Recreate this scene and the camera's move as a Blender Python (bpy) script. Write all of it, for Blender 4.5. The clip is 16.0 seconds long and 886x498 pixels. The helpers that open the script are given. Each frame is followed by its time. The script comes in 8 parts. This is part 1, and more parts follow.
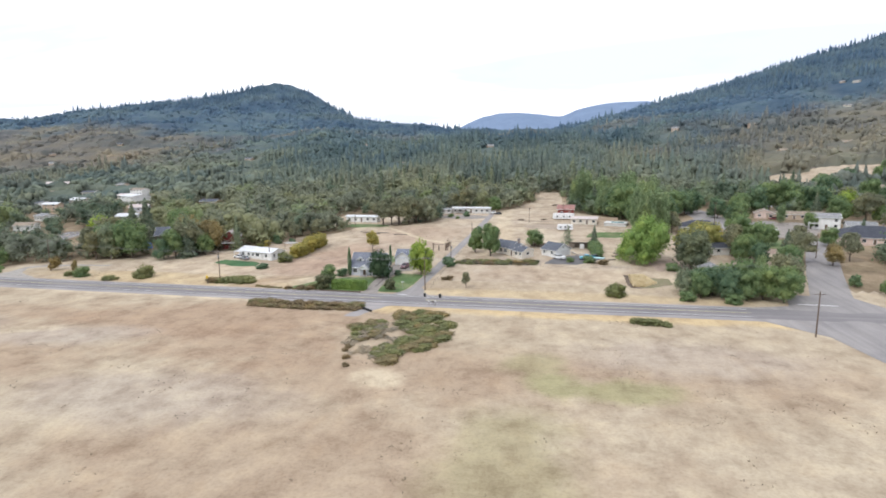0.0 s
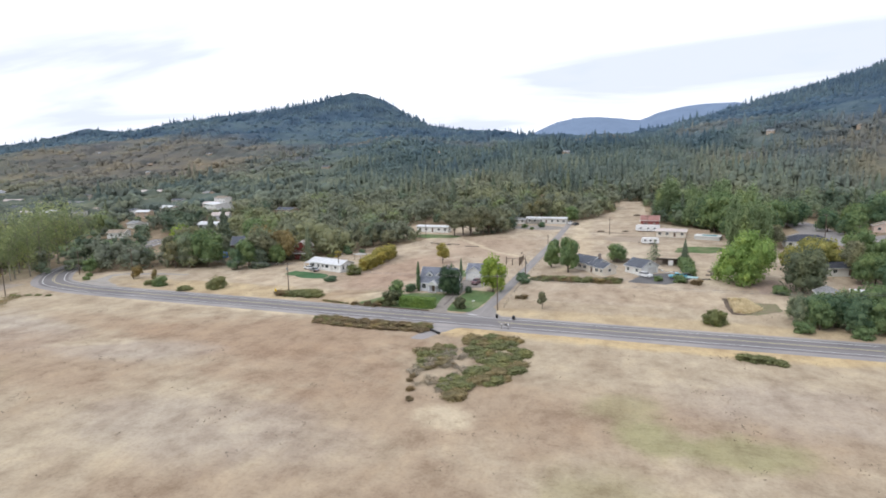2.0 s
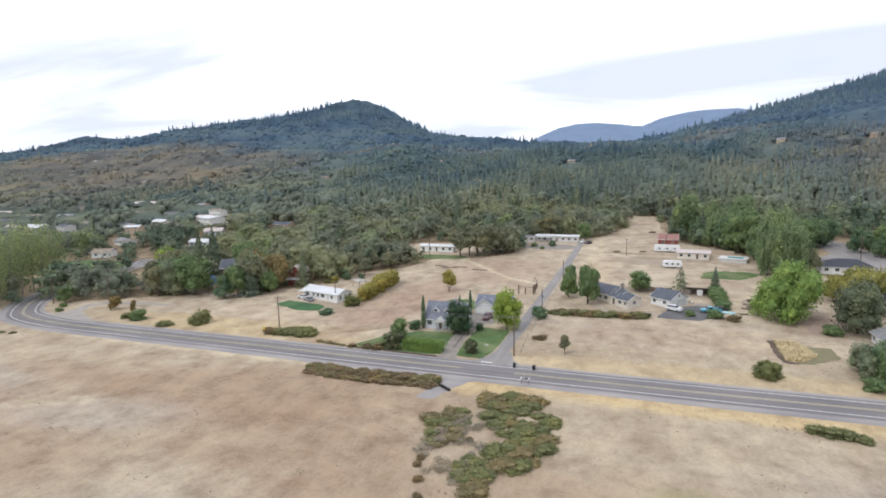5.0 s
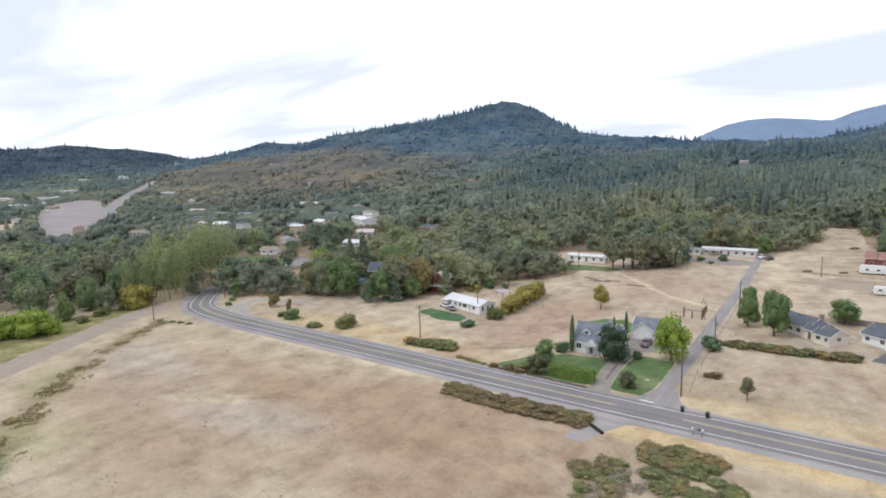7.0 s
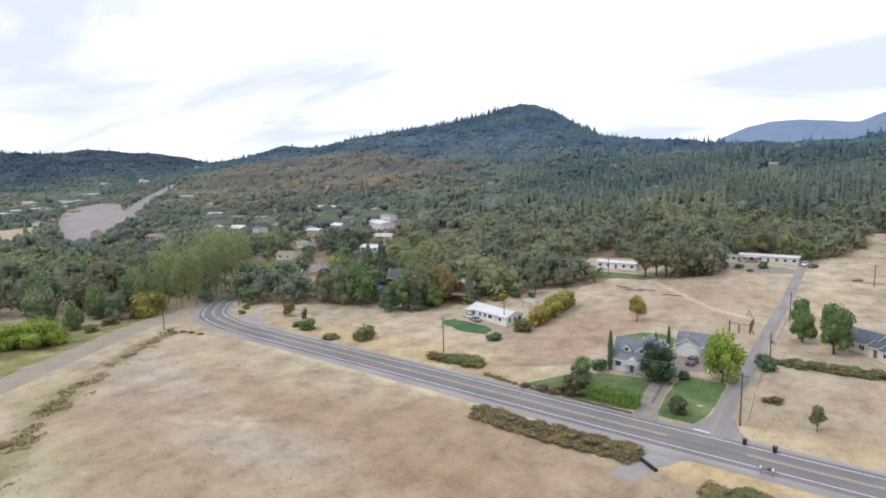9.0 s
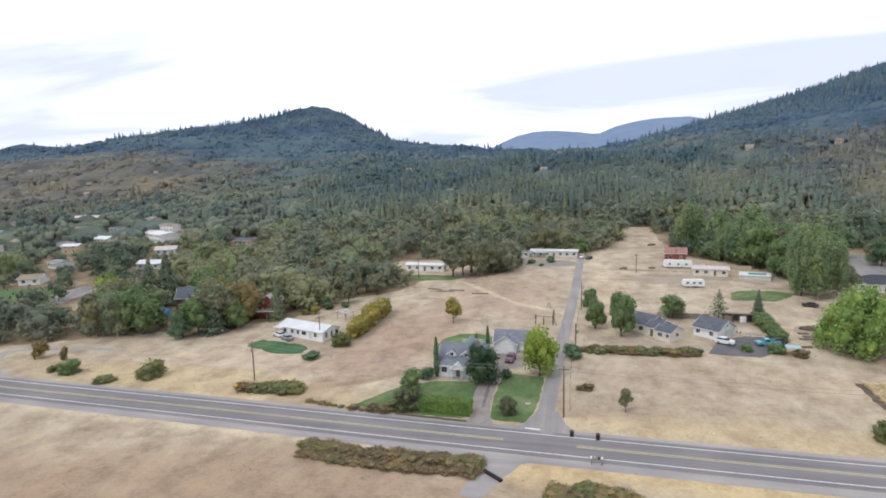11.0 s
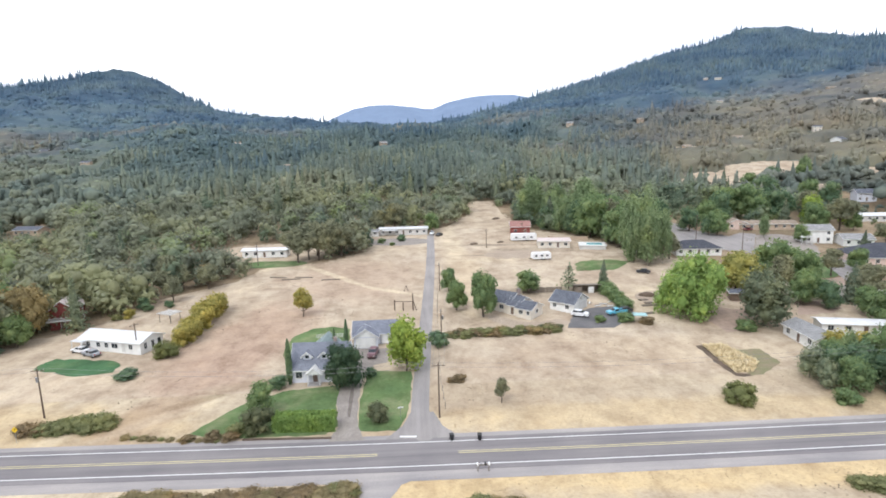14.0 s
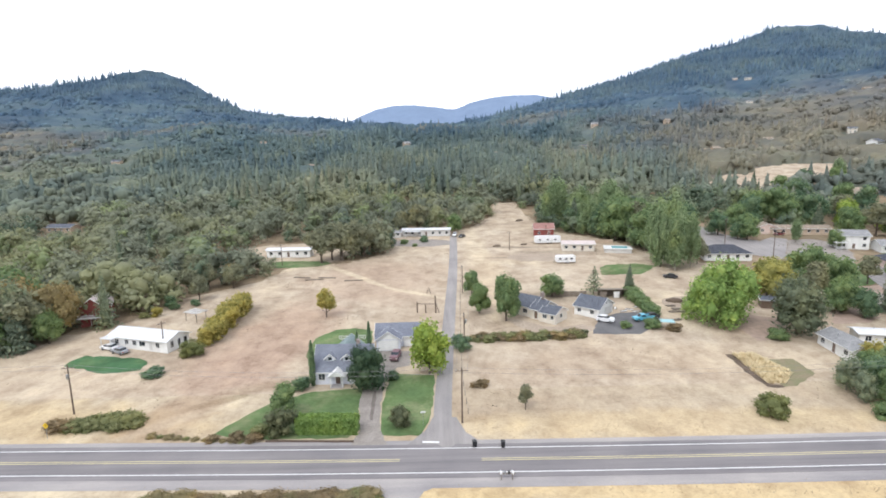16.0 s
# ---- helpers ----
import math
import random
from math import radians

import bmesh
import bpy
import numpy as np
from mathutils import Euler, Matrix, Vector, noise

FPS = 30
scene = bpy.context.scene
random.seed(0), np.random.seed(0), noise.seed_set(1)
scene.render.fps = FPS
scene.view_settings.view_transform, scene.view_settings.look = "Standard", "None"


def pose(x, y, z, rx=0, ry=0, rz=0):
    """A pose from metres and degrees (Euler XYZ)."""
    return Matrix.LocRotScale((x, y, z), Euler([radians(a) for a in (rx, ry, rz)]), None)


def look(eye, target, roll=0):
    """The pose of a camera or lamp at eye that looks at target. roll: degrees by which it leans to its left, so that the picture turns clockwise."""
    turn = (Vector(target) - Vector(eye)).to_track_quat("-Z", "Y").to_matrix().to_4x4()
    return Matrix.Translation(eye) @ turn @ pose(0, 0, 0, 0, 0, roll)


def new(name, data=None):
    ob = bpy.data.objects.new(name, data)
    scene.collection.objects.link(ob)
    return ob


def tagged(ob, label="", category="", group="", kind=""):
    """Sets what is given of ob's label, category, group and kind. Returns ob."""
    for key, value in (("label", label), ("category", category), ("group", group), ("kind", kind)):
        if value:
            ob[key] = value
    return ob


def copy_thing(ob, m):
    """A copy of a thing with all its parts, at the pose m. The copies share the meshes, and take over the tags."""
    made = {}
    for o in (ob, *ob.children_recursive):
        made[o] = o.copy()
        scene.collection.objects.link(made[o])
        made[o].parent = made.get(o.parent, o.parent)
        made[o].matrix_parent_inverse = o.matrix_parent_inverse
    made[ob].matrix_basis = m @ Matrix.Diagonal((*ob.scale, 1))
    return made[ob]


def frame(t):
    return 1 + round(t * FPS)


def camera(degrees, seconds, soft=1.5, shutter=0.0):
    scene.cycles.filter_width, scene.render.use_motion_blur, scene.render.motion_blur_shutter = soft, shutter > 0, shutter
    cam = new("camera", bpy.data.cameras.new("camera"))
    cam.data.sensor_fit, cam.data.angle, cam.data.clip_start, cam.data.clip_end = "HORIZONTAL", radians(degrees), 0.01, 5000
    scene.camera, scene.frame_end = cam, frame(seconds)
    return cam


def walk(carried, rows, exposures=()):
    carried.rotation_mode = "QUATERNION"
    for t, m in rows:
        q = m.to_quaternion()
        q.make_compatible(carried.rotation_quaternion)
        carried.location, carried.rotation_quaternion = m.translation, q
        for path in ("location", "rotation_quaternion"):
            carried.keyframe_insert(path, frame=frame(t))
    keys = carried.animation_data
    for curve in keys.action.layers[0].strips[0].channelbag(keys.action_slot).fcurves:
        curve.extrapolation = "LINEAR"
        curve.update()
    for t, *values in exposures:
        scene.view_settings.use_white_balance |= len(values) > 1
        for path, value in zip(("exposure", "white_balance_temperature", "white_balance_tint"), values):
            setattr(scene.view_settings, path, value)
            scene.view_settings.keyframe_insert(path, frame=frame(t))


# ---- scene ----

# ---- camera ----
cam = camera(78.3, 16.0, soft=1.8)
PATH = [
    (0, (34.3, -154.76, 37.85), (30.664, -135.349, 34.684), -0.56),
    (0.5, (34.23, -152.11, 37.78), (29.333, -132.969, 34.671), -0.70),
    (1, (33.47, -149.96, 37.93), (27.966, -130.975, 34.889), -0.76),
    (1.5, (32.6, -146.77, 38.4), (26.503, -127.95, 35.431), -0.86),
    (2, (31.6, -144.29, 39.18), (25.418, -125.498, 36.264), -0.92),
    (2.5, (30.49, -141.55, 40.05), (24.336, -122.742, 37.176), -0.91),
    (3, (29.11, -138.6, 40.81), (23.077, -119.74, 37.977), -0.93),
    (3.5, (27.81, -135.74, 41.7), (21.865, -116.855, 38.901), -0.95),
    (4.25, (25.87, -131.47, 43.03), (19.893, -112.579, 40.273), -0.97),
    (5, (23.93, -127.19, 44.35), (17.716, -108.371, 41.63), -0.97),
    (5.5, (22.63, -124.33, 45.24), (16.141, -105.611, 42.526), -0.95),
    (6, (21.09, -121.82, 45.54), (13.288, -103.605, 42.853), -0.89),
    (6.5, (19.85, -119.41, 45.88), (10.014, -102.194, 43.245), -0.95),
    (7, (18.49, -117.42, 45.94), (7.566, -100.871, 43.349), -0.92),
    (7.5, (16.62, -115.12, 45.92), (5.053, -98.998, 43.374), -0.92),
    (8, (14.98, -113.11, 45.96), (2.909, -97.359, 43.443), -0.96),
    (8.4, (13.2, -111.75, 45.91), (1.058, -96.053, 43.409), -0.98),
    (9, (10.54, -109.7, 45.83), (-0.892, -93.48, 43.365), -1.00),
    (9.6, (7.88, -107.66, 45.75), (-2.123, -90.515, 43.312), -1.05),
    (10.1, (5.66, -105.96, 45.68), (-2.838, -88.021, 43.252), -1.10),
    (10.5, (3.89, -104.6, 45.62), (-3.377, -86.127, 43.185), -1.17),
    (11, (2.13, -102.87, 45.88), (-2.664, -83.611, 43.403), -1.34),
    (11.5, (0.18, -100.38, 45.88), (-1.002, -80.578, 43.319), -1.44),
    (12, (-1.16, -98.01, 45.74), (-1.22, -78.19, 43.052), -1.43),
    (12.5, (-2.02, -95.87, 45.76), (-1.566, -76.187, 42.225), -1.51),
    (13, (-2.65, -93.53, 45.81), (-1.86, -73.868, 42.263), -1.47),
    (13.5, (-3.0, -91.24, 45.93), (-1.952, -71.582, 42.388), -1.44),
    (14, (-3.29, -89.18, 46.01), (-2.32, -69.513, 42.497), -1.37),
    (14.5, (-3.34, -88.36, 46.09), (-2.724, -68.675, 42.593), -1.30),
    (15, (-3.34, -88.23, 45.96), (-2.966, -68.541, 42.467), -1.25),
    (15.5, (-3.52, -88.16, 45.98), (-3.238, -68.473, 42.491), -1.24),
    (16, (-3.81, -88.17, 46.51), (-3.624, -68.476, 43.019), -1.13),
]
walk(cam, [(t, look(eye, target, roll)) for t, eye, target, roll in PATH],
     [(0.0, 0.62), (1.2, 0.45), (3.0, 0.4), (11.6, 0.37), (12.3, 0.5), (12.9, 0.79), (16.0, 0.8)])

# ---- light: an overcast afternoon ----
world = bpy.data.worlds.new("overcast_sky")
scene.world = world
world.use_nodes = True
wn, wl = world.node_tree.nodes, world.node_tree.links
wn.clear()
SUN_UP, SUN_AZ = 52.0, 215.0


def wnode(kind, **values):
    n = wn.new(kind)
    for k, v in values.items():
        n.inputs[k].default_value = v
    return n


sky = wn.new("ShaderNodeTexSky")
sky.sky_type = "NISHITA"
sky.sun_disc = False
sky.sun_elevation, sky.sun_rotation = radians(SUN_UP), radians(SUN_AZ)
coord = wn.new("ShaderNodeTexCoord")
split = wn.new("ShaderNodeSeparateXYZ")
wl.new(coord.outputs["Generated"], split.inputs[0])
lift = wn.new("ShaderNodeMath")
lift.operation = "MAXIMUM"
lift.inputs[1].default_value = 0.0
wl.new(split.outputs[2], lift.inputs[0])
lift2 = wn.new("ShaderNodeMath")
lift2.operation = "ADD"
lift2.inputs[1].default_value = 0.14
wl.new(lift.outputs[0], lift2.inputs[0])
flat = wn.new("ShaderNodeCombineXYZ")
for axis in (0, 1):
    div = wn.new("ShaderNodeMath")
    div.operation = "DIVIDE"
    wl.new(split.outputs[axis], div.inputs[0])
    wl.new(lift2.outputs[0], div.inputs[1])
    wl.new(div.outputs[0], flat.inputs[axis])
cloud_big = wnode("ShaderNodeTexNoise", Scale=0.62, Detail=6.0, Roughness=0.52, Distortion=0.7)
cloud_thin = wnode("ShaderNodeTexNoise", Scale=0.9, Detail=4.0, Roughness=0.55)
shift = wn.new("ShaderNodeMapping")
shift.inputs["Location"].default_value = (3.1, 1.7, 0.0)
shift.inputs["Scale"].default_value = (0.62, 1.25, 1.0)
wl.new(flat.outputs[0], shift.inputs[0])
wl.new(shift.outputs[0], cloud_big.inputs["Vector"])
wl.new(flat.outputs[0], cloud_thin.inputs["Vector"])
ramp = wn.new("ShaderNodeValToRGB")
ramp.color_ramp.elements[0].position, ramp.color_ramp.elements[0].color = 0.40, (0.56, 0.605, 0.74, 1)
ramp.color_ramp.elements[1].position, ramp.color_ramp.elements[1].color = 0.62, (0.945, 0.965, 1.01, 1)
wl.new(cloud_big.outputs[0], ramp.inputs[0])
cover = wn.new("ShaderNodeValToRGB")
cover.color_ramp.elements[0].position, cover.color_ramp.elements[0].color = 0.22, (0.75, 0.75, 0.75, 1)
cover.color_ramp.elements[1].position, cover.color_ramp.elements[1].color = 0.45, (1, 1, 1, 1)
wl.new(cloud_thin.outputs[0], cover.inputs[0])
bright = wn.new("ShaderNodeVectorMath")
bright.operation = "SCALE"
bright.inputs["Scale"].default_value = 10.2
wl.new(ramp.outputs[0], bright.inputs[0])
mix = wn.new("ShaderNodeMixRGB")
wl.new(cover.outputs[0], mix.inputs[0])
wl.new(sky.outputs[0], mix.inputs[1])
wl.new(bright.outputs[0], mix.inputs[2])
back = wnode("ShaderNodeBackground", Strength=0.11)
wl.new(mix.outputs[0], back.inputs[0])
wout = wn.new("ShaderNodeOutputWorld")
wl.new(back.outputs[0], wout.inputs[0])

sun_data = bpy.data.lights.new("sun", "SUN")
sun_data.energy, sun_data.angle, sun_data.color = 1.1, radians(25), (0.985, 0.975, 0.92)
sun = new("sun", sun_data)
sun_way = Vector((math.sin(radians(SUN_AZ)) * math.cos(radians(SUN_UP)), math.cos(radians(SUN_AZ)) * math.cos(radians(SUN_UP)), math.sin(radians(SUN_UP))))
sun.matrix_basis = look(sun_way * 400, (0, 0, 0))

# ---- materials ----
def base_mat(name, rough=0.8, metal=0.0, spec=0.3):
    m = bpy.data.materials.new(name)
    m.use_nodes = True
    nt = m.node_tree
    bsdf = nt.nodes["Principled BSDF"]
    bsdf.inputs["Roughness"].default_value = rough
    bsdf.inputs["Metallic"].default_value = metal
    bsdf.inputs["Specular IOR Level"].default_value = spec
    return m, nt, bsdf


def noise_node(nt, scale, detail=4.0, rough=0.55, position=None, stretch=None):
    tex = nt.nodes.new("ShaderNodeTexNoise")
    tex.inputs["Scale"].default_value, tex.inputs["Detail"].default_value, tex.inputs["Roughness"].default_value = scale, detail, rough
    if position is not None:
        if stretch:
            mp = nt.nodes.new("ShaderNodeMapping")
            mp.inputs["Scale"].default_value = stretch
            nt.links.new(position, mp.inputs[0])
            position = mp.outputs[0]
        nt.links.new(position, tex.inputs["Vector"])
    return tex.outputs["Fac"]


def ramp_node(nt, fac, stops):
    r = nt.nodes.new("ShaderNodeValToRGB")
    while len(r.color_ramp.elements) < len(stops):
        r.color_ramp.elements.new(0.5)
    for e, (p, c) in zip(r.color_ramp.elements, stops):
        e.position, e.color = p, (*c, 1)
    nt.links.new(fac, r.inputs[0])
    return r.outputs[0]


def mix_node(nt, fac, a, b, mode="MIX"):
    n = nt.nodes.new("ShaderNodeMixRGB")
    n.blend_type = mode
    for sock, v in zip(n.inputs, (fac, a, b)):
        if isinstance(v, (int, float)):
            sock.default_value = v
        elif isinstance(v, tuple):
            sock.default_value = (*v, 1)
        else:
            nt.links.new(v, sock)
    return n.outputs[0]


def where(nt):
    return nt.nodes.new("ShaderNodeNewGeometry").outputs["Position"]


def bump(nt, bsdf, height, strength, distance):
    b = nt.nodes.new("ShaderNodeBump")
    b.inputs["Strength"].default_value, b.inputs["Distance"].default_value = strength, distance
    nt.links.new(height, b.inputs["Height"])
    nt.links.new(b.outputs[0], bsdf.inputs["Normal"])


def plain(name, a, b=None, scale=1.2, rough=0.75, metal=0.0, spec=0.3, grain=0.15, local=False):
    """Two tones over one another at a coarse and a fine scale, with a fine relief."""
    m, nt, bsdf = base_mat(name, rough, metal, spec)
    b = b or tuple(v * 0.75 for v in a)
    pos = nt.nodes.new("ShaderNodeTexCoord").outputs["Object"] if local else where(nt)
    coarse = noise_node(nt, scale, 5, 0.6, pos)
    fine = noise_node(nt, scale * 14, 3, 0.6, pos)
    col = ramp_node(nt, coarse, [(0.3, b), (0.65, a)])
    dark = ramp_node(nt, fine, [(0.25, (1 - grain * 2,) * 3), (0.7, (1, 1, 1))])
    nt.links.new(mix_node(nt, 1.0, col, dark, "MULTIPLY"), bsdf.inputs["Base Color"])
    bump(nt, bsdf, fine, 0.25, 0.02)
    return m


def leaf_mat(name, a, b, c, patch=0.09, glow=0.38, deep=0.0):
    """Foliage: tones that differ from leaf to leaf and from one part of the wood to the next; some light passes through."""
    m, nt, bsdf = base_mat(name, 0.65, 0, 0.2)
    geo = nt.nodes.new("ShaderNodeNewGeometry")
    own = ramp_node(nt, geo.outputs["Random Per Island"], [(0.0, a), (0.55, b), (1.0, c)])
    wide = noise_node(nt, patch, 3, 0.6, geo.outputs["Position"])
    tone = ramp_node(nt, wide, [(0.3 + 0.1 * deep, (0.76 - 0.2 * deep, 0.79 - 0.15 * deep, 0.8 - 0.1 * deep)), (0.5, (1, 1, 1)), (0.72 - 0.1 * deep, (1.28, 1.17 + 0.08 * deep, 0.95))])
    col = mix_node(nt, 1.0, own, tone, "MULTIPLY")
    nt.links.new(col, bsdf.inputs["Base Color"])
    thin = nt.nodes.new("ShaderNodeBsdfTranslucent")
    nt.links.new(col, thin.inputs[0])
    both = nt.nodes.new("ShaderNodeMixShader")
    both.inputs[0].default_value = glow
    nt.links.new(bsdf.outputs[0], both.inputs[1])
    nt.links.new(thin.outputs[0], both.inputs[2])
    nt.links.new(both.outputs[0], nt.nodes["Material Output"].inputs[0])
    return m


def spot(nt, pos, cx, cy, rx, ry, turn=0.0, soft=0.45, rag=0.5, scale=0.12):
    """A ragged stain with soft edges on the ground: 1 inside, 0 outside."""
    mp = nt.nodes.new("ShaderNodeMapping")
    mp.vector_type = "TEXTURE"
    mp.inputs["Location"].default_value = (cx, cy, 0)
    mp.inputs["Rotation"].default_value = (0, 0, radians(turn))
    mp.inputs["Scale"].default_value = (rx, ry, 1e6)
    nt.links.new(pos, mp.inputs[0])
    ln = nt.nodes.new("ShaderNodeVectorMath")
    ln.operation = "LENGTH"
    nt.links.new(mp.outputs[0], ln.inputs[0])
    n = noise_node(nt, scale, 5, 0.62, pos)
    ad = nt.nodes.new("ShaderNodeMath")
    ad.operation = "MULTIPLY_ADD"
    ad.inputs[1].default_value, ad.inputs[2].default_value = rag * 3, -rag * 1.5
    nt.links.new(n, ad.inputs[0])
    sm = nt.nodes.new("ShaderNodeMath")
    sm.operation = "ADD"
    nt.links.new(ln.outputs["Value"], sm.inputs[0])
    nt.links.new(ad.outputs[0], sm.inputs[1])
    mr = nt.nodes.new("ShaderNodeMapRange")
    mr.interpolation_type = "SMOOTHSTEP"
    for k, v in (("From Min", 1 - soft), ("From Max", 1 + soft), ("To Min", 1.0), ("To Max", 0.0)):
        mr.inputs[k].default_value = v
    nt.links.new(sm.outputs[0], mr.inputs["Value"])
    return mr.outputs[0]


def field_mat(name, tones, speck, scale=0.035, stains=()):
    """Dry mown grass: broad drifts, mower swaths, tufty patches, fine straw, and stains of other growth and tone."""
    m, nt, bsdf = base_mat(name, 0.95, 0, 0.1)
    pos = where(nt)
    wide = noise_node(nt, scale, 5, 0.65, pos)
    mid = noise_node(nt, 0.16, 7, 0.7, pos)
    blot = noise_node(nt, 0.09, 6, 0.65, pos, (1.6, 0.8, 1.0))
    clump = noise_node(nt, 0.6, 5, 0.7, pos)
    fine = noise_node(nt, 1.9, 5, 0.72, pos)
    col = ramp_node(nt, wide, [(0.34, tones[0]), (0.5, tones[1]), (0.62, tones[2])])
    for colour, amount, *shape in stains:
        f = spot(nt, pos, *shape)
        k = nt.nodes.new("ShaderNodeMath")
        k.operation = "MULTIPLY"
        k.inputs[1].default_value = amount
        nt.links.new(f, k.inputs[0])
        col = mix_node(nt, k.outputs[0], col, colour)
    col = mix_node(nt, 0.8, col, ramp_node(nt, mid, [(0.3, (0.64, 0.60, 0.57)), (0.5, (1, 1, 1)), (0.7, (1.2, 1.19, 1.14))]), "MULTIPLY")
    col = mix_node(nt, 0.7, col, ramp_node(nt, blot, [(0.34, (0.78, 0.74, 0.72)), (0.52, (1, 1, 1)), (0.68, (1.1, 1.1, 1.07))]), "MULTIPLY")
    col = mix_node(nt, 0.75, col, ramp_node(nt, fine, [(0.28, speck), (0.5, (1, 1, 1)), (0.8, (1.12, 1.12, 1.1))]), "MULTIPLY")
    col = mix_node(nt, 0.6, col, ramp_node(nt, clump, [(0.3, (0.8, 0.76, 0.72)), (0.45, (1, 1, 1)), (0.75, (1.1, 1.1, 1.08))]), "MULTIPLY")
    nt.links.new(col, bsdf.inputs["Base Color"])
    bump(nt, bsdf, fine, 0.6, 0.1)
    return m


REDDISH, GREYISH, GREENISH, PALE, STRAWY, DUSKY = (0.312, 0.22, 0.152), (0.385, 0.335, 0.285), (0.30, 0.28, 0.155), (0.52, 0.44, 0.32), (0.50, 0.385, 0.225), (0.26, 0.215, 0.165)
FIELD = field_mat("dry_grass", [(0.355, 0.282, 0.203), (0.398, 0.328, 0.24), (0.428, 0.358, 0.265)], (0.74, 0.71, 0.67), 0.03, [
    (REDDISH, 0.75, -45, -36, 40, 15, 8), (REDDISH, 0.6, -30, -52, 24, 12, 0), (REDDISH, 0.5, 12, -64, 40, 13, 5), (REDDISH, 0.4, 66, -55, 26, 14, 0), (REDDISH, 0.4, 10, -95, 40, 14, 0),
    (GREYISH, 0.7, -116, -50, 26, 10, -20), ((0.255, 0.215, 0.125), 0.8, -146, -40, 14, 2.6, -48, 0.5, 0.5), ((0.255, 0.215, 0.125), 0.8, -124, -64, 16, 3.2, -44, 0.5, 0.5), ((0.24, 0.21, 0.115), 0.85, -100, -84, 16, 4.0, -38, 0.5, 0.5), (GREENISH, 0.5, -128, -66, 10, 5, -35), (REDDISH, 0.55, -88, -64, 34, 12, -14), (REDDISH, 0.5, -96, -38, 26, 5, -6), ((0.13, 0.165, 0.075), 0.9, -88, -92, 10, 4.5, -22, 0.5, 0.5), (GREYISH, 0.6, -72, -54, 18, 7, 10), (GREYISH, 0.5, 62, -48, 20, 10, 0), (GREYISH, 0.5, -30, -80, 24, 10, 0),
    (GREENISH, 0.55, 32, -55, 6, 5, 30), (GREENISH, 0.85, 37, -65, 5, 6, 30, 0.5, 0.7), (GREENISH, 0.8, 48, -66, 9, 4.5, 10, 0.5, 0.7), (GREENISH, 0.5, 30, -92, 9, 16, 0), (GREENISH, 0.35, -92, -80, 10, 8, 0),
    (PALE, 0.85, 5.5, -66.5, 4.5, 4, 0), (PALE, 0.6, -85, -52, 9, 2.5, 25), (PALE, 0.7, -60, -16.5, 70, 2.6, -1),
    (STRAWY, 0.9, 45, -20.5, 60, 4.0, -1), (STRAWY, 0.8, 0, -21, 10, 4, 10), (STRAWY, 0.6, -90, 4, 45, 8, -3), (STRAWY, 0.5, 40, -2, 50, 5, 0),
    # the dark band at (-46, 10.5) is a ditch's shade put into the colour
    (PALE, 0.75, -49, 5.5, 13, 1.8, 43, 0.4, 0.3), ((0.25, 0.20, 0.13), 0.7, -46, 10.5, 9, 1.3, 33, 0.5, 0.3), (REDDISH, 0.55, -54, 6, 7, 10, -30), (PALE, 0.6, -61, 6, 12, 2.4, 62), (PALE, 0.7, -25, -5.6, 9, 1.4, -3, 0.4, 0.3)])
MEADOW = field_mat("upper_dry_grass", [(0.375, 0.302, 0.226), (0.41, 0.338, 0.256), (0.436, 0.368, 0.286)], (0.76, 0.73, 0.69), 0.04, [
    ((0.36, 0.26, 0.195), 0.8, -46, 42, 14, 30, -12), ((0.355, 0.265, 0.20), 0.6, -25, 95, 22, 26, 0), ((0.34, 0.26, 0.19), 0.5, 34, 24, 30, 8, 5),
    ((0.47, 0.385, 0.285), 0.6, -88, 20, 30, 9, 0), ((0.30, 0.22, 0.15), 0.6, -40, 16, 10, 2.2, 22), ((0.47, 0.38, 0.27), 0.8, 14, 96, 6, 40, 0), ((0.47, 0.385, 0.28), 0.5, 60, 24, 26, 9, 0),
    (PALE, 0.75, -33, 101, 21, 1.6, -51, 0.4, 0.25), (PALE, 0.75, -11, 79, 11, 1.3, -35, 0.4, 0.25), (PALE, 0.8, -47, 114, 4, 1.6, 10), (PALE, 0.6, -66, 113, 16, 3, 4), (PALE, 0.6, 26, 117, 12, 4, 0), (PALE, 0.5, 12, 150, 5, 40, 0),
    (DUSKY, 0.8, 30, 143, 15, 1.8, -6, 0.5, 0.4), (DUSKY, 0.7, 25, 124, 12, 1.1, -3, 0.5, 0.4), (DUSKY, 0.55, 44, 131, 16, 5, 0), (DUSKY, 0.6, 36, 72, 22, 5, -4), (DUSKY, 0.5, 34, 200, 5, 2.5, 0), (DUSKY, 0.5, -22, 163, 14, 6, 0),
    ((0.345, 0.25, 0.19), 0.5, -48, 26, 9, 16, -32), ((0.38, 0.27, 0.20), 0.7, 77, 44, 8, 6, 0), (PALE, 0.6, 66, 60, 8, 12, 0)])
WOODLAND = field_mat("woodland_floor", [(0.17, 0.135, 0.09), (0.24, 0.185, 0.125), (0.33, 0.26, 0.18)], (0.6, 0.58, 0.52), 0.03)
FOREST_FLOOR = plain("forest_floor", (0.135, 0.145, 0.115), (0.105, 0.12, 0.10), 0.02, 0.95)
BRUSH_FLOOR = plain("brush_slope", (0.185, 0.16, 0.13), (0.14, 0.135, 0.112), 0.015, 0.95)
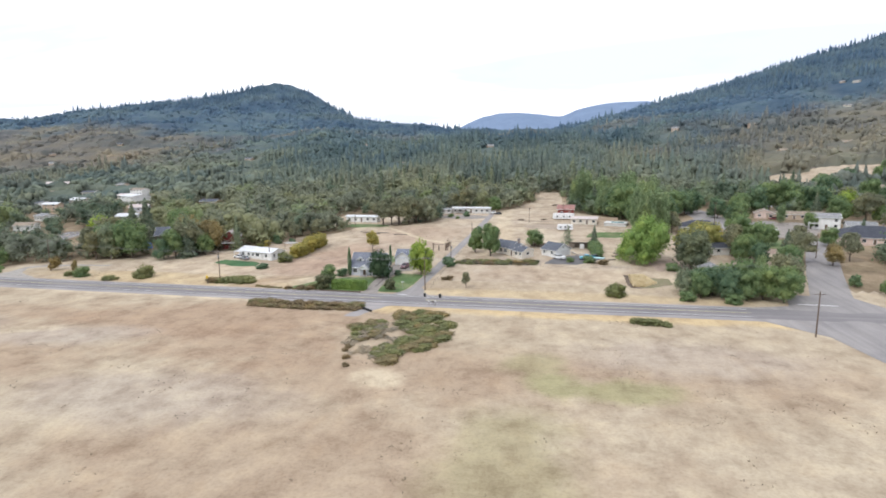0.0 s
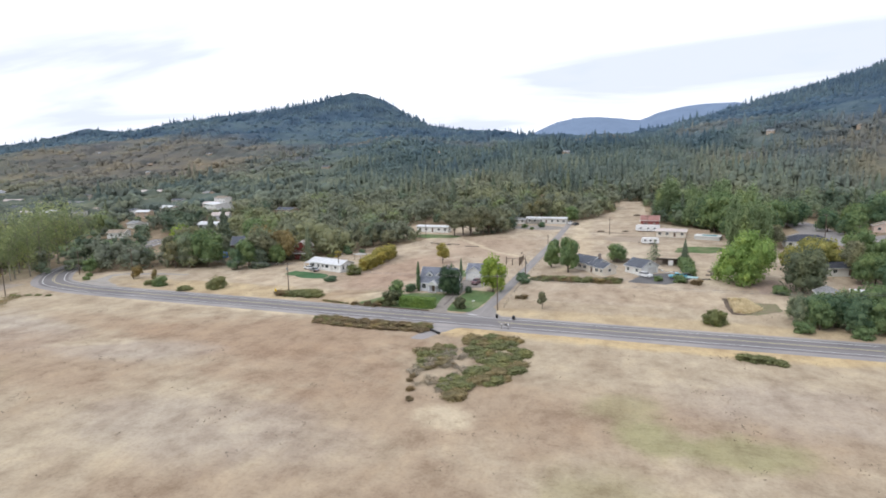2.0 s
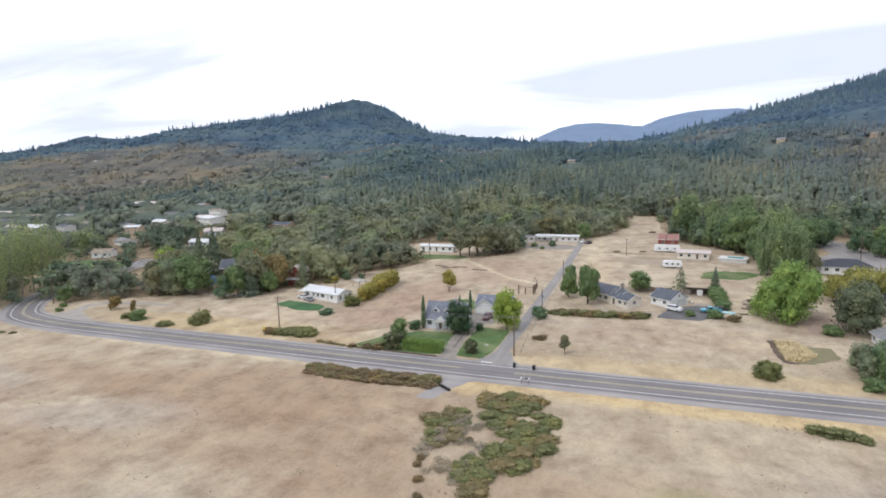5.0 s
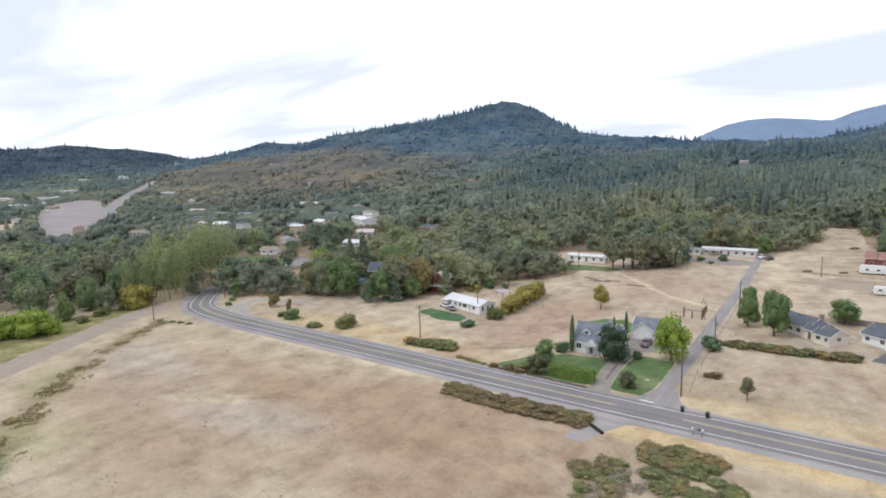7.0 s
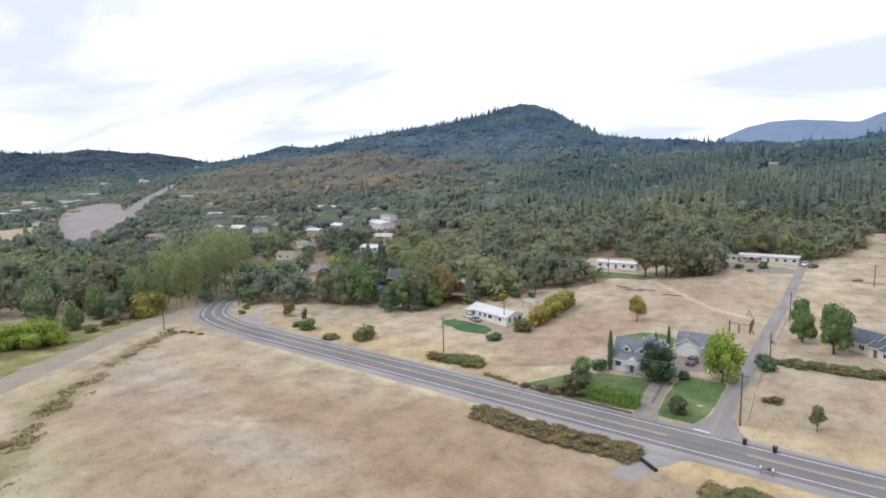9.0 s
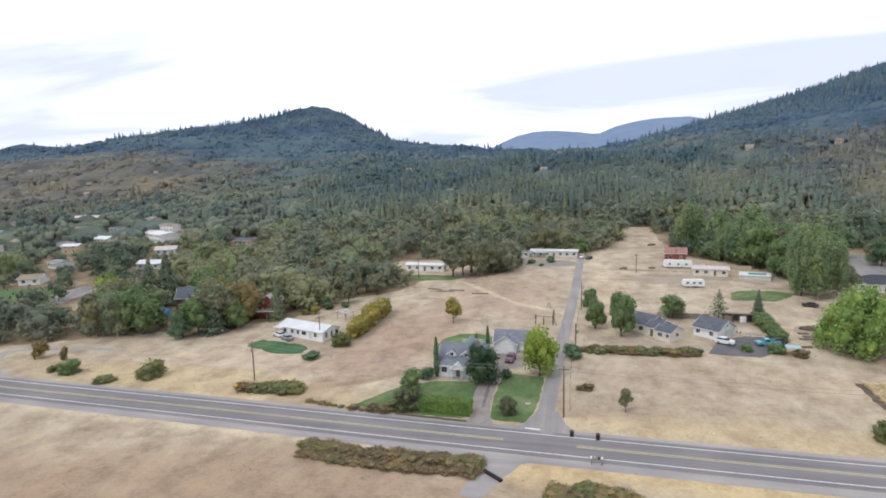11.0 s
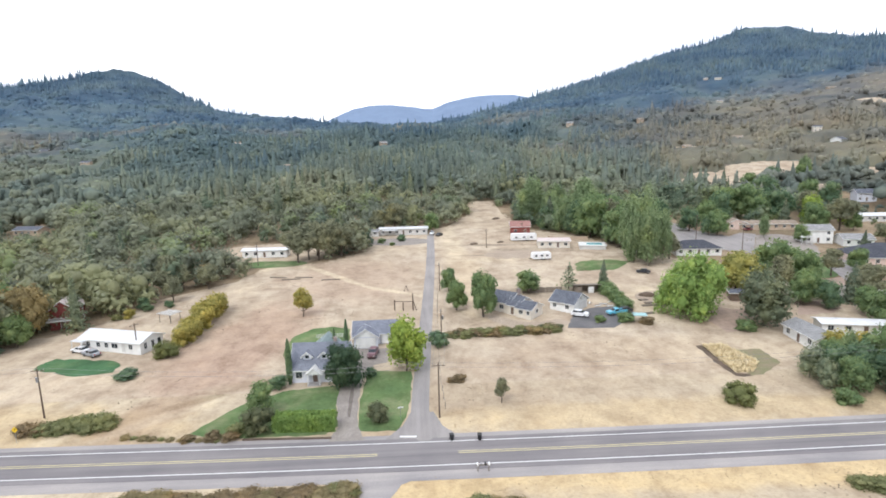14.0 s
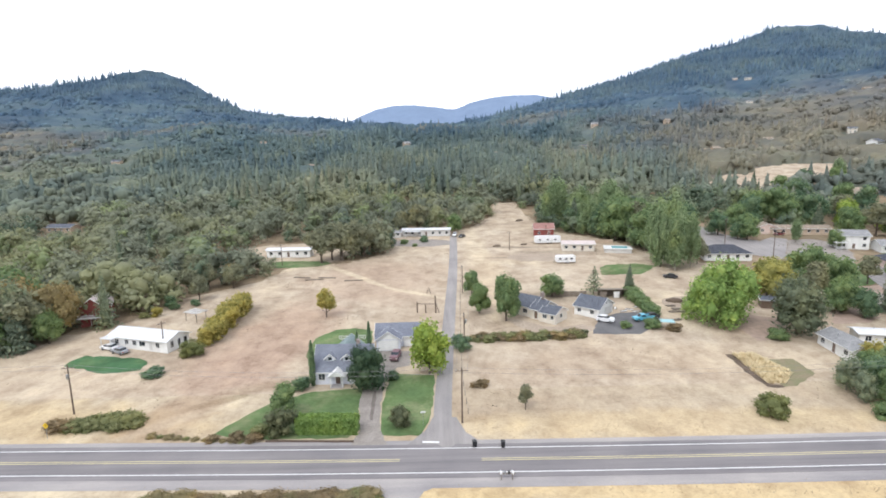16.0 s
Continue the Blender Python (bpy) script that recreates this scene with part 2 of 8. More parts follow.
VERGE = field_mat("verge_grass", [(0.17, 0.175, 0.075), (0.225, 0.215, 0.1), (0.31, 0.27, 0.145)], (0.72, 0.72, 0.66), 0.08)
LAWN = field_mat("green_lawn", [(0.086, 0.138, 0.060), (0.110, 0.165, 0.070), (0.168, 0.196, 0.102)], (0.7, 0.75, 0.65), 0.12)
LAWN_DEEP = field_mat("watered_lawn", [(0.05, 0.112, 0.056), (0.062, 0.132, 0.064), (0.085, 0.148, 0.07)], (0.7, 0.75, 0.65), 0.12)
GRAVEL = plain("grey_gravel", (0.34, 0.305, 0.275), (0.25, 0.22, 0.195), 0.3, 0.95, grain=0.2)
DIRT = plain("bare_dirt", (0.44, 0.36, 0.28), (0.34, 0.27, 0.205), 0.15, 0.95, grain=0.2)
GRAVEL_PALE = plain("pale_gravel", (0.43, 0.40, 0.365), (0.34, 0.31, 0.28), 0.3, 0.95, grain=0.2)
TRACK_GRAVEL = plain("track_gravel", (0.40, 0.335, 0.27), (0.31, 0.26, 0.21), 0.2, 0.95, grain=0.2)
LOT_GREY = plain("worn_lot", (0.335, 0.30, 0.295), (0.27, 0.24, 0.235), 0.03, 0.9)
DIRT_PINK = plain("pinkish_dirt", (0.42, 0.31, 0.25), (0.33, 0.25, 0.2), 0.05, 0.95)
GARDEN = plain("garden_growth", (0.20, 0.20, 0.105), (0.26, 0.21, 0.14), 0.5, 0.95)
MULCH = plain("straw_mulch", (0.56, 0.45, 0.27), (0.46, 0.36, 0.2), 0.9, 0.95, grain=0.25)
CORN_STALK = plain("dead_stalks", (0.80, 0.68, 0.45), (0.68, 0.56, 0.34), 0.6, 0.9)
SOIL = plain("dug_soil", (0.16, 0.115, 0.085), (0.09, 0.07, 0.05), 0.5, 0.95)
RUT = plain("oily_gravel", (0.215, 0.185, 0.165), (0.15, 0.13, 0.115), 0.6, 0.9, grain=0.2)
CONCRETE = plain("concrete_slab", (0.42, 0.40, 0.39), (0.33, 0.315, 0.31), 0.4, 0.85)


def asphalt_mat(name, a, b, stretch):
    m, nt, bsdf = base_mat(name, 0.85, 0, 0.3)
    pos = where(nt)
    worn = noise_node(nt, 0.5, 5, 0.6, pos, stretch)
    stain = noise_node(nt, 0.06, 4, 0.6, pos)
    fine = noise_node(nt, 9.0, 3, 0.6, pos)
    col = ramp_node(nt, worn, [(0.3, a), (0.68, b)])
    col = mix_node(nt, 0.7, col, ramp_node(nt, stain, [(0.3, (0.75, 0.75, 0.78)), (0.65, (1.15, 1.13, 1.1))]), "MULTIPLY")
    col = mix_node(nt, 1.0, col, ramp_node(nt, fine, [(0.3, (0.8, 0.8, 0.8)), (0.7, (1.05, 1.05, 1.05))]), "MULTIPLY")
    nt.links.new(col, bsdf.inputs["Base Color"])
    bump(nt, bsdf, fine, 0.3, 0.01)
    return m


ASPHALT = asphalt_mat("worn_asphalt", (0.16, 0.15, 0.155), (0.235, 0.22, 0.22), (0.04, 1.2, 1.0))
ASPHALT_LANE = asphalt_mat("lane_asphalt", (0.23, 0.215, 0.21), (0.31, 0.29, 0.28), (1.2, 0.06, 1.0))
SHOULDER = asphalt_mat("chip_seal", (0.27, 0.255, 0.255), (0.36, 0.335, 0.32), (0.08, 0.8, 1.0))
DARK_ASPHALT = asphalt_mat("dark_asphalt", (0.10, 0.10, 0.105), (0.16, 0.155, 0.155), (0.5, 0.5, 1.0))
PAINT_WHITE = plain("road_paint_white", (0.84, 0.84, 0.83), (0.68, 0.67, 0.66), 1.5, 0.7)
PAINT_YELLOW = plain("road_paint_yellow", (0.66, 0.58, 0.31), (0.54, 0.48, 0.3), 1.5, 0.7)

BARK = plain("bark", (0.16, 0.125, 0.10), (0.09, 0.07, 0.055), 3.0, 0.95)
PALE_BARK = plain("pale_bark", (0.40, 0.36, 0.30), (0.22, 0.19, 0.16), 2.0, 0.9)
POLE_WOOD = plain("weathered_pole_wood", (0.17, 0.125, 0.095), (0.10, 0.075, 0.06), 2.0, 0.9)
GREY_WOOD = plain("grey_wood", (0.26, 0.22, 0.18), (0.16, 0.135, 0.11), 2.0, 0.9)
WIRE = plain("wire", (0.25, 0.25, 0.25), (0.18, 0.18, 0.18), 2.0, 0.5, 0.4)
STEEL = plain("galvanised_steel", (0.45, 0.46, 0.47), (0.34, 0.35, 0.36), 3.0, 0.4, 0.8)
RUBBER = plain("tyre_rubber", (0.025, 0.025, 0.026), None, 3.0, 0.85)
BLACK = plain("black_plastic", (0.03, 0.03, 0.032), None, 3.0, 0.5)
GLASS = plain("window_glass", (0.035, 0.045, 0.055), (0.02, 0.025, 0.03), 0.6, 0.08, 0.0, 0.6, 0.05)
TRIM = plain("white_trim", (0.78, 0.78, 0.76), (0.66, 0.66, 0.64), 0.8, 0.6)

OAK = leaf_mat("oak_leaves", (0.168, 0.178, 0.116), (0.220, 0.229, 0.144), (0.284, 0.282, 0.178))
DARK_LEAF = leaf_mat("dark_leaves", (0.084, 0.146, 0.088), (0.134, 0.208, 0.116), (0.196, 0.266, 0.140))
MID_LEAF = leaf_mat("green_leaves", (0.116, 0.180, 0.084), (0.174, 0.250, 0.110), (0.244, 0.312, 0.138))
BRIGHT_LEAF = leaf_mat("bright_green_leaves", (0.160, 0.262, 0.074), (0.250, 0.366, 0.108), (0.355, 0.462, 0.150), 0.2)
LIME_LEAF = leaf_mat("lime_leaves", (0.185, 0.264, 0.058), (0.277, 0.374, 0.076), (0.397, 0.473, 0.110), 0.3)
YELLOW_LEAF = leaf_mat("yellowing_leaves", (0.239, 0.228, 0.068), (0.352, 0.316, 0.094), (0.465, 0.397, 0.124), 0.25)
RUST_LEAF = leaf_mat("rust_leaves", (0.186, 0.147, 0.069), (0.287, 0.224, 0.101), (0.372, 0.297, 0.145), 0.2)
GREY_LEAF = leaf_mat("grey_green_leaves", (0.158, 0.198, 0.132), (0.230, 0.272, 0.175), (0.330, 0.352, 0.218), 0.15)
NEEDLE = leaf_mat("conifer_needles", (0.097, 0.132, 0.093), (0.137, 0.172, 0.116), (0.196, 0.220, 0.143), 0.06, 0.12)
WOOD_GREEN = leaf_mat("wood_green_leaves", (0.172, 0.216, 0.138), (0.204, 0.247, 0.153), (0.240, 0.278, 0.172), 0.03, deep=1.0)
WOOD_OAK = leaf_mat("wood_oak_leaves", (0.208, 0.228, 0.160), (0.230, 0.250, 0.176), (0.256, 0.272, 0.194), 0.026, deep=0.7)
MAPLE_LEAF = leaf_mat("maple_leaves", (0.180, 0.247, 0.128), (0.236, 0.316, 0.163), (0.318, 0.390, 0.210), 0.12, 0.45)
COTTONWOOD = leaf_mat("cottonwood_leaves", (0.236, 0.282, 0.136), (0.314, 0.368, 0.182), (0.418, 0.450, 0.236), 0.12, 0.5)
HEDGE_LEAF = leaf_mat("hedge_leaves", (0.132, 0.220, 0.058), (0.190, 0.292, 0.080), (0.260, 0.362, 0.110), 0.4)
BUSH_LEAF = leaf_mat("bush_leaves", (0.13, 0.15, 0.06), (0.175, 0.195, 0.078), (0.23, 0.245, 0.1), 0.3)
BRAMBLE = leaf_mat("bramble_leaves", (0.160, 0.180, 0.080), (0.214, 0.230, 0.104), (0.280, 0.277, 0.132), 0.25)
DRY_BRUSH = leaf_mat("dry_brush_stems", (0.169, 0.130, 0.079), (0.247, 0.189, 0.107), (0.325, 0.247, 0.143), 0.2)
OLIVE_BRUSH = leaf_mat("olive_brush_stems", (0.208, 0.177, 0.088), (0.273, 0.226, 0.118), (0.337, 0.273, 0.146), 0.2)
DEEP_LEAF = leaf_mat("deep_green_leaves", (0.042, 0.078, 0.046), (0.06, 0.102, 0.056), (0.088, 0.132, 0.07))
GOLD_LEAF = leaf_mat("gold_green_leaves", (0.235, 0.240, 0.078), (0.330, 0.322, 0.105), (0.430, 0.400, 0.145), 0.25)
OAK_DARK = leaf_mat("dark_grey_green_leaves", (0.108, 0.134, 0.088), (0.150, 0.179, 0.112), (0.202, 0.228, 0.142))
DULL_LEAF = leaf_mat("dull_olive_leaves", (0.088, 0.104, 0.058), (0.122, 0.138, 0.076), (0.165, 0.176, 0.1), 0.3)
DEAD_TWIG = leaf_mat("dead_twigs", (0.27, 0.235, 0.185), (0.34, 0.3, 0.235), (0.42, 0.37, 0.29), 0.2, 0.2)
CLOD = leaf_mat("dark_clods", (0.15, 0.12, 0.09), (0.2, 0.165, 0.12), (0.27, 0.22, 0.16), 0.2, 0.1)
STRAW = leaf_mat("straw", (0.330, 0.259, 0.182), (0.409, 0.335, 0.236), (0.472, 0.401, 0.301), 0.15, 0.5)


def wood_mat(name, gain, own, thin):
    """Mixed woods on the hills: olive oak low down, fir higher up with blue distance haze put into the colour, brown
    autumn brush in drifts; tones differ from tree to tree.
    """
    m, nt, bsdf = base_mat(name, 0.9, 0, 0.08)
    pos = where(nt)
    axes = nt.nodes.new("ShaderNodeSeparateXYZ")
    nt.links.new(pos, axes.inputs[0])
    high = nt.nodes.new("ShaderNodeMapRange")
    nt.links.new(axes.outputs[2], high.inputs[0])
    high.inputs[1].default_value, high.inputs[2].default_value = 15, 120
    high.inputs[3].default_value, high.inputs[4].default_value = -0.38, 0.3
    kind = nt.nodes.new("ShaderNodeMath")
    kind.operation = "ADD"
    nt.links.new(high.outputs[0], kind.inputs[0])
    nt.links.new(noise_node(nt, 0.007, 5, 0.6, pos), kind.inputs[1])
    # the ramp turns bluer with height: distance haze put into the base colour
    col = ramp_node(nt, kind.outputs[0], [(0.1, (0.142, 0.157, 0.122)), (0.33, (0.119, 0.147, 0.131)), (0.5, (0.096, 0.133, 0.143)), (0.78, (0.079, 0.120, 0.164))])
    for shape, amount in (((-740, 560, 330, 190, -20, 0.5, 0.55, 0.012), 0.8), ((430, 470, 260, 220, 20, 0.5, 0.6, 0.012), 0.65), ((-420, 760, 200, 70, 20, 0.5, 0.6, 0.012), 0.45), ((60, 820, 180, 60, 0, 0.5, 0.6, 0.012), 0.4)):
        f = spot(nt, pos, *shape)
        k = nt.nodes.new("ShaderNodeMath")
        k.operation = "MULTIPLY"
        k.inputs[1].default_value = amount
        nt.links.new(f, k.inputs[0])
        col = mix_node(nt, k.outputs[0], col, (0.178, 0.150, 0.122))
    # blue of distance painted over the far western ridge
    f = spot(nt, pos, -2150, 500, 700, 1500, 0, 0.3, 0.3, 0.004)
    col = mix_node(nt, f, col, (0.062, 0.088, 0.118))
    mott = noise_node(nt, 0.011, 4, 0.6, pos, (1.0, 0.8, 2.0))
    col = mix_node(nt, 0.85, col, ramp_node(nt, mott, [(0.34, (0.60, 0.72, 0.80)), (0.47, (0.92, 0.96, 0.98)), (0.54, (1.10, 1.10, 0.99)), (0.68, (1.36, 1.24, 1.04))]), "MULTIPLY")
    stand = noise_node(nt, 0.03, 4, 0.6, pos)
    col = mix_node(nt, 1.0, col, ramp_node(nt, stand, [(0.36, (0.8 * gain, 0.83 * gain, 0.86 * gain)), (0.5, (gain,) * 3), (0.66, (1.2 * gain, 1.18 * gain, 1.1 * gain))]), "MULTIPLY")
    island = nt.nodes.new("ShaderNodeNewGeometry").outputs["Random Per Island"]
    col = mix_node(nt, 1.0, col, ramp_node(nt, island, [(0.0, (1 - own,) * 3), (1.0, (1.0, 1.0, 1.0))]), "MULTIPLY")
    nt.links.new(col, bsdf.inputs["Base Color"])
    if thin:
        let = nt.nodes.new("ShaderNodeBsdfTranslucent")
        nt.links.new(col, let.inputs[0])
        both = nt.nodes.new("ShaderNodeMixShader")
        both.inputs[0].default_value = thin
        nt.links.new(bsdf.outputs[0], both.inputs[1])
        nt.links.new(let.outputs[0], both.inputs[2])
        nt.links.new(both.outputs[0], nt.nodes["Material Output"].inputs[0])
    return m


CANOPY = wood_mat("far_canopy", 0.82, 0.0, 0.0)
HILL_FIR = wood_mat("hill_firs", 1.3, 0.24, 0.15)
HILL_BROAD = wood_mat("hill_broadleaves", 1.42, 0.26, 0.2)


def roof_mat(name, a, b, course=0.16):
    """Shingles laid in courses, weathered from patch to patch."""
    m, nt, bsdf = base_mat(name, 0.85, 0, 0.25)
    tc = nt.nodes.new("ShaderNodeTexCoord").outputs["Object"]
    brick = nt.nodes.new("ShaderNodeTexBrick")
    brick.inputs["Scale"].default_value = 1.0
    brick.inputs["Brick Width"].default_value, brick.inputs["Row Height"].default_value = 0.45, course
    brick.inputs["Mortar Size"].default_value = 0.012
    brick.inputs["Color1"].default_value, brick.inputs["Color2"].default_value = (*a, 1), (*b, 1)
    brick.inputs["Mortar"].default_value = (*(v * 0.55 for v in b), 1)
    nt.links.new(tc, brick.inputs["Vector"])
    wide = noise_node(nt, 0.5, 4, 0.6, tc)
    tone = ramp_node(nt, wide, [(0.3, (0.78, 0.78, 0.8)), (0.7, (1.12, 1.12, 1.1))])
    nt.links.new(mix_node(nt, 1.0, brick.outputs["Color"], tone, "MULTIPLY"), bsdf.inputs["Base Color"])
    return m


def siding_mat(name, a, board=0.18):
    """Painted lap siding: a shade line under every board, dirt in drifts."""
    m, nt, bsdf = base_mat(name, 0.7, 0, 0.3)
    tc = nt.nodes.new("ShaderNodeTexCoord").outputs["Object"]
    wave = nt.nodes.new("ShaderNodeTexWave")
    wave.wave_type, wave.bands_direction, wave.wave_profile = "BANDS", "Z", "SAW"
    wave.inputs["Scale"].default_value = 1.0 / board / 3.1416 * 0.5
    nt.links.new(tc, wave.inputs["Vector"])
    wide = noise_node(nt, 0.7, 5, 0.6, tc)
    col = ramp_node(nt, wide, [(0.3, tuple(v * 0.84 for v in a)), (0.65, a)])
    nt.links.new(col, bsdf.inputs["Base Color"])
    bump(nt, bsdf, wave.outputs["Fac"], 0.5, 0.02)
    return m


ROOF_SLATE = roof_mat("slate_grey_shingles", (0.13, 0.14, 0.165), (0.095, 0.105, 0.13))
ROOF_BLUE = roof_mat("blue_grey_shingles", (0.205, 0.22, 0.265), (0.165, 0.178, 0.215))
ROOF_TEAL = roof_mat("teal_grey_shingles", (0.235, 0.295, 0.30), (0.195, 0.245, 0.25))
ROOF_DARK = roof_mat("dark_shingles", (0.075, 0.08, 0.10), (0.055, 0.06, 0.075))
ROOF_TAN = roof_mat("tan_shingles", (0.33, 0.27, 0.21), (0.26, 0.21, 0.165))
ROOF_GREY = roof_mat("grey_shingles", (0.30, 0.30, 0.30), (0.24, 0.24, 0.245))
ROOF_WHITE = plain("white_metal_roof", (0.70, 0.71, 0.73), (0.58, 0.585, 0.60), 0.4, 0.45, 0.0, 0.5)
ROOF_PINK = plain("pale_pink_roof", (0.62, 0.53, 0.50), (0.52, 0.45, 0.43), 0.4, 0.6)
ROOF_RED = plain("faded_red_metal_roof", (0.36, 0.19, 0.165), (0.29, 0.15, 0.13), 0.5, 0.6)
WALL_WHITE = siding_mat("white_siding", (0.74, 0.74, 0.72))
WALL_CREAM = siding_mat("cream_siding", (0.66, 0.61, 0.53))
WALL_BLUE = siding_mat("pale_blue_siding", (0.60, 0.62, 0.68))
WALL_GREY = siding_mat("pale_grey_siding", (0.58, 0.57, 0.55))
WALL_TAN = siding_mat("tan_siding", (0.48, 0.38, 0.29))
WALL_PINK = siding_mat("pink_siding", (0.66, 0.52, 0.46))
WALL_RED = siding_mat("red_siding", (0.23, 0.06, 0.052))
WALL_BROWN = siding_mat("brown_siding", (0.16, 0.115, 0.09))
BRICK = plain("chimney_brick", (0.36, 0.30, 0.27), (0.26, 0.2, 0.18), 3.0, 0.9)
CAR_WHITE = plain("white_car_paint", (0.75, 0.76, 0.77), (0.7, 0.7, 0.71), 1.0, 0.3, 0, 0.5, 0.03)
CAR_RED = plain("dark_red_car_paint", (0.20, 0.035, 0.04), (0.16, 0.03, 0.035), 1.0, 0.3, 0, 0.5, 0.03)
CAR_MAROON = plain("maroon_car_paint", (0.19, 0.10, 0.115), (0.16, 0.085, 0.1), 1.0, 0.35, 0, 0.5, 0.03)
CAR_BLUE = plain("light_blue_car_paint", (0.12, 0.42, 0.55), (0.10, 0.36, 0.48), 1.0, 0.35, 0, 0.5, 0.03)
CAR_GREY = plain("grey_car_paint", (0.30, 0.31, 0.33), (0.26, 0.27, 0.29), 1.0, 0.3, 0, 0.5, 0.03)
CAR_DARK = plain("black_car_paint", (0.04, 0.042, 0.05), None, 1.0, 0.3, 0, 0.5, 0.03)
TARP = plain("blue_tarpaulin", (0.10, 0.24, 0.62), (0.08, 0.19, 0.5), 0.8, 0.5)
TEAL = plain("pale_teal_sheet", (0.36, 0.58, 0.60), (0.3, 0.5, 0.52), 0.8, 0.5)
SIGN_YELLOW = plain("yellow_sign", (0.75, 0.50, 0.02), (0.7, 0.45, 0.02), 0.8, 0.5, grain=0.02)
LAMP_GLASS = plain("lamp_glass", (0.7, 0.7, 0.68), (0.6, 0.6, 0.58), 2.0, 0.2)
RED_LAMP = plain("red_lamp_glass", (0.45, 0.03, 0.03), None, 2.0, 0.2)
WATER = plain("pool_water", (0.25, 0.55, 0.58), (0.2, 0.48, 0.52), 0.8, 0.1)

# ---- building blocks ----


class Shape:
    """Collects polygons for one mesh."""

    def __init__(self):
        self.v, self.f = [], []

    def poly(self, pts, faces):
        n = len(self.v)
        self.v += [tuple(p) for p in pts]
        self.f += [tuple(n + i for i in f) for f in faces]
        return self

    def box(self, cx, cy, z0, sx, sy, sz, turn=0.0):
        c, s = math.cos(radians(turn)), math.sin(radians(turn))
        pts = []
        for z in (z0, z0 + sz):
            for dx, dy in ((-1, -1), (1, -1), (1, 1), (-1, 1)):
                x, y = dx * sx / 2, dy * sy / 2
                pts.append((cx + c * x - s * y, cy + s * x + c * y, z))
        return self.poly(pts, [(3, 2, 1, 0), (4, 5, 6, 7), (0, 1, 5, 4), (1, 2, 6, 5), (2, 3, 7, 6), (3, 0, 4, 7)])

    def tube(self, a, b, r0, r1, n=8, caps=True):
        a, b = Vector(a), Vector(b)
        ax = (b - a).normalized()
        u = ax.orthogonal().normalized()
        w = ax.cross(u)
        pts = [tuple(p + (u * math.cos(6.2832 * i / n) + w * math.sin(6.2832 * i / n)) * r) for p, r in ((a, r0), (b, r1)) for i in range(n)]
        faces = [(i, (i + 1) % n, n + (i + 1) % n, n + i) for i in range(n)]
        if caps:
            faces += [tuple(range(n - 1, -1, -1)), tuple(range(n, 2 * n))]
        return self.poly(pts, faces)

    def prism(self, profile, y0, y1):
        """A side profile of (x, z) points, drawn out along y."""
        n = len(profile)
        pts = [(x, y0, z) for x, z in profile] + [(x, y1, z) for x, z in profile]
        faces = [(i, (i + 1) % n, n + (i + 1) % n, n + i) for i in range(n)] + [tuple(range(n - 1, -1, -1)), tuple(range(n, 2 * n))]
        return self.poly(pts, faces)

    def mesh(self, name, material):
        me = bpy.data.meshes.new(name)
        me.from_pydata(self.v, [], self.f)
        me.materials.append(material)
        me.update()
        return me


def part(name, shape, material, parent, label=""):
    ob = new(name, shape.mesh(name, material))
    ob.parent = parent
    return tagged(ob, label)


def thing(name, m, label, category, group="", kind=""):
    ob = new(name)
    ob.empty_display_size = 0.3
    ob.matrix_basis = m
    return tagged(ob, label, category, group, kind)


def tri_mesh(name, verts, tris, materials, index=None):
    me = bpy.data.meshes.new(name)
    me.vertices.add(len(verts))
    me.vertices.foreach_set("co", np.ascontiguousarray(verts, np.float32).ravel())
    me.loops.add(3 * len(tris))
    me.loops.foreach_set("vertex_index", np.ascontiguousarray(tris, np.int32).ravel())
    me.polygons.add(len(tris))
    me.polygons.foreach_set("loop_start", np.arange(0, 3 * len(tris), 3, dtype=np.int32))
    if index is not None:
        me.polygons.foreach_set("material_index", np.ascontiguousarray(index, np.int32))
    for m in materials:
        me.materials.append(m)
    me.update(calc_edges=True)
    me.validate()
    return me


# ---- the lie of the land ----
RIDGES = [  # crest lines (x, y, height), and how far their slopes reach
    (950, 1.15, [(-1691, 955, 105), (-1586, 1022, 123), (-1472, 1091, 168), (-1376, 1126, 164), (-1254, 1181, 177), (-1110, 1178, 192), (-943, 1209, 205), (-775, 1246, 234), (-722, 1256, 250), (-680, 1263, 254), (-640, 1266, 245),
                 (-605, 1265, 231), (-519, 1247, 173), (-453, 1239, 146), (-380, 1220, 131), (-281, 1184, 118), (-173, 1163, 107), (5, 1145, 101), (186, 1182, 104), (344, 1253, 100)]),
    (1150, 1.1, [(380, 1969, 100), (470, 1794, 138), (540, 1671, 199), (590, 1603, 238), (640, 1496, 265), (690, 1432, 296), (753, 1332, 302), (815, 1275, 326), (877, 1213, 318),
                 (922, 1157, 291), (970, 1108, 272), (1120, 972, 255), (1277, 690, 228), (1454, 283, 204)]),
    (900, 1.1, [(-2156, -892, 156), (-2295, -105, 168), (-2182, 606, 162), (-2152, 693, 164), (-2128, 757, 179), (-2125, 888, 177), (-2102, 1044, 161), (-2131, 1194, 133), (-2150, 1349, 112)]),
]


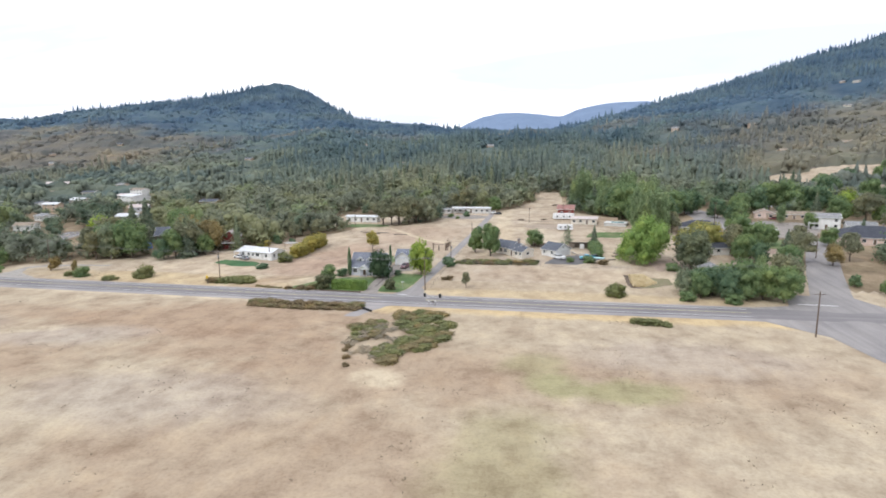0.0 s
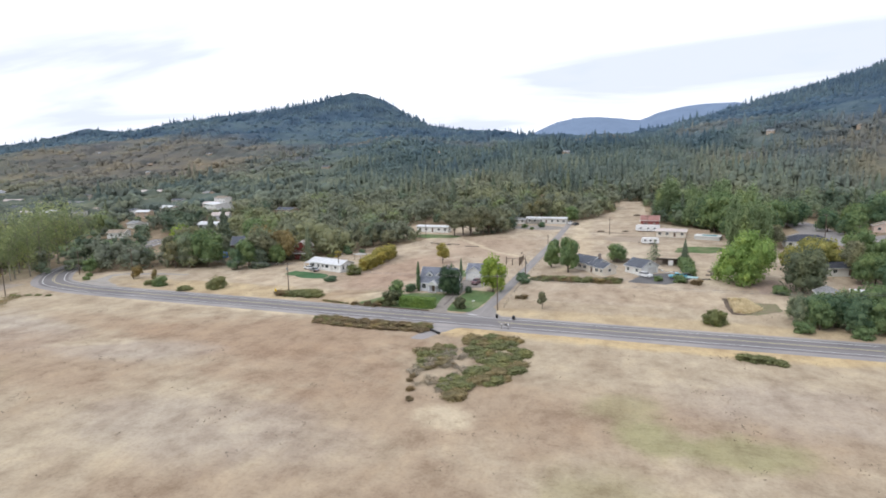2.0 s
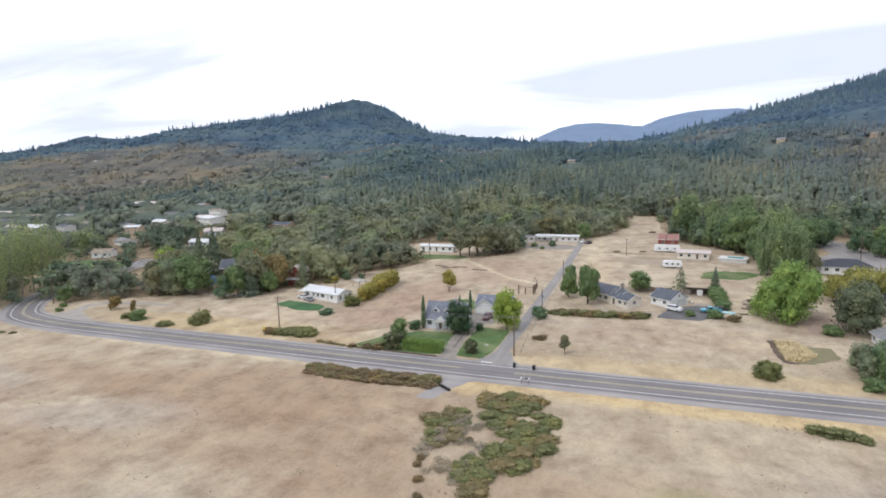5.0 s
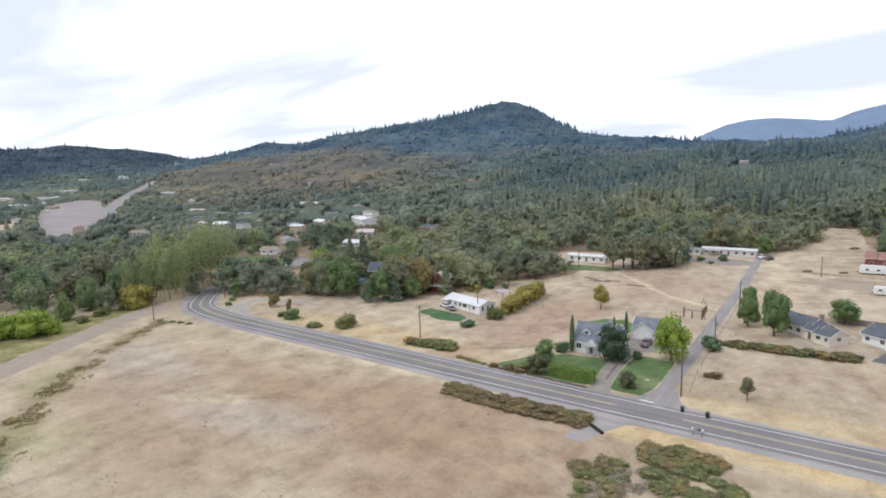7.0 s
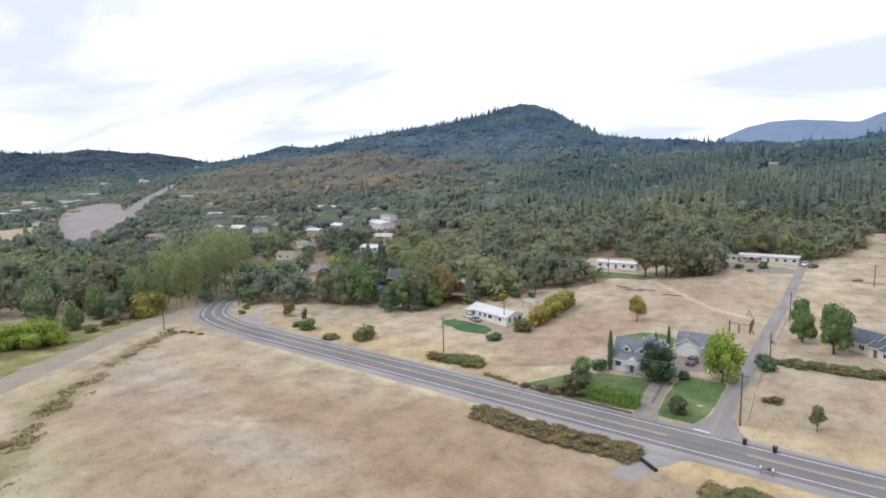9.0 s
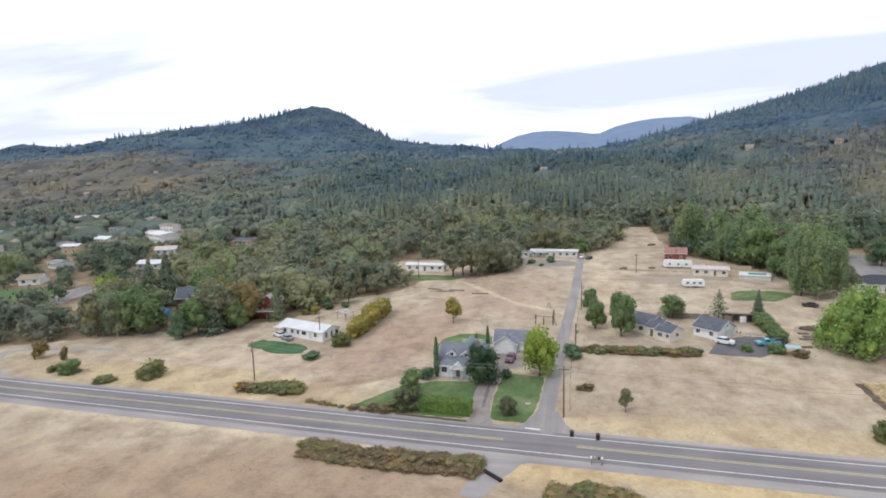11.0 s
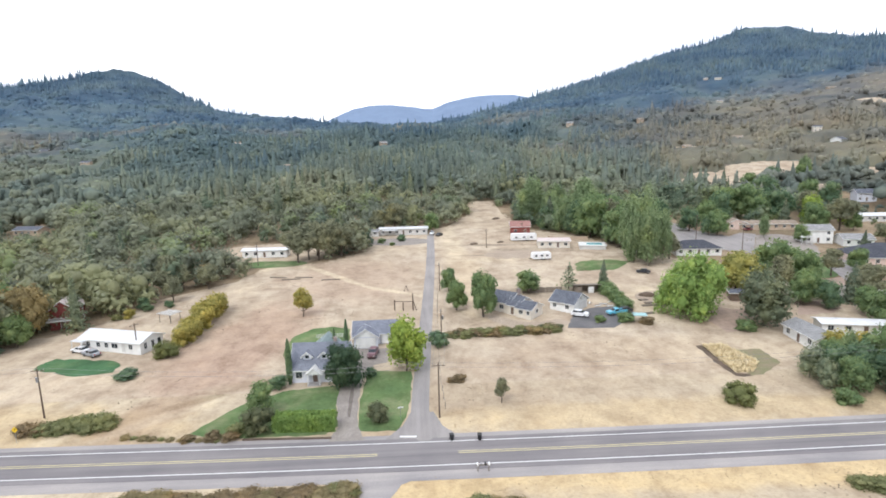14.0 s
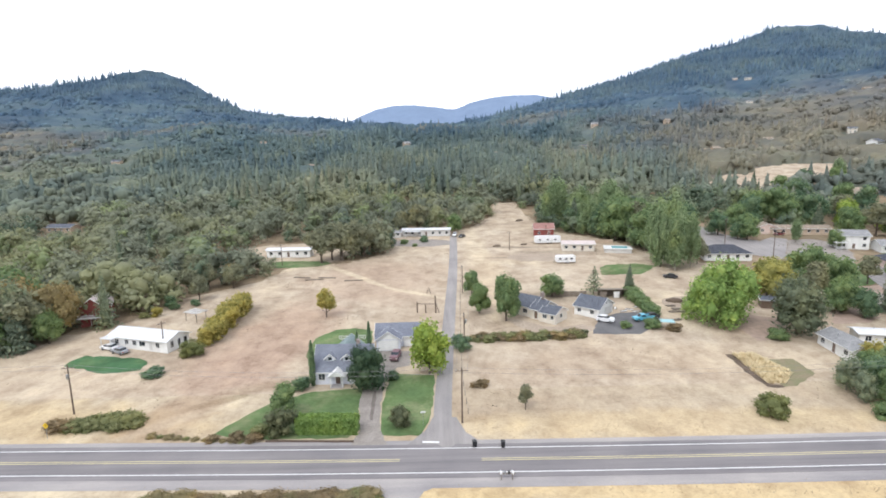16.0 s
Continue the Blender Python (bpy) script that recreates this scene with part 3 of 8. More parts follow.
def lattice(x, y, seed):
    """Smooth value noise on a unit grid, 0 to 1."""
    xi, yi = np.floor(x), np.floor(y)
    fx, fy = x - xi, y - yi
    fx, fy = fx * fx * (3 - 2 * fx), fy * fy * (3 - 2 * fy)

    def h(a, b):
        v = np.sin(a * 127.1 + b * 311.7 + seed * 74.7) * 43758.5453
        return v - np.floor(v)

    return (h(xi, yi) * (1 - fx) + h(xi + 1, yi) * fx) * (1 - fy) + (h(xi, yi + 1) * (1 - fx) + h(xi + 1, yi + 1) * fx) * fy


def fractal(x, y, seed):
    return (lattice(x, y, seed) + 0.5 * lattice(x * 2.1, y * 2.1, seed + 1) + 0.25 * lattice(x * 4.3, y * 4.3, seed + 2)) / 1.75


def land(x, y):
    """Height of the ground at x, y (numbers or arrays)."""
    x, y = np.asarray(x, float), np.asarray(y, float)
    z = 0.043 * 8 * np.logaddexp(0, np.clip((y - 12.0) / 8, -30, 60))
    z = np.where(y > 250, 10.24 + 0 * y, np.minimum(z, 10.24))
    up = np.zeros_like(z)
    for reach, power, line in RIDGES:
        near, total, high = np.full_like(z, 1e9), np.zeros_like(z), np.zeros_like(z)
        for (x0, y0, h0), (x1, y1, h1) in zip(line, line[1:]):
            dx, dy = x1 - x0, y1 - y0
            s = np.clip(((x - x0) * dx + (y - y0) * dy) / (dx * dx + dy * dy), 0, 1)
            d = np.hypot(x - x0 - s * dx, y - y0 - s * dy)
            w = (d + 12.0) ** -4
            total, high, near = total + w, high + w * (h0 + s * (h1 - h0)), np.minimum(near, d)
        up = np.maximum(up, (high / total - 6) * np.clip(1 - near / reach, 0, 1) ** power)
    rough = (fractal(x / 170.0, y / 170.0, 3) - 0.5) * 42 * np.clip(up / 60, 0, 1) * np.clip((300 - up) / 250, 0.2, 1)
    return z * np.clip(1 - up / 200, 0, 1) + up + rough


def at(x, y):
    return float(land(x, y))


def inside(x, y, outline):
    x, y = np.asarray(x, float), np.asarray(y, float)
    hit = np.zeros(x.shape, bool)
    for (x0, y0), (x1, y1) in zip(outline, outline[1:] + outline[:1]):
        with np.errstate(divide="ignore", invalid="ignore"):
            hit ^= ((y0 > y) != (y1 > y)) & (x < (x1 - x0) * (y - y0) / (y1 - y0) + x0)
    return hit


# open ground between the woods
CLEARING = [(-178, -160), (-184, -60), (-190, -14), (-180, 8), (-150, 24), (-112, 42), (-92, 52), (-84, 78), (-66, 96), (-60, 116), (-40, 120), (-24, 138), (-26, 184), (6, 184), (14, 192), (28, 222), (31, 252), (44, 252), (46, 224),
            (52, 178), (76, 150), (84, 118), (112, 96), (122, 60), (122, 14), (98, -6), (112, -22), (420, -60), (420, -420), (-120, -420)]
# yards of the houses to the east, and of the valley
YARDS = [(78, 30), (100, 26), (118, 40), (190, 90), (215, 150), (180, 215), (120, 190), (84, 140), (80, 110)]

near_x = np.arange(-230, 231, 3.0)
far_x = np.concatenate([np.geomspace(12, 4600, 62)])
gx = np.concatenate([-230 - far_x[::-1], near_x, 230 + far_x])
near_y = np.arange(-170, 241, 3.0)
gy = np.concatenate([-170 - np.geomspace(14, 4600, 36)[::-1], near_y, 238 + np.geomspace(8, 4500, 90)])
X, Y = np.meshgrid(gx, gy)
Z = land(X, Y)
nx, ny = len(gx), len(gy)
corner = (np.arange(ny - 1)[:, None] * nx + np.arange(nx - 1)[None]).ravel()
tris = np.concatenate([np.stack([corner, corner + 1, corner + nx + 1], 1), np.stack([corner, corner + nx + 1, corner + nx], 1)])
pts = np.stack([X.ravel(), Y.ravel(), Z.ravel()], 1)
mid = pts[tris].mean(1)
brush = (mid[:, 1] > 330) & (fractal(mid[:, 0] / 140, mid[:, 1] / 140, 11) > 0.52)
woods = ~inside(mid[:, 0], mid[:, 1], CLEARING) & (mid[:, 1] > 14)
far_off = np.hypot(mid[:, 0], mid[:, 1] + 110) > 420
slot = np.where(mid[:, 1] < 14, 0, np.where(woods, np.where(far_off & (mid[:, 2] > 22), np.where(brush, 3, 2), 4), 1))
ground = new("ground", tri_mesh("ground", pts, tris, [FIELD, MEADOW, FOREST_FLOOR, BRUSH_FLOOR, WOODLAND], slot))
for p in ground.data.polygons:
    p.use_smooth = True
tagged(ground, "dry tan grass fields rising to wooded hills", "ground", kind="structure")


def patch(name, outline, material, lift, label, category="ground cover", step=3.0, kind="structure", wobble=0.0):
    """A flat cover that lies on the ground within an outline."""
    pts2 = []
    for (x0, y0), (x1, y1) in zip(outline, outline[1:] + outline[:1]):
        n = max(1, int(math.hypot(x1 - x0, y1 - y0) / 1.5)) if wobble else 1
        for i in range(n):
            s = i / n
            pts2.append((x0 + s * (x1 - x0) + (random.random() - 0.5) * wobble, y0 + s * (y1 - y0) + (random.random() - 0.5) * wobble))
    bm = bmesh.new()
    bm.faces.new([bm.verts.new((x, y, 0)) for x, y in pts2])
    for axis in (0, 1):
        lo, hi = min(p[axis] for p in pts2), max(p[axis] for p in pts2)
        for k in range(1, int((hi - lo) / step) + 1):
            spot = [0, 0, 0]
            spot[axis] = lo + k * step
            way = [0, 0, 0]
            way[axis] = 1
            bmesh.ops.bisect_plane(bm, geom=bm.verts[:] + bm.edges[:] + bm.faces[:], plane_co=spot, plane_no=way)
    for v in bm.verts:
        v.co.z = at(v.co.x, v.co.y) + lift
    bmesh.ops.recalc_face_normals(bm, faces=bm.faces[:])
    if bm.faces and sum(f.normal.z for f in bm.faces) < 0:
        bmesh.ops.reverse_faces(bm, faces=bm.faces[:])
    me = bpy.data.meshes.new(name)
    bm.to_mesh(me)
    bm.free()
    me.materials.append(material)
    return tagged(new(name, me), label, category, kind=kind)


def smooth_line(points, step=2.5):
    """Points along a Catmull-Rom curve through the given ones."""
    p = [np.array(q, float) for q in points]
    p = [2 * p[0] - p[1], *p, 2 * p[-1] - p[-2]]
    out = []
    for a, b, c, d in zip(p, p[1:], p[2:], p[3:]):
        n = max(2, int(np.linalg.norm(c - b) / step))
        for i in range(n):
            t = i / n
            out.append(0.5 * (2 * b + (c - a) * t + (2 * a - 5 * b + 4 * c - d) * t * t + (3 * b - a - 3 * c + d) * t ** 3))
    return np.array(out + [p[-2]])


def strip(name, points, left, right, material, lift, label, category, crown=0.0, depth=0.0, kind="structure", step=2.5):
    """A ribbon along a line, from left to right of it (metres to its left, right); crown lifts its middle, depth gives it an edge."""
    line = smooth_line(points, step)
    way = np.gradient(line, axis=0)
    way /= np.linalg.norm(way, axis=1)[:, None]
    side = np.stack([way[:, 1], -way[:, 0]], 1)
    cols = np.linspace(-left, right, 5)
    sh = Shape()
    rows = []
    for c in cols:
        q = line + side * c
        u = (c + left) / (left + right)
        rows.append(np.stack([q[:, 0], q[:, 1], land(q[:, 0], q[:, 1]) + lift + crown * 4 * u * (1 - u)], 1))
    if depth:
        rows = [rows[0] - (0, 0, depth), *rows, rows[-1] - (0, 0, depth)]
    n, k = len(line), len(rows)
    sh.poly(np.concatenate(rows), [(j * n + i, (j + 1) * n + i, (j + 1) * n + i + 1, j * n + i + 1) for j in range(k - 1) for i in range(n - 1)])
    return tagged(new(name, sh.mesh(name, material)), label, category, kind=kind)


# ---- roads ----
MAIN = [(420, -17.0), (250, -14.5), (90, -12.6), (40, -12.3), (0, -11.7), (-30, -11.0), (-70, -9.7), (-110, -8.6), (-137, -7.7), (-148, -6.8), (-160, -4.3), (-168.5, -0.6), (-178.5, 8), (-184.5, 15.5), (-188, 23), (-190.5, 34), (-194, 48), (-199, 65), (-205, 90)]
LANE = [(-3.0, -8.2), (-3.6, 0), (-3.1, 16), (-1.0, 57), (1.2, 100), (2.5, 132), (3.6, 170)]
CROSS = [(150, 100), (131, 55), (119, 25), (109, -4), (105, -40), (106, -110), (110, -250)]
strip("gravel_shoulder", MAIN, 7.0, 5.9, SHOULDER, 0.02, "pale grey chip-sealed shoulder beside the two-lane road", "road shoulder")
strip("main_road", MAIN, 4.6, 4.6, ASPHALT, 0.05, "worn grey asphalt two-lane country road", "road", crown=0.06, depth=0.06)
strip("cross_road", CROSS, 5.0, 5.0, ASPHALT_LANE, 0.035, "pale grey asphalt side road at the junction", "road", crown=0.04, depth=0.04)
strip("lane", LANE, 1.65, 1.65, ASPHALT_LANE, 0.045, "narrow pale asphalt lane running up to the far home", "road", crown=0.03, depth=0.05)
strip("gravel_track", [(-178, -8), (-172, -26), (-146, -68), (-122, -108), (-95, -160), (-60, -230)], 4.6, 4.6, TRACK_GRAVEL, 0.025, "broad pale gravel track along the field edge", "track")
patch("green_verge", [(-183, -14), (-177, -28), (-164, -48), (-151, -70), (-138, -92), (-128, -112), (-150, -116), (-204, -80), (-200, -60), (-190, -40), (-190, -22)], VERGE, 0.02, "green-yellow grass between the track and the creek trees", "grass", wobble=1.0)
patch("lane_mouth", [(-9.5, -7.0), (3.0, -7.2), (0.2, -3.2), (-1.2, 2), (-5.4, 2), (-6.6, -2.5)], ASPHALT_LANE, 0.04, "pale asphalt mouth of the lane at the road", "road")
patch("field_entrance", [(-22, -16.4), (-3, -16.8), (-6.5, -19.4), (-9.0, -24), (-11, -30), (-14.5, -30), (-13.2, -23), (-16, -19)], SHOULDER, 0.03, "grey gravel entrance into the field", "gravel", wobble=0.5)
patch("junction_apron", [(84, -7.8), (97, -4), (101, 8), (117, 8), (120, -3), (140, -8.8), (140, -18.6), (116, -22), (113, -50), (98, -50), (95, -30), (84, -17.6)], ASPHALT_LANE, 0.04, "pale asphalt apron of the road junction", "road")
patch("curve_apron", [(-143, -3.2), (-131, -4.2), (-137, -1.0), (-148, 4.6), (-154, 12), (-151, 15.4), (-138, 18.2), (-126, 19.6), (-126, 21.4), (-139, 20.6), (-152, 18.2), (-157, 13.6), (-155, 6), (-156.5, 0.2)], GRAVEL_PALE, 0.028, "pale gravel pull-out and track inside the bend", "gravel", wobble=0.6)


def marking(name, off, width, material, label, lo=0, hi=None, lift=0.1):
    """A painted line along the main road, off metres to the right of its middle."""
    line = smooth_line(MAIN, 2.5)
    keep = line[lo:hi]
    way = np.gradient(keep, axis=0)
    way /= np.linalg.norm(way, axis=1)[:, None]
    side = np.stack([way[:, 1], -way[:, 0]], 1)
    sh = Shape()
    a, b = keep + side * (off - width / 2), keep + side * (off + width / 2)
    u = (off + 4.6) / 9.2
    z = 0.05 + 0.06 * 4 * u * (1 - u) + 0.006
    n = len(keep)
    sh.poly(np.concatenate([np.c_[a, land(a[:, 0], a[:, 1]) + z], np.c_[b, land(b[:, 0], b[:, 1]) + z]]), [(i, n + i, n + i + 1, i + 1) for i in range(n - 1)])
    return tagged(new(name, sh.mesh(name, material)), label, "road marking", kind="structure")


road_line = smooth_line(MAIN, 2.5)
cut = lambda x: int(np.argmin(np.abs(road_line[:, 0] - x) + 1000 * (road_line[:, 1] > 12)))  # noqa: E731
marking("edge_line", 3.35, 0.19, PAINT_WHITE, "white painted edge line", cut(84), None)
marking("edge_line", -3.35, 0.2, PAINT_WHITE, "white painted edge line", cut(84), None)
marking("edge_line", 3.35, 0.19, PAINT_WHITE, "white painted edge line", 0, cut(122))
for off in (-0.24, 0.24):
    marking("centre_line", off, 0.16, PAINT_YELLOW, "yellow painted centre line", cut(84), cut(1))
    marking("centre_line", off, 0.16, PAINT_YELLOW, "yellow painted centre line", cut(-10), None)
patch("stop_line", [(-7.0, -6.5), (-4.3, -6.7), (-4.3, -6.2), (-7.0, -6.0)], PAINT_WHITE, 0.09, "white painted stop line at the lane mouth", "road marking")
patch("stop_line", [(100, -2.2), (109, -2.6), (109, -2.1), (100, -1.7)], PAINT_WHITE, 0.09, "white painted stop line on the side road", "road marking")

# ---- lawns, drives, bare ground ----
patch("driveway", [(-18.6, -6.6), (-12.6, -6.8), (-14.3, -2), (-15.2, 8), (-15.2, 17), (-13.4, 24), (-10.6, 25), (-10.6, 33.2), (-19.6, 33.6), (-19.4, 20), (-19.2, 8), (-17.8, -2)], GRAVEL, 0.034, "grey gravel drive up to the garage", "driveway", wobble=0.3)
patch("drive_rut", [(-16.5, 1.5), (-15.9, 1.5), (-16.2, 7), (-16.5, 13), (-17.1, 13), (-16.9, 7)], RUT, 0.042, "dark oily rut in the gravel drive", "dirt", wobble=0.25)
patch("front_lawn", [(-43, -2.2), (-36, 9.5), (-29, 13.6), (-19.3, 14.6), (-19.0, 6), (-17.8, -1.5), (-19.4, -4.4), (-34, -4.2)], LAWN, 0.03, "green lawn before the blue cottage", "lawn", wobble=0.5)
patch("side_lawn", [(-14.2, -3.8), (-7.4, -4.2), (-5.7, 2), (-4.9, 18), (-5.3, 20), (-14.2, 21), (-15.0, 8)], LAWN, 0.03, "green lawn between drive and lane", "lawn", wobble=0.4)
patch("back_lawn", [(-33, 26), (-20, 25), (-20.5, 36), (-21, 47), (-26, 49), (-31, 48), (-35, 42), (-35, 33)], LAWN, 0.03, "green lawn behind the cottage", "lawn", wobble=0.5)
oval = lambda cx, cy, rx, ry, n=22, turn=0.0: [(cx + rx * math.cos(6.2832 * i / n) * math.cos(turn) - ry * math.sin(6.2832 * i / n) * math.sin(turn), cy + rx * math.cos(6.2832 * i / n) * math.sin(turn) + ry * math.sin(6.2832 * i / n) * math.cos(turn)) for i in range(n)]  # noqa: E731
patch("watered_lawn", [(-89, 31), (-87, 34.5), (-82, 34), (-78, 33), (-73, 32), (-69.5, 29.5), (-70, 26), (-74, 24.4), (-79, 25), (-83, 27.4), (-88, 28.4)], LAWN_DEEP, 0.03, "dark green watered lawn before the white bungalow", "lawn", wobble=0.9)
patch("yard_lawn", oval(-60.0, 120.5, 14, 5.5), LAWN, 0.03, "green lawn before the far white home", "lawn", wobble=0.9)
patch("gravel_yard", oval(-11, 156, 15, 8), GRAVEL, 0.025, "grey gravel yard before the far home", "gravel", wobble=0.9)
patch("dry_yard", oval(-66, 139, 29, 21), MEADOW, 0.015, "dry grass yard round the far white home", "field", wobble=2)
patch("green_patch", [(55, 106), (60.6, 110), (72, 110), (76, 106), (70, 99), (66, 95.6), (53, 95.3)], LAWN, 0.03, "green watered patch beside the trees", "lawn", wobble=1.4)
patch("paddock", [(136, 99), (150, 101), (153, 95), (146, 84), (130, 76), (122, 77.5), (127, 90)], LAWN, 0.03, "green paddock before the dark-roofed ranch house", "lawn", wobble=1.0)
patch("paddock", oval(178, 108, 16, 12), LAWN, 0.03, "green paddock beside the white house", "lawn", wobble=1.2)
patch("field_west", oval(-226, 66, 30, 17), LAWN, 0.03, "green field beyond the bend", "lawn", wobble=1.2)
patch("house_yard", [(34.5, 41.5), (40, 40.6), (46, 40.4), (50, 44), (55.5, 51), (55, 54.5), (50, 56.5), (45, 56), (42, 54), (38.5, 50.5), (36, 46)], DARK_ASPHALT, 0.03, "dark asphalt yard beside the grey-roofed house", "driveway", wobble=0.3)
patch("house_path", [(13.6, 54), (16.6, 47.4), (21, 43.6), (27, 42.0), (33, 41.6), (36.4, 45.6), (33.5, 48.2), (28.4, 46.4), (23, 47.2), (18.6, 52)], DIRT, 0.04, "pale dirt path curving round the grey-roofed house", "path", wobble=0.4)
patch("dirt_yard", oval(36, 124, 13, 7), DIRT, 0.026, "bare pale yard before the trailers", "dirt", wobble=2.5)
patch("dirt_yard", oval(70, 62, 9, 8), DIRT, 0.026, "bare dirt yard with scattered timber", "dirt", wobble=1.2)
patch("east_street", [(102, 133), (113, 128), (122, 117), (127, 112), (138, 128), (151, 148), (146, 152), (137, 145), (132, 152), (129.5, 162), (129, 180), (126, 192), (114, 192), (113.5, 156), (103, 142)], ASPHALT_LANE, 0.03, "worn grey asphalt street among the eastern houses", "road")
patch("gravel_yard", [(127, 112), (138, 128), (149, 145), (160, 147), (166, 138), (158, 118), (148, 104), (134, 101)], GRAVEL, 0.025, "grey-brown yard with wood piles before the tan house", "gravel", wobble=1.0)
patch("brown_yard", [(119, 76), (130, 75.4), (140, 79), (146, 74), (132, 69), (116, 66)], DIRT_PINK, 0.026, "reddish bare strip beside the paddock", "dirt", wobble=1.0)
patch("grey_yard", [(114.4, 55.7), (122.6, 68.4), (131, 68), (120, 55)], GRAVEL, 0.034, "grey gravel yard among the trees", "gravel", wobble=0.6)
patch("brown_yard", [(97, 44), (104.6, 57), (112, 54), (112, 48), (107, 45)], DIRT_PINK, 0.026, "reddish bare yard behind the long white home", "dirt", wobble=0.8)
patch("brown_yard", [(72, 34), (78, 36), (85, 44), (86, 50), (79, 53), (71, 46)], DIRT_PINK, 0.026, "reddish bare ground beneath the willow", "dirt", wobble=1.2)

patch("garden_bed", [(65.4, 24), (73.2, 23.9), (73.2, 16.4), (66, 11.2), (62.6, 10.6), (64, 16)], GARDEN, 0.03, "green and brown vegetable bed", "garden bed", wobble=0.5)
patch("garden_edge", [(60.2, 27.0), (62.8, 27.2), (61.2, 18), (60.9, 12.4), (63.4, 11.6), (63, 10.4), (60, 10.8), (59.6, 18)], SOIL, 0.036, "dark bare soil along the garden's edge", "garden bed", wobble=0.5)
CORN = [(61.8, 27.0), (66.2, 27.0), (68.4, 17.0), (64.2, 12.4), (61.2, 12.8), (61.4, 19)]
patch("garden_straw", CORN, MULCH, 0.045, "pale straw mulch along the vegetable bed", "garden bed", wobble=0.5)
HIGHWAY = [(-385, 4), (-455, 66), (-512, 108), (-580, 150), (-660, 195), (-740, 240), (-860, 312), (-930, 372), (-985, 425), (-1028, 470)]
strip("highway", HIGHWAY, 13, 13, ASPHALT_LANE, 0.3, "broad grey highway climbing to the pass", "road", step=20)
patch("gravel_lot", [(-438, -8), (-486, 44), (-540, 84), (-621, 112), (-690, 120), (-670, 52), (-560, 0)], MEADOW, 0.25, "pale bare lot beside the highway", "dirt", step=30)
LOT = [(-462, 60), (-560, 98), (-640, 120), (-740, 154), (-860, 208), (-980, 268), (-960, 304), (-900, 306), (-820, 268), (-735, 226), (-660, 186), (-580, 140), (-512, 98)]
patch("highway_lot", LOT, LOT_GREY, 0.35, "pinkish grey paved lots beside the highway", "parking lot", step=30)
for cx, cy, rx, ry in ((222, 306, 30, 34), (268, 316, 40, 34), (258, 250, 16, 9), (308, 272, 22, 10), (-520, 168, 40, 12), (-560, 190, 44, 18), (-300, 292, 30, 22), (-200, 470, 40, 14), (258, 436, 40, 10), (428, 478, 30, 8), (424, 676, 12, 30), (505, 500, 20, 40)):
    patch("dry_field", oval(cx, cy, rx, ry), MEADOW, 0.15, "pale dry grass field among the trees", "field", step=12, wobble=3)

# ---- plants: templates ----
def blob(n_lat, n_lon, jitter, r):
    """A lumpy closed ball of about 1 m radius: vertices and triangles."""
    v = [(0, 0, 1)]
    for i in range(1, n_lat):
        for j in range(n_lon):
            a, b = math.pi * i / n_lat, 6.2832 * (j + 0.5 * (i % 2)) / n_lon
            s = 1 + r.uniform(-jitter, jitter)
            v.append((math.sin(a) * math.cos(b) * s, math.sin(a) * math.sin(b) * s, math.cos(a) * s))
    v.append((0, 0, -1))
    f = []
    for j in range(n_lon):
        k = (j + 1) % n_lon
        f.append((0, 1 + j, 1 + k))
        for i in range(n_lat - 2):
            a, b = 1 + i * n_lon, 1 + (i + 1) * n_lon
            f += [(a + j, b + j, b + k), (a + j, b + k, a + k)]
        e = 1 + (n_lat - 2) * n_lon
        f.append((len(v) - 1, e + k, e + j))
    return np.array(v), np.array(f)


def leaves(centres, out, size, r, loose=0.75):
    """Small pointed two-triangle leaf sprays at the centres, loosely facing out."""
    n = len(centres)
    nrm = out + r.normal(0, loose, (n, 3))
    nrm /= np.linalg.norm(nrm, axis=1)[:, None]
    u = np.cross(nrm, r.normal(0, 1, (n, 3)))
    u /= np.linalg.norm(u, axis=1)[:, None] + 1e-9
    w = np.cross(nrm, u)
    s = size * r.uniform(0.55, 1.5, (n, 1))
    a, b = centres - u * s * 0.7, centres + u * s * 0.7
    c, d = centres + w * s * 0.42 + nrm * s * 0.15, centres - w * s * 0.42 - nrm * s * 0.15
    v = np.stack([a, d, b, c], 1).reshape(-1, 3)
    k = np.arange(n)[:, None] * 4
    f = np.concatenate([k + [0, 1, 2], k + [0, 2, 3]])
    return v, f


def join(pieces):
    vs, fs, n = [], [], 0
    for v, f in pieces:
        vs.append(v)
        fs.append(f + n)
        n += len(v)
    return np.concatenate(vs), np.concatenate(fs)


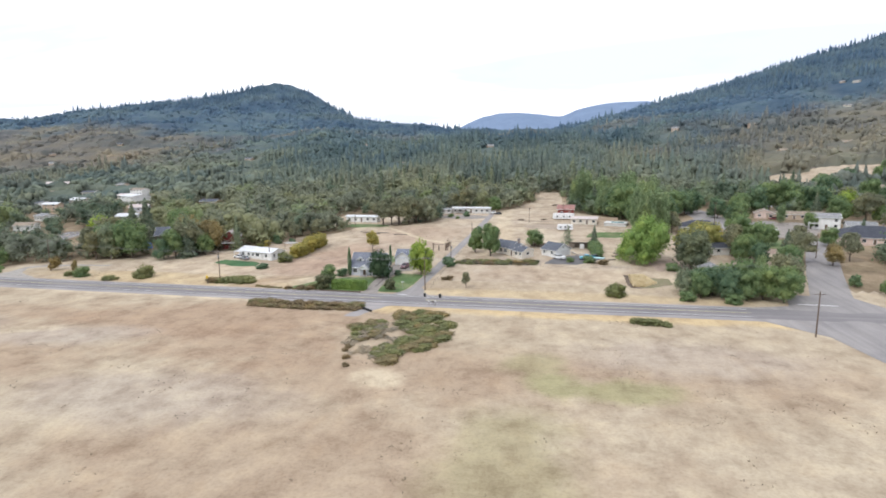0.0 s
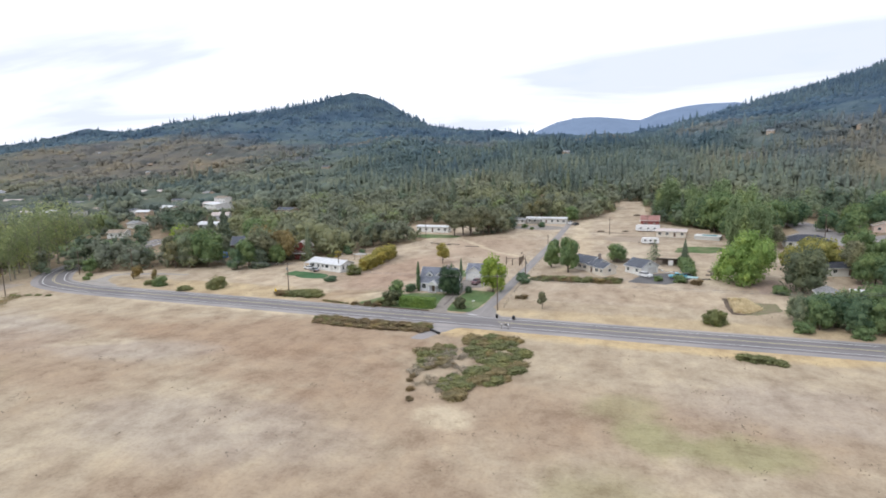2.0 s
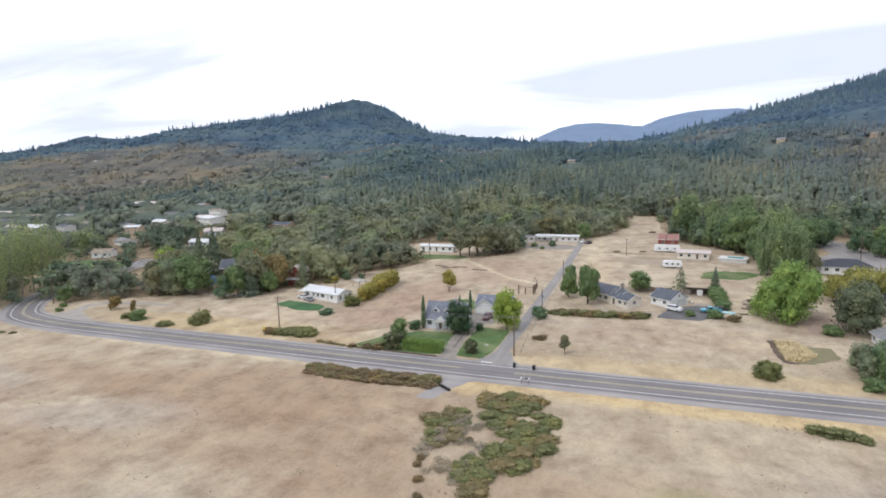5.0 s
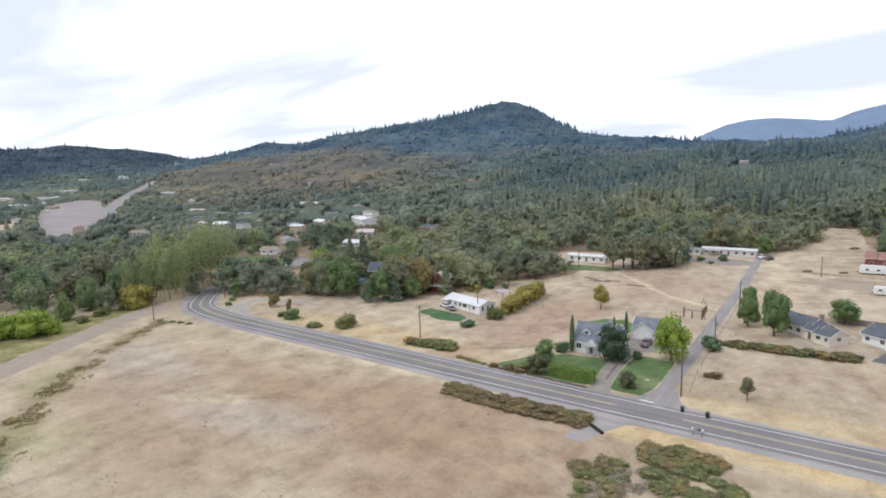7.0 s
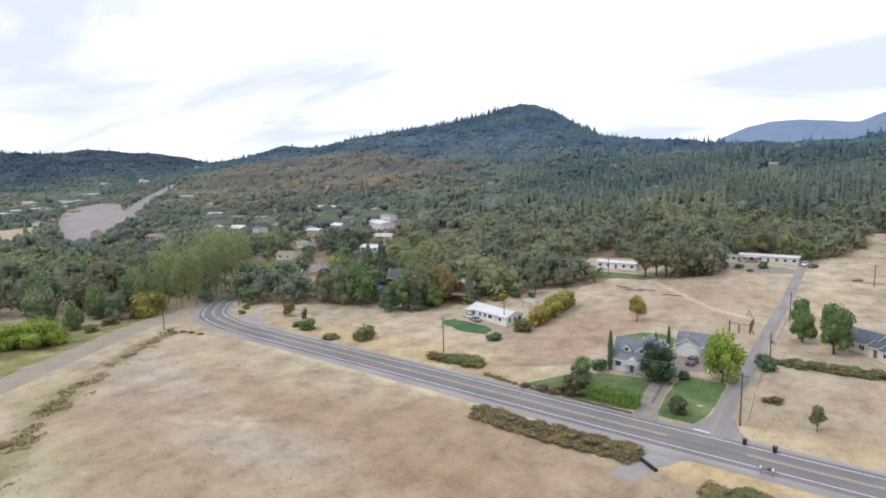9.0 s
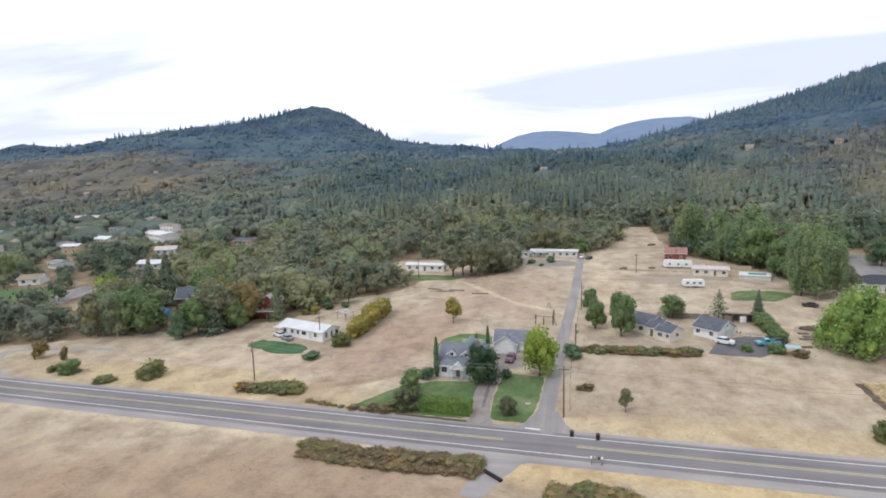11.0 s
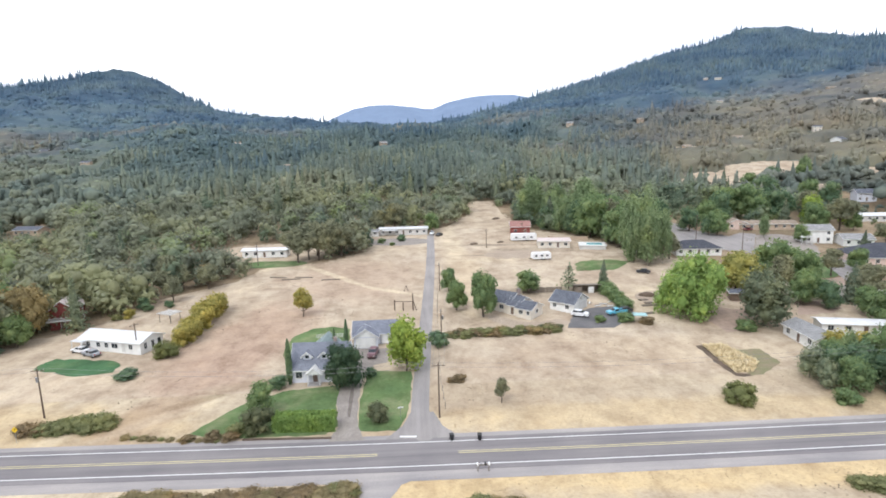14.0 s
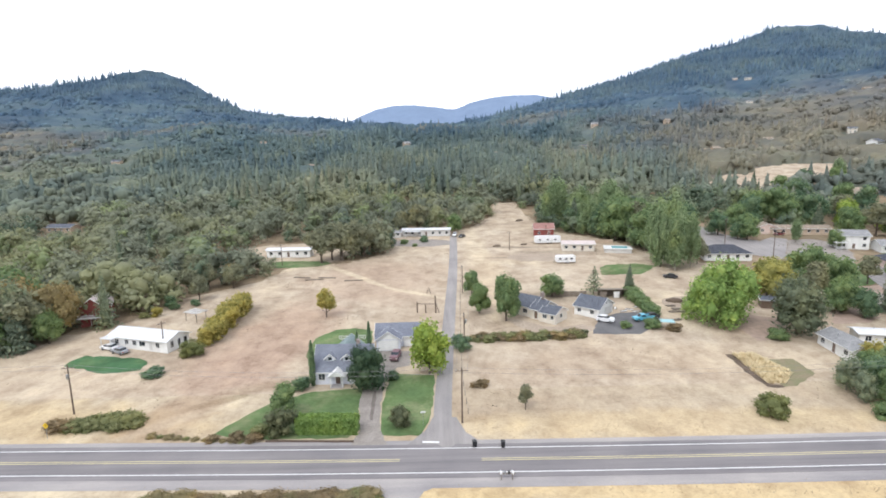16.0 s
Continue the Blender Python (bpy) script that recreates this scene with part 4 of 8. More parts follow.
def crown_round(h, width, base, lobes, count, size, seed, core=True, droop=0.0, ragged=0.3, loose=0.75):
    """A broad crown: lumpy lobes in two or three storeys, each a dark core under a loose skin of leaf sprays; a low base reaches the ground."""
    r = np.random.default_rng(seed)
    out = []
    mid, half = (h + base) / 2, (h - base) / 2
    low = base < 0.08 * h
    spots = [(0, 0, mid + half * 0.12, width * 0.33, half * 0.8)]
    for i in range(lobes):
        a = 6.2832 * (i * 0.618 + r.uniform(-0.06, 0.06))
        up = ((i % 3) - 1) * 0.52 + r.uniform(-0.16, 0.16) + (0.0 if low else 0.1)
        wide = math.sqrt(max(0.15, 1 - up * up * (0.35 if up < 0 and low else 0.95)))
        s = r.uniform(0.72, 1.15)
        d = width * 0.5 * wide * r.uniform(0.5, 0.72)
        spots.append((d * math.cos(a), d * math.sin(a), mid + up * half * 0.85, width * 0.215 * s, half * 0.36 * s))
    for x, y, z, rx, rz in spots:
        if core:
            v, f = blob(4, 6, 0.22, r) if count > 400 else blob(3, 5, 0.25, r)
            k = 0.75 * core
            out.append((v * (rx * k, rx * k, rz * k) + (x, y, z), f))
    total = sum(rx * (rz + rx) for *_, rx, rz in spots)
    for x, y, z, rx, rz in spots:
        n = int(count * rx * (rz + rx) / total)
        p = r.normal(0, 1, (n, 3))
        p /= np.linalg.norm(p, axis=1)[:, None]
        if not low:
            p[:, 2] = np.where(p[:, 2] < -0.6, -p[:, 2], p[:, 2])
        away = p.copy()
        p = p * (1 + np.abs(r.normal(0, ragged * 0.5, (n, 1))) - 0.22 * r.random((n, 1)))
        c = p * (rx, rx, rz) + (x, y, z)
        c[:, 2] -= droop * r.random(n) * np.clip(1 - p[:, 2], 0, 2)
        if low:
            c[:, 2] = np.maximum(c[:, 2], r.random(n) * 0.12 * h)
        out.append(leaves(c, away + (0, 0, 0.3), size, r, loose))
    return join(out)


def crown_clump(spots, lobes, count, size, seed, core, droop, ragged, loose):
    """One tree whose crown is made of several uneven heads: (x, y, top, width, foot)."""
    out = []
    for k, (x, y, top_, wide, foot) in enumerate(spots):
        v, f = crown_round(top_, wide, foot, lobes, count, size, seed + k, core, droop, ragged, loose)
        out.append((v + (x, y, 0), f))
    return join(out)


def crown_cone(h, width, base, tiers, count, size, seed, ragged=0.25, core=True):
    """A conifer: drooping whorls of boughs on a pointed stem."""
    r = np.random.default_rng(seed)
    n = count
    t = 1 - np.sqrt(r.random(n))
    a = r.random(n) * 6.2832
    wave = 1 + ragged * np.sin(t * tiers * 6.2832 + a * 2)
    rad = width / 2 * (1 - t) ** 0.85 * wave * np.sqrt(r.uniform(0.35, 1.05, n))
    c = np.stack([rad * np.cos(a), rad * np.sin(a), base + t * (h - base) - rad * 0.25], 1)
    out = np.stack([np.cos(a), np.sin(a), np.full(n, 0.5)], 1)
    v, f = blob(7, 6, 0.1, r)
    z = (v[:, 2] + 1) / 2
    v = np.stack([v[:, 0] * width * 0.3 * (1 - z) ** 0.7, v[:, 1] * width * 0.3 * (1 - z) ** 0.7, base + z * (h - base) * 0.94], 1)
    return join([(v, f), leaves(c, out, size, r)] if core else [leaves(c, out, size, r)])


def crown_column(h, width, base, count, size, seed):
    """A narrow spindle."""
    r = np.random.default_rng(seed)
    t = r.random(count)
    prof = np.sin(np.clip(t * 0.93 + 0.07, 0, 1) * math.pi) ** 0.55 * (1 - 0.25 * t)
    a = r.random(count) * 6.2832
    rad = width / 2 * prof * r.uniform(0.8, 1.1, count)
    c = np.stack([rad * np.cos(a), rad * np.sin(a), base + t * (h - base)], 1)
    v, f = blob(7, 7, 0.08, r)
    v = v * (width * 0.38, width * 0.38, (h - base) * 0.47) + (0, 0, (h + base) / 2)
    return join([(v, f), leaves(c, np.stack([np.cos(a), np.sin(a), np.full(count, 0.4)], 1), size, r)])


def trunk_shape(h, r0, limbs, reach, seed):
    """A tapered, slightly bent trunk with limbs."""
    r = random.Random(seed)
    sh = Shape()
    p, rad = Vector((0, 0, -0.3)), r0
    for i in range(3):
        q = p + Vector((r.uniform(-0.12, 0.12) * h * 0.3, r.uniform(-0.12, 0.12) * h * 0.3, h / 3))
        sh.tube(p, q, rad, rad * 0.78, 8, i == 0)
        if i:
            for k in range(limbs):
                a = 6.2832 * (k + r.random()) / limbs
                e = p.lerp(q, 0.4) + Vector((math.cos(a) * reach, math.sin(a) * reach, reach * r.uniform(0.6, 1.1)))
                sh.tube(p.lerp(q, 0.4), e, rad * 0.5, rad * 0.14, 5, False)
        p, rad = q, rad * 0.78
    return sh


PLANTS = {}


def plant_kind(key, name, crown, crown_mat, label, category, trunk=None, trunk_mat=None, height=1.0):
    PLANTS[key] = dict(name=name, crown=crown, mat=crown_mat, label=label, category=category, trunk=trunk, bark=trunk_mat, height=height, made=None)


def plant(key, x, y, height, turn=None, label="", group="", wide=1.0):
    """One tree or bush of a kind, of that height, on the ground at x, y."""
    k = PLANTS[key]
    s = height / k["height"]
    turn = random.uniform(0, 360) if turn is None else turn
    m = pose(x, y, at(x, y) - 0.05, 0, 0, turn) @ Matrix.Diagonal((s * wide, s * wide, s, 1))
    if k["made"] is None:
        ob = thing(k["name"], Matrix.Identity(4), k["label"], k["category"])
        if k["trunk"]:
            part("trunk", k["trunk"], k["bark"], ob)
        c = new("crown", tri_mesh(k["name"] + "_crown", *k["crown"], [k["mat"]]))
        c.parent = ob
        k["made"] = ob
    else:
        ob = copy_thing(k["made"], Matrix.Identity(4))
    ob.matrix_basis = m
    return tagged(ob, label or k["label"], k["category"], group)


plant_kind("oak_a", "oak_tree", crown_round(10, 9.5, 1.6, 11, 1700, 0.5, 1), OAK, "dull olive oak tree with a broad crown", "tree", trunk_shape(5, 0.35, 4, 2.2, 1), BARK, 10)
plant_kind("oak_b", "oak_tree", crown_round(10, 8.0, 2.0, 10, 1600, 0.48, 2), OAK, "dull olive oak tree with a ragged crown", "tree", trunk_shape(5.5, 0.3, 4, 2.0, 2), BARK, 10)
plant_kind("dark", "broadleaf_tree", crown_round(10, 8.5, 0.0, 14, 2300, 0.4, 3), DARK_LEAF, "dense dark green broadleaf tree", "tree", trunk_shape(4, 0.3, 4, 2.0, 3), BARK, 10)
plant_kind("green", "broadleaf_tree", crown_round(10, 8, 0.6, 13, 2100, 0.42, 4), MID_LEAF, "mid-green broadleaf tree with a full crown", "tree", trunk_shape(4.5, 0.28, 4, 2.0, 4), BARK, 10)
plant_kind("egg", "broadleaf_tree", crown_round(10, 5.6, 0.1, 15, 3400, 0.32, 5, 1.15, 0, 0.18), MID_LEAF, "egg-shaped dense green tree", "tree", trunk_shape(4, 0.25, 3, 1.2, 5), BARK, 10)
plant_kind("willow", "willow_tree", crown_clump([(0, 0, 18, 11, 5), (-5, -2, 15.5, 9, 0.5), (5, -3, 14.5, 9, 0.2), (-3, 5, 16.5, 9, 1), (4.5, 4.5, 15.5, 9, 1), (0.5, -6, 12, 8, 0.2), (-7, 3, 11, 7, 0.2), (7.2, 1.5, 11.5, 7, 0.2)], 9, 1500, 0.44, 600, 0.9, 1.2, 0.35, 0.5), BRIGHT_LEAF, "huge bright green willow with hanging foliage", "tree", trunk_shape(8, 0.6, 5, 4.5, 6), BARK, 18)
plant_kind("lime", "young_tree", crown_round(11, 7.4, 0.3, 14, 2600, 0.4, 7, True, 0.4), LIME_LEAF, "lime-green tree with light loose foliage", "tree", trunk_shape(5, 0.22, 4, 1.8, 7), BARK, 11)
plant_kind("yellow", "autumn_tree", crown_round(8, 5.6, 0.9, 10, 1500, 0.34, 8), YELLOW_LEAF, "small tree with yellowing leaves", "tree", trunk_shape(3.5, 0.2, 4, 1.4, 8), BARK, 8)
plant_kind("gold", "autumn_tree", crown_round(8, 7.2, 0.2, 14, 2200, 0.34, 38), GOLD_LEAF, "tree with pale gold-green autumn leaves", "tree", trunk_shape(3.5, 0.2, 4, 1.4, 38), BARK, 8)
plant_kind("dull_tree", "broadleaf_tree", crown_round(14, 10.5, 0.2, 18, 3000, 0.46, 39, 0.9, 0.5, 0.45), OAK_DARK, "tall dark grey-green tree with heavy foliage", "tree", trunk_shape(7, 0.35, 4, 2.4, 39), BARK, 14)
plant_kind("rust", "autumn_tree", crown_round(14, 10.5, 0.8, 13, 2000, 0.5, 9), RUST_LEAF, "tall tree with rust-brown leaves", "tree", trunk_shape(7, 0.35, 4, 2.6, 9), BARK, 14)
plant_kind("grey", "broadleaf_tree", crown_round(14, 9, 0.6, 13, 2000, 0.48, 10, True, 0.3, 0.45), GREY_LEAF, "tall grey-green tree with airy foliage", "tree", trunk_shape(8, 0.3, 4, 2.4, 10), PALE_BARK, 14)
plant_kind("poplar", "cottonwood_tree", crown_round(24, 6.2, 2.8, 20, 1150, 0.5, 11, False, 2.0, 0.9), COTTONWOOD, "tall cottonwood with pale bare trunk and airy yellow-green leaves", "tree", trunk_shape(20, 0.34, 5, 3.0, 11), PALE_BARK, 24)
plant_kind("maple", "maple_tree", crown_clump([(0, 0, 20, 8, 2), (-3.4, -1, 16.5, 7, 1), (3.2, 1.5, 18, 7, 1), (0.4, -3.8, 14.5, 6.5, 0.6), (1.2, 3.8, 16, 6.5, 1), (-3, 3, 13, 6, 0.6)], 8, 1000, 0.55, 310, 0.9, 0.8, 0.4, 0.5), MAPLE_LEAF, "tall light grey-green tree with loose hanging foliage", "tree", trunk_shape(10, 0.45, 4, 3.0, 31), BARK, 20)
plant_kind("airy", "slender_tree", crown_round(20, 8.2, 1.0, 18, 3000, 0.55, 32, 0.8, 0.8, 0.55), MAPLE_LEAF, "slender light green tree with upswept feathery foliage", "tree", trunk_shape(12, 0.3, 4, 2.0, 32), PALE_BARK, 20)
plant_kind("conifer", "conifer_tree", crown_cone(16, 7.5, 0.4, 7, 2200, 0.5, 12), NEEDLE, "dark green conifer with drooping boughs", "tree", trunk_shape(9, 0.3, 0, 1, 12), BARK, 16)
plant_kind("pine", "pine_tree", crown_cone(9, 5.5, 1.2, 5, 520, 0.42, 13, 0.6, False), GREY_LEAF, "sparse young pine with see-through boughs", "tree", trunk_shape(8.4, 0.14, 4, 1.6, 13), BARK, 9)
plant_kind("fir", "fir_tree", crown_cone(16, 5.6, 0.4, 8, 1500, 0.42, 33, 0.45), GREY_LEAF, "slender blue-grey fir beside the red house", "tree", trunk_shape(10, 0.2, 0, 1, 33), BARK, 16)
plant_kind("cypress", "cypress_tree", crown_column(9.5, 1.35, 0.0, 1200, 0.24, 14), DARK_LEAF, "slim dark columnar cypress", "tree", trunk_shape(2, 0.12, 0, 1, 14), BARK, 9.5)
plant_kind("bush", "round_bush", crown_round(2.4, 3.2, -0.3, 12, 1700, 0.14, 15, True, 0, 0.15), DARK_LEAF, "clipped round dark green bush", "bush", None, None, 2.4)
plant_kind("shrub", "shrub", crown_round(2.6, 4.6, -0.6, 12, 1700, 0.19, 16, True, 0, 0.35), BRAMBLE, "wild shrub with dull olive-green leaves", "bush", None, None, 2.6)
plant_kind("shrub_dark", "shrub", crown_round(2.6, 4.4, -0.5, 12, 1600, 0.19, 17), MID_LEAF, "wild shrub with mid-green leaves", "bush", None, None, 2.6)
plant_kind("dry", "dry_bush", crown_round(1.6, 3.4, -0.4, 10, 1300, 0.15, 18, True, 0, 0.35), DRY_BRUSH, "low dry bush of brown stems", "bush", None, None, 1.6)
plant_kind("twigs", "dead_bush", crown_round(1.6, 3.4, -0.4, 9, 420, 0.2, 34, False), DEAD_TWIG, "low dead bush of pale grey twigs", "bush", None, None, 1.6)
plant_kind("deep", "spreading_tree", crown_round(10, 9.2, 0.0, 20, 3200, 0.36, 35, True, 0.3, 0.35), DEEP_LEAF, "very dark green spreading tree before the cottage", "tree", trunk_shape(4, 0.3, 4, 2.0, 35), BARK, 10)
plant_kind("gbush", "green_bush", crown_round(2.4, 3.4, -0.3, 14, 2200, 0.13, 36, True, 0, 0.3), BUSH_LEAF, "rounded yellow-green bush", "bush", None, None, 2.4)
plant_kind("dull", "round_bush", crown_round(4.4, 4.8, -0.3, 12, 1500, 0.24, 37, True, 0, 0.2), DULL_LEAF, "round dull olive bush", "bush", None, None, 4.4)
plant_kind("rusty_bush", "rust_bush", crown_round(4, 3.4, 0.0, 9, 700, 0.3, 19), RUST_LEAF, "bush with rust-brown autumn leaves", "bush", None, None, 4)
plant_kind("ybush", "yellow_bush", crown_round(4, 4.6, -0.4, 10, 1100, 0.28, 20), YELLOW_LEAF, "bush with yellow-green autumn leaves", "bush", None, None, 4)
plant_kind("lbush", "lime_bush", crown_round(6, 8, -0.6, 14, 2000, 0.34, 21), LIME_LEAF, "broad bright yellow-green bush", "bush", None, None, 6)
plant_kind("dry_olive", "dry_bush", crown_round(1.6, 3.4, -0.4, 10, 1300, 0.15, 22, True, 0, 0.35), OLIVE_BRUSH, "low bush of brown-olive stems", "bush", None, None, 1.6)

# ---- plants round the cottage, the lane and the road ----
plant("cypress", -29.8, 16.4, 9.6)
plant("cypress", -20.3, 33.0, 7.6, label="slim dark columnar cypress beside the garage")
plant("cypress", -22.4, 28.6, 7.0, label="slim dark columnar cypress behind the cottage")
plant("deep", -18.5, 14.2, 9.4, wide=0.9, label="dense dark green tree before the cottage")
plant("lime", -6.2, 20.4, 12.4, wide=0.95, label="lime-green tree beside the lane")
plant("bush", -31.8, 14.6, 3.0, label="dark round bush beside the cypress")
plant("green", -32.2, 4.0, 6.4, wide=0.95, label="small green tree at the lawn's edge")
plant("dull", -31.0, -2.4, 5.0, label="big dull olive bush beside the hedge")
plant("dull", -11.0, -0.6, 3.6, wide=1.05, label="round dark olive bush on the side lawn")
plant("bush", -13.6, 18.5, 1.9, label="small clipped bush beside the drive")
plant("dry", -38, -4.0, 1.4)
plant("dry", -42, -4.2, 1.2)
plant("dry", -35, -4.4, 1.5)
plant("shrub", -34.6, -2.2, 1.9)
for i in range(11):
    plant("dry_olive" if i % 3 else "shrub", -37 - i * 1.6, -4.9 + 0.25 * i, random.uniform(0.35, 0.65), wide=1.5, group="weeds along the lawn's foot")
plant("oak_b", 11.5, 4.2, 4.9, label="lone small olive tree in the dry paddock", wide=0.72)
plant("dry", 4.6, 14.5, 1.5)
plant("dry", 3.0, 14.0, 1.1)
plant("bush", 1.2, 33.2, 3.8, label="dark round bush beside the lane")
plant("egg", 14.2, 52.0, 13.2, label="tall egg-shaped green tree beside the house")
plant("egg", 7.4, 58.6, 9.0, wide=1.15)
plant("egg", 6.4, 77.0, 7.8, wide=1.15)
plant("green", 30.6, 72.0, 7.6, label="flat-topped green tree behind the house", wide=1.25)
plant("bush", 20.6, 63, 2.6)
plant("bush", 24.6, 62, 2.4)
plant("bush", 27.0, 61, 2.3)
plant("pine", 44.0, 74.2, 9.0)
plant("conifer", 54.6, 73.5, 9.5, label="small dark conifer beside the shed", wide=0.9)
for x, y, h in [(54.6, 70, 3.8), (54.2, 67, 3.4), (54.6, 64, 3.4), (54.4, 60.6, 3.0), (54.0, 57, 2.8), (54.4, 54.2, 2.8)]:
    plant("shrub_dark", x, y, h, group="hedge beside the yard")
for i in range(34):
    x = 3.4 + i * 0.86
    plant(("shrub", "dry_olive", "shrub", "dull", "dry")[i % 5], x, 38.6 + 0.9 * math.sin(i * 2.1) + 0.05 * x, random.uniform(1.0, 1.9), group="scrub line across the paddock", wide=1.25)
plant("shrub_dark", 44.0, 45.0, 2.0)
plant("shrub_dark", 50.6, 44.4, 2.9)
plant("dry", 55.4, 42.6, 2.0)
plant("willow", 69.8, 49.2, 17.0, wide=1.0)
plant("gbush", 54.4, 0.2, 4.0, label="broad olive-green bush in the dry paddock", wide=1.1)
for x, y, h in [(56.5, -25.0, 1.5), (58.6, -25.6, 1.6), (60.6, -26.0, 1.5), (62.2, -26.8, 1.2)]:
    plant("shrub", x, y, h, wide=1.4, label="low olive bush beside the road")
plant("yellow", -35.2, 58.2, 8.2, label="lone small tree with yellowing leaves in the meadow")
# hedge of yellowing bushes by the white bungalow
for i in range(10):
    plant("ybush", -60.6 + 0.7 * math.sin(i * 2), 40.5 + i * 2.9, random.uniform(4.4, 6.6), group="yellow-green hedge beside the bungalow")
plant("gbush", -61.6, 33.4, 4.2, label="round olive bush beside the bungalow")
plant("bush", -65.4, 22.8, 1.8, wide=2.2, label="low dark bush before the bungalow")
for i in range(8):
    x = -71.2 + i * 1.7
    plant("dry" if i < 2 else "shrub", x, 1.0 + 0.12 * i, 1.7 + 0.12 * i, wide=1.25, group="scrub round the roadside pole")
plant("shrub", -98.6, 4.4, 4.6, label="olive wild bush in the verge", wide=0.8)
plant("shrub", -107.6, -0.8, 1.7, wide=1.7, label="low olive bush in the verge")
plant("shrub_dark", -121.5, 2.6, 4.0, wide=0.8)
plant("rusty_bush", -140.6, 11.0, 5.0)
plant("rusty_bush", -131.5, 10.0, 4.2, wide=0.6)
plant("shrub", -127, 3.4, 2.0)
plant("shrub_dark", -158, 4.2, 1.6)
plant("shrub_dark", -163, 9.5, 1.6)
plant("green", -168, 14, 6.5)
plant("green", -173, 22, 7.0)
# scrub strip on the near verge
for i in range(30):
    x = -44.5 + i * 1.08
    plant("shrub" if i in (0, 3, 27, 29) else ("dry_olive", "dry", "dry")[i % 3] if 6 < i < 24 else "dry_olive", x, -20.4 - 0.9 * math.sin(i * 0.11) + 0.6 * math.sin(i * 1.7), random.uniform(0.9, 1.4), wide=1.6, group="scrub strip along the near verge")
for i in range(26):
    x = -43 + i * 1.2
    plant(("dry", "dry", "dry_olive")[i % 3], x, -23.2 - 1.1 * math.sin(i * 0.12) + 0.5 * math.sin(i * 2.3), random.uniform(0.6, 1.0), wide=1.8, group="scrub strip along the near verge")
# bramble thicket in the field, open in its middle
BRAMBLES = [[(-2.3, -26.7), (3.9, -23.7), (11.0, -25.3), (14.4, -37.7), (12.6, -49.2), (8.5, -54.6), (5.9, -59.9), (3.5, -59.5), (-0.8, -48.2), (3.8, -48.5), (6.6, -44.4), (2.7, -37.1)],
            [(-7.4, -47.5), (-9.0, -39.5), (-6.9, -34.0), (-2.3, -34.4), (0.3, -40.9), (-1.8, -44.9), (-1.5, -49.9), (-4.8, -50.0)]]
rb = random.Random(17)
for gx_ in range(-10, 16, 2):
    for gy_ in range(-62, -22, 2):
        x, y = gx_ + rb.uniform(-0.8, 0.8), gy_ + rb.uniform(-0.8, 0.8)
        thin_ = 0.45 if y < -41 and x < -1 else 0.12
        if any(bool(inside(x, y, o)) for o in BRAMBLES) and rb.random() > thin_:
            plant("shrub" if rb.random() < 0.62 else "dry_olive", x, y, rb.uniform(0.6, 1.2), wide=2.0, group="bramble thicket in the field", label="low olive bramble bush in the dry field")
for x, y in [(-5.0, -54), (-5.2, -52), (-3.4, -58), (-2.0, -62), (-3.0, -46.5), (0.6, -44.2)]:
    plant("dry", x, y, random.uniform(0.6, 1.0))
for i in range(90):
    x, y = rb.uniform(-9, 8), rb.uniform(-60, -33)
    if inside(x, y, [(-8.6, -47), (-7, -36), (1, -33), (7, -38), (4, -50), (3, -59), (-3, -57)]):
        plant("twigs", x, y, rb.uniform(0.5, 1.0), wide=1.4, group="dead brush in the bramble thicket")
plant("shrub", 13, -108, 1.5)
plant("shrub", 10.5, -109, 1.2)

# ---- trees beyond the bungalow ----
for key, x, y, h in [("conifer", -106, 38, 16), ("green", -110, 36, 12), ("grey", -111, 43, 16), ("rust", -102.5, 49, 14), ("rust", -105, 53, 13), ("green", -101.5, 43, 9), ("oak_b", -146, 34, 12), ("green", -128, 34, 16), ("grey", -135, 31, 14), ("dark", -113, 33, 9),
                     ("green", -118, 54, 18), ("rust", -113, 50, 16), ("dark", -140, 36, 14), ("oak_a", -146, 42, 15), ("lime", -158, 52, 15), ("conifer", -150, 62, 19), ("conifer", -146, 66, 21),
                     ("fir", -93.6, 54, 16), ("oak_b", -80.5, 90, 8), ("oak_b", -78, 76, 7.5), ("oak_a", -72, 89, 8), ("dark", -84, 70, 4), ("grey", -91, 76, 5), ("oak_b", -96, 84, 9), ("shrub", -87, 61, 1.8), ("grey", -88, 66, 3), ("oak_a", -84, 84, 8), ("rust", -76, 96, 7), ("oak_b", -88, 96, 10), ("bush", -82, 68, 2.6), ("bush", -77, 71, 2.2), ("ybush", -84, 62, 3.0), ("dark", -138, 38, 12), ("oak_b", -141, 30, 11), ("oak_a", -107, 42, 14),
                     ("oak_a", -49.5, 122, 13), ("oak_b", -46, 126, 14), ("oak_a", -42, 125, 13), ("oak_b", -38, 130, 14), ("oak_a", -34, 131, 13), ("oak_b", -30, 136, 13), ("oak_a", -44, 133, 14), ("oak_b", -36, 140, 14),
                     ("rust", -86, 124, 5), ("bush", -10, 158, 3.2), ("shrub_dark", -19, 155, 2.4), ("shrub_dark", -14, 149, 1.6), ("oak_b", -22, 180, 11), ("green", 4.6, 178, 10), ("oak_a", -14, 184, 14)]:
    plant(key, x, y, h)
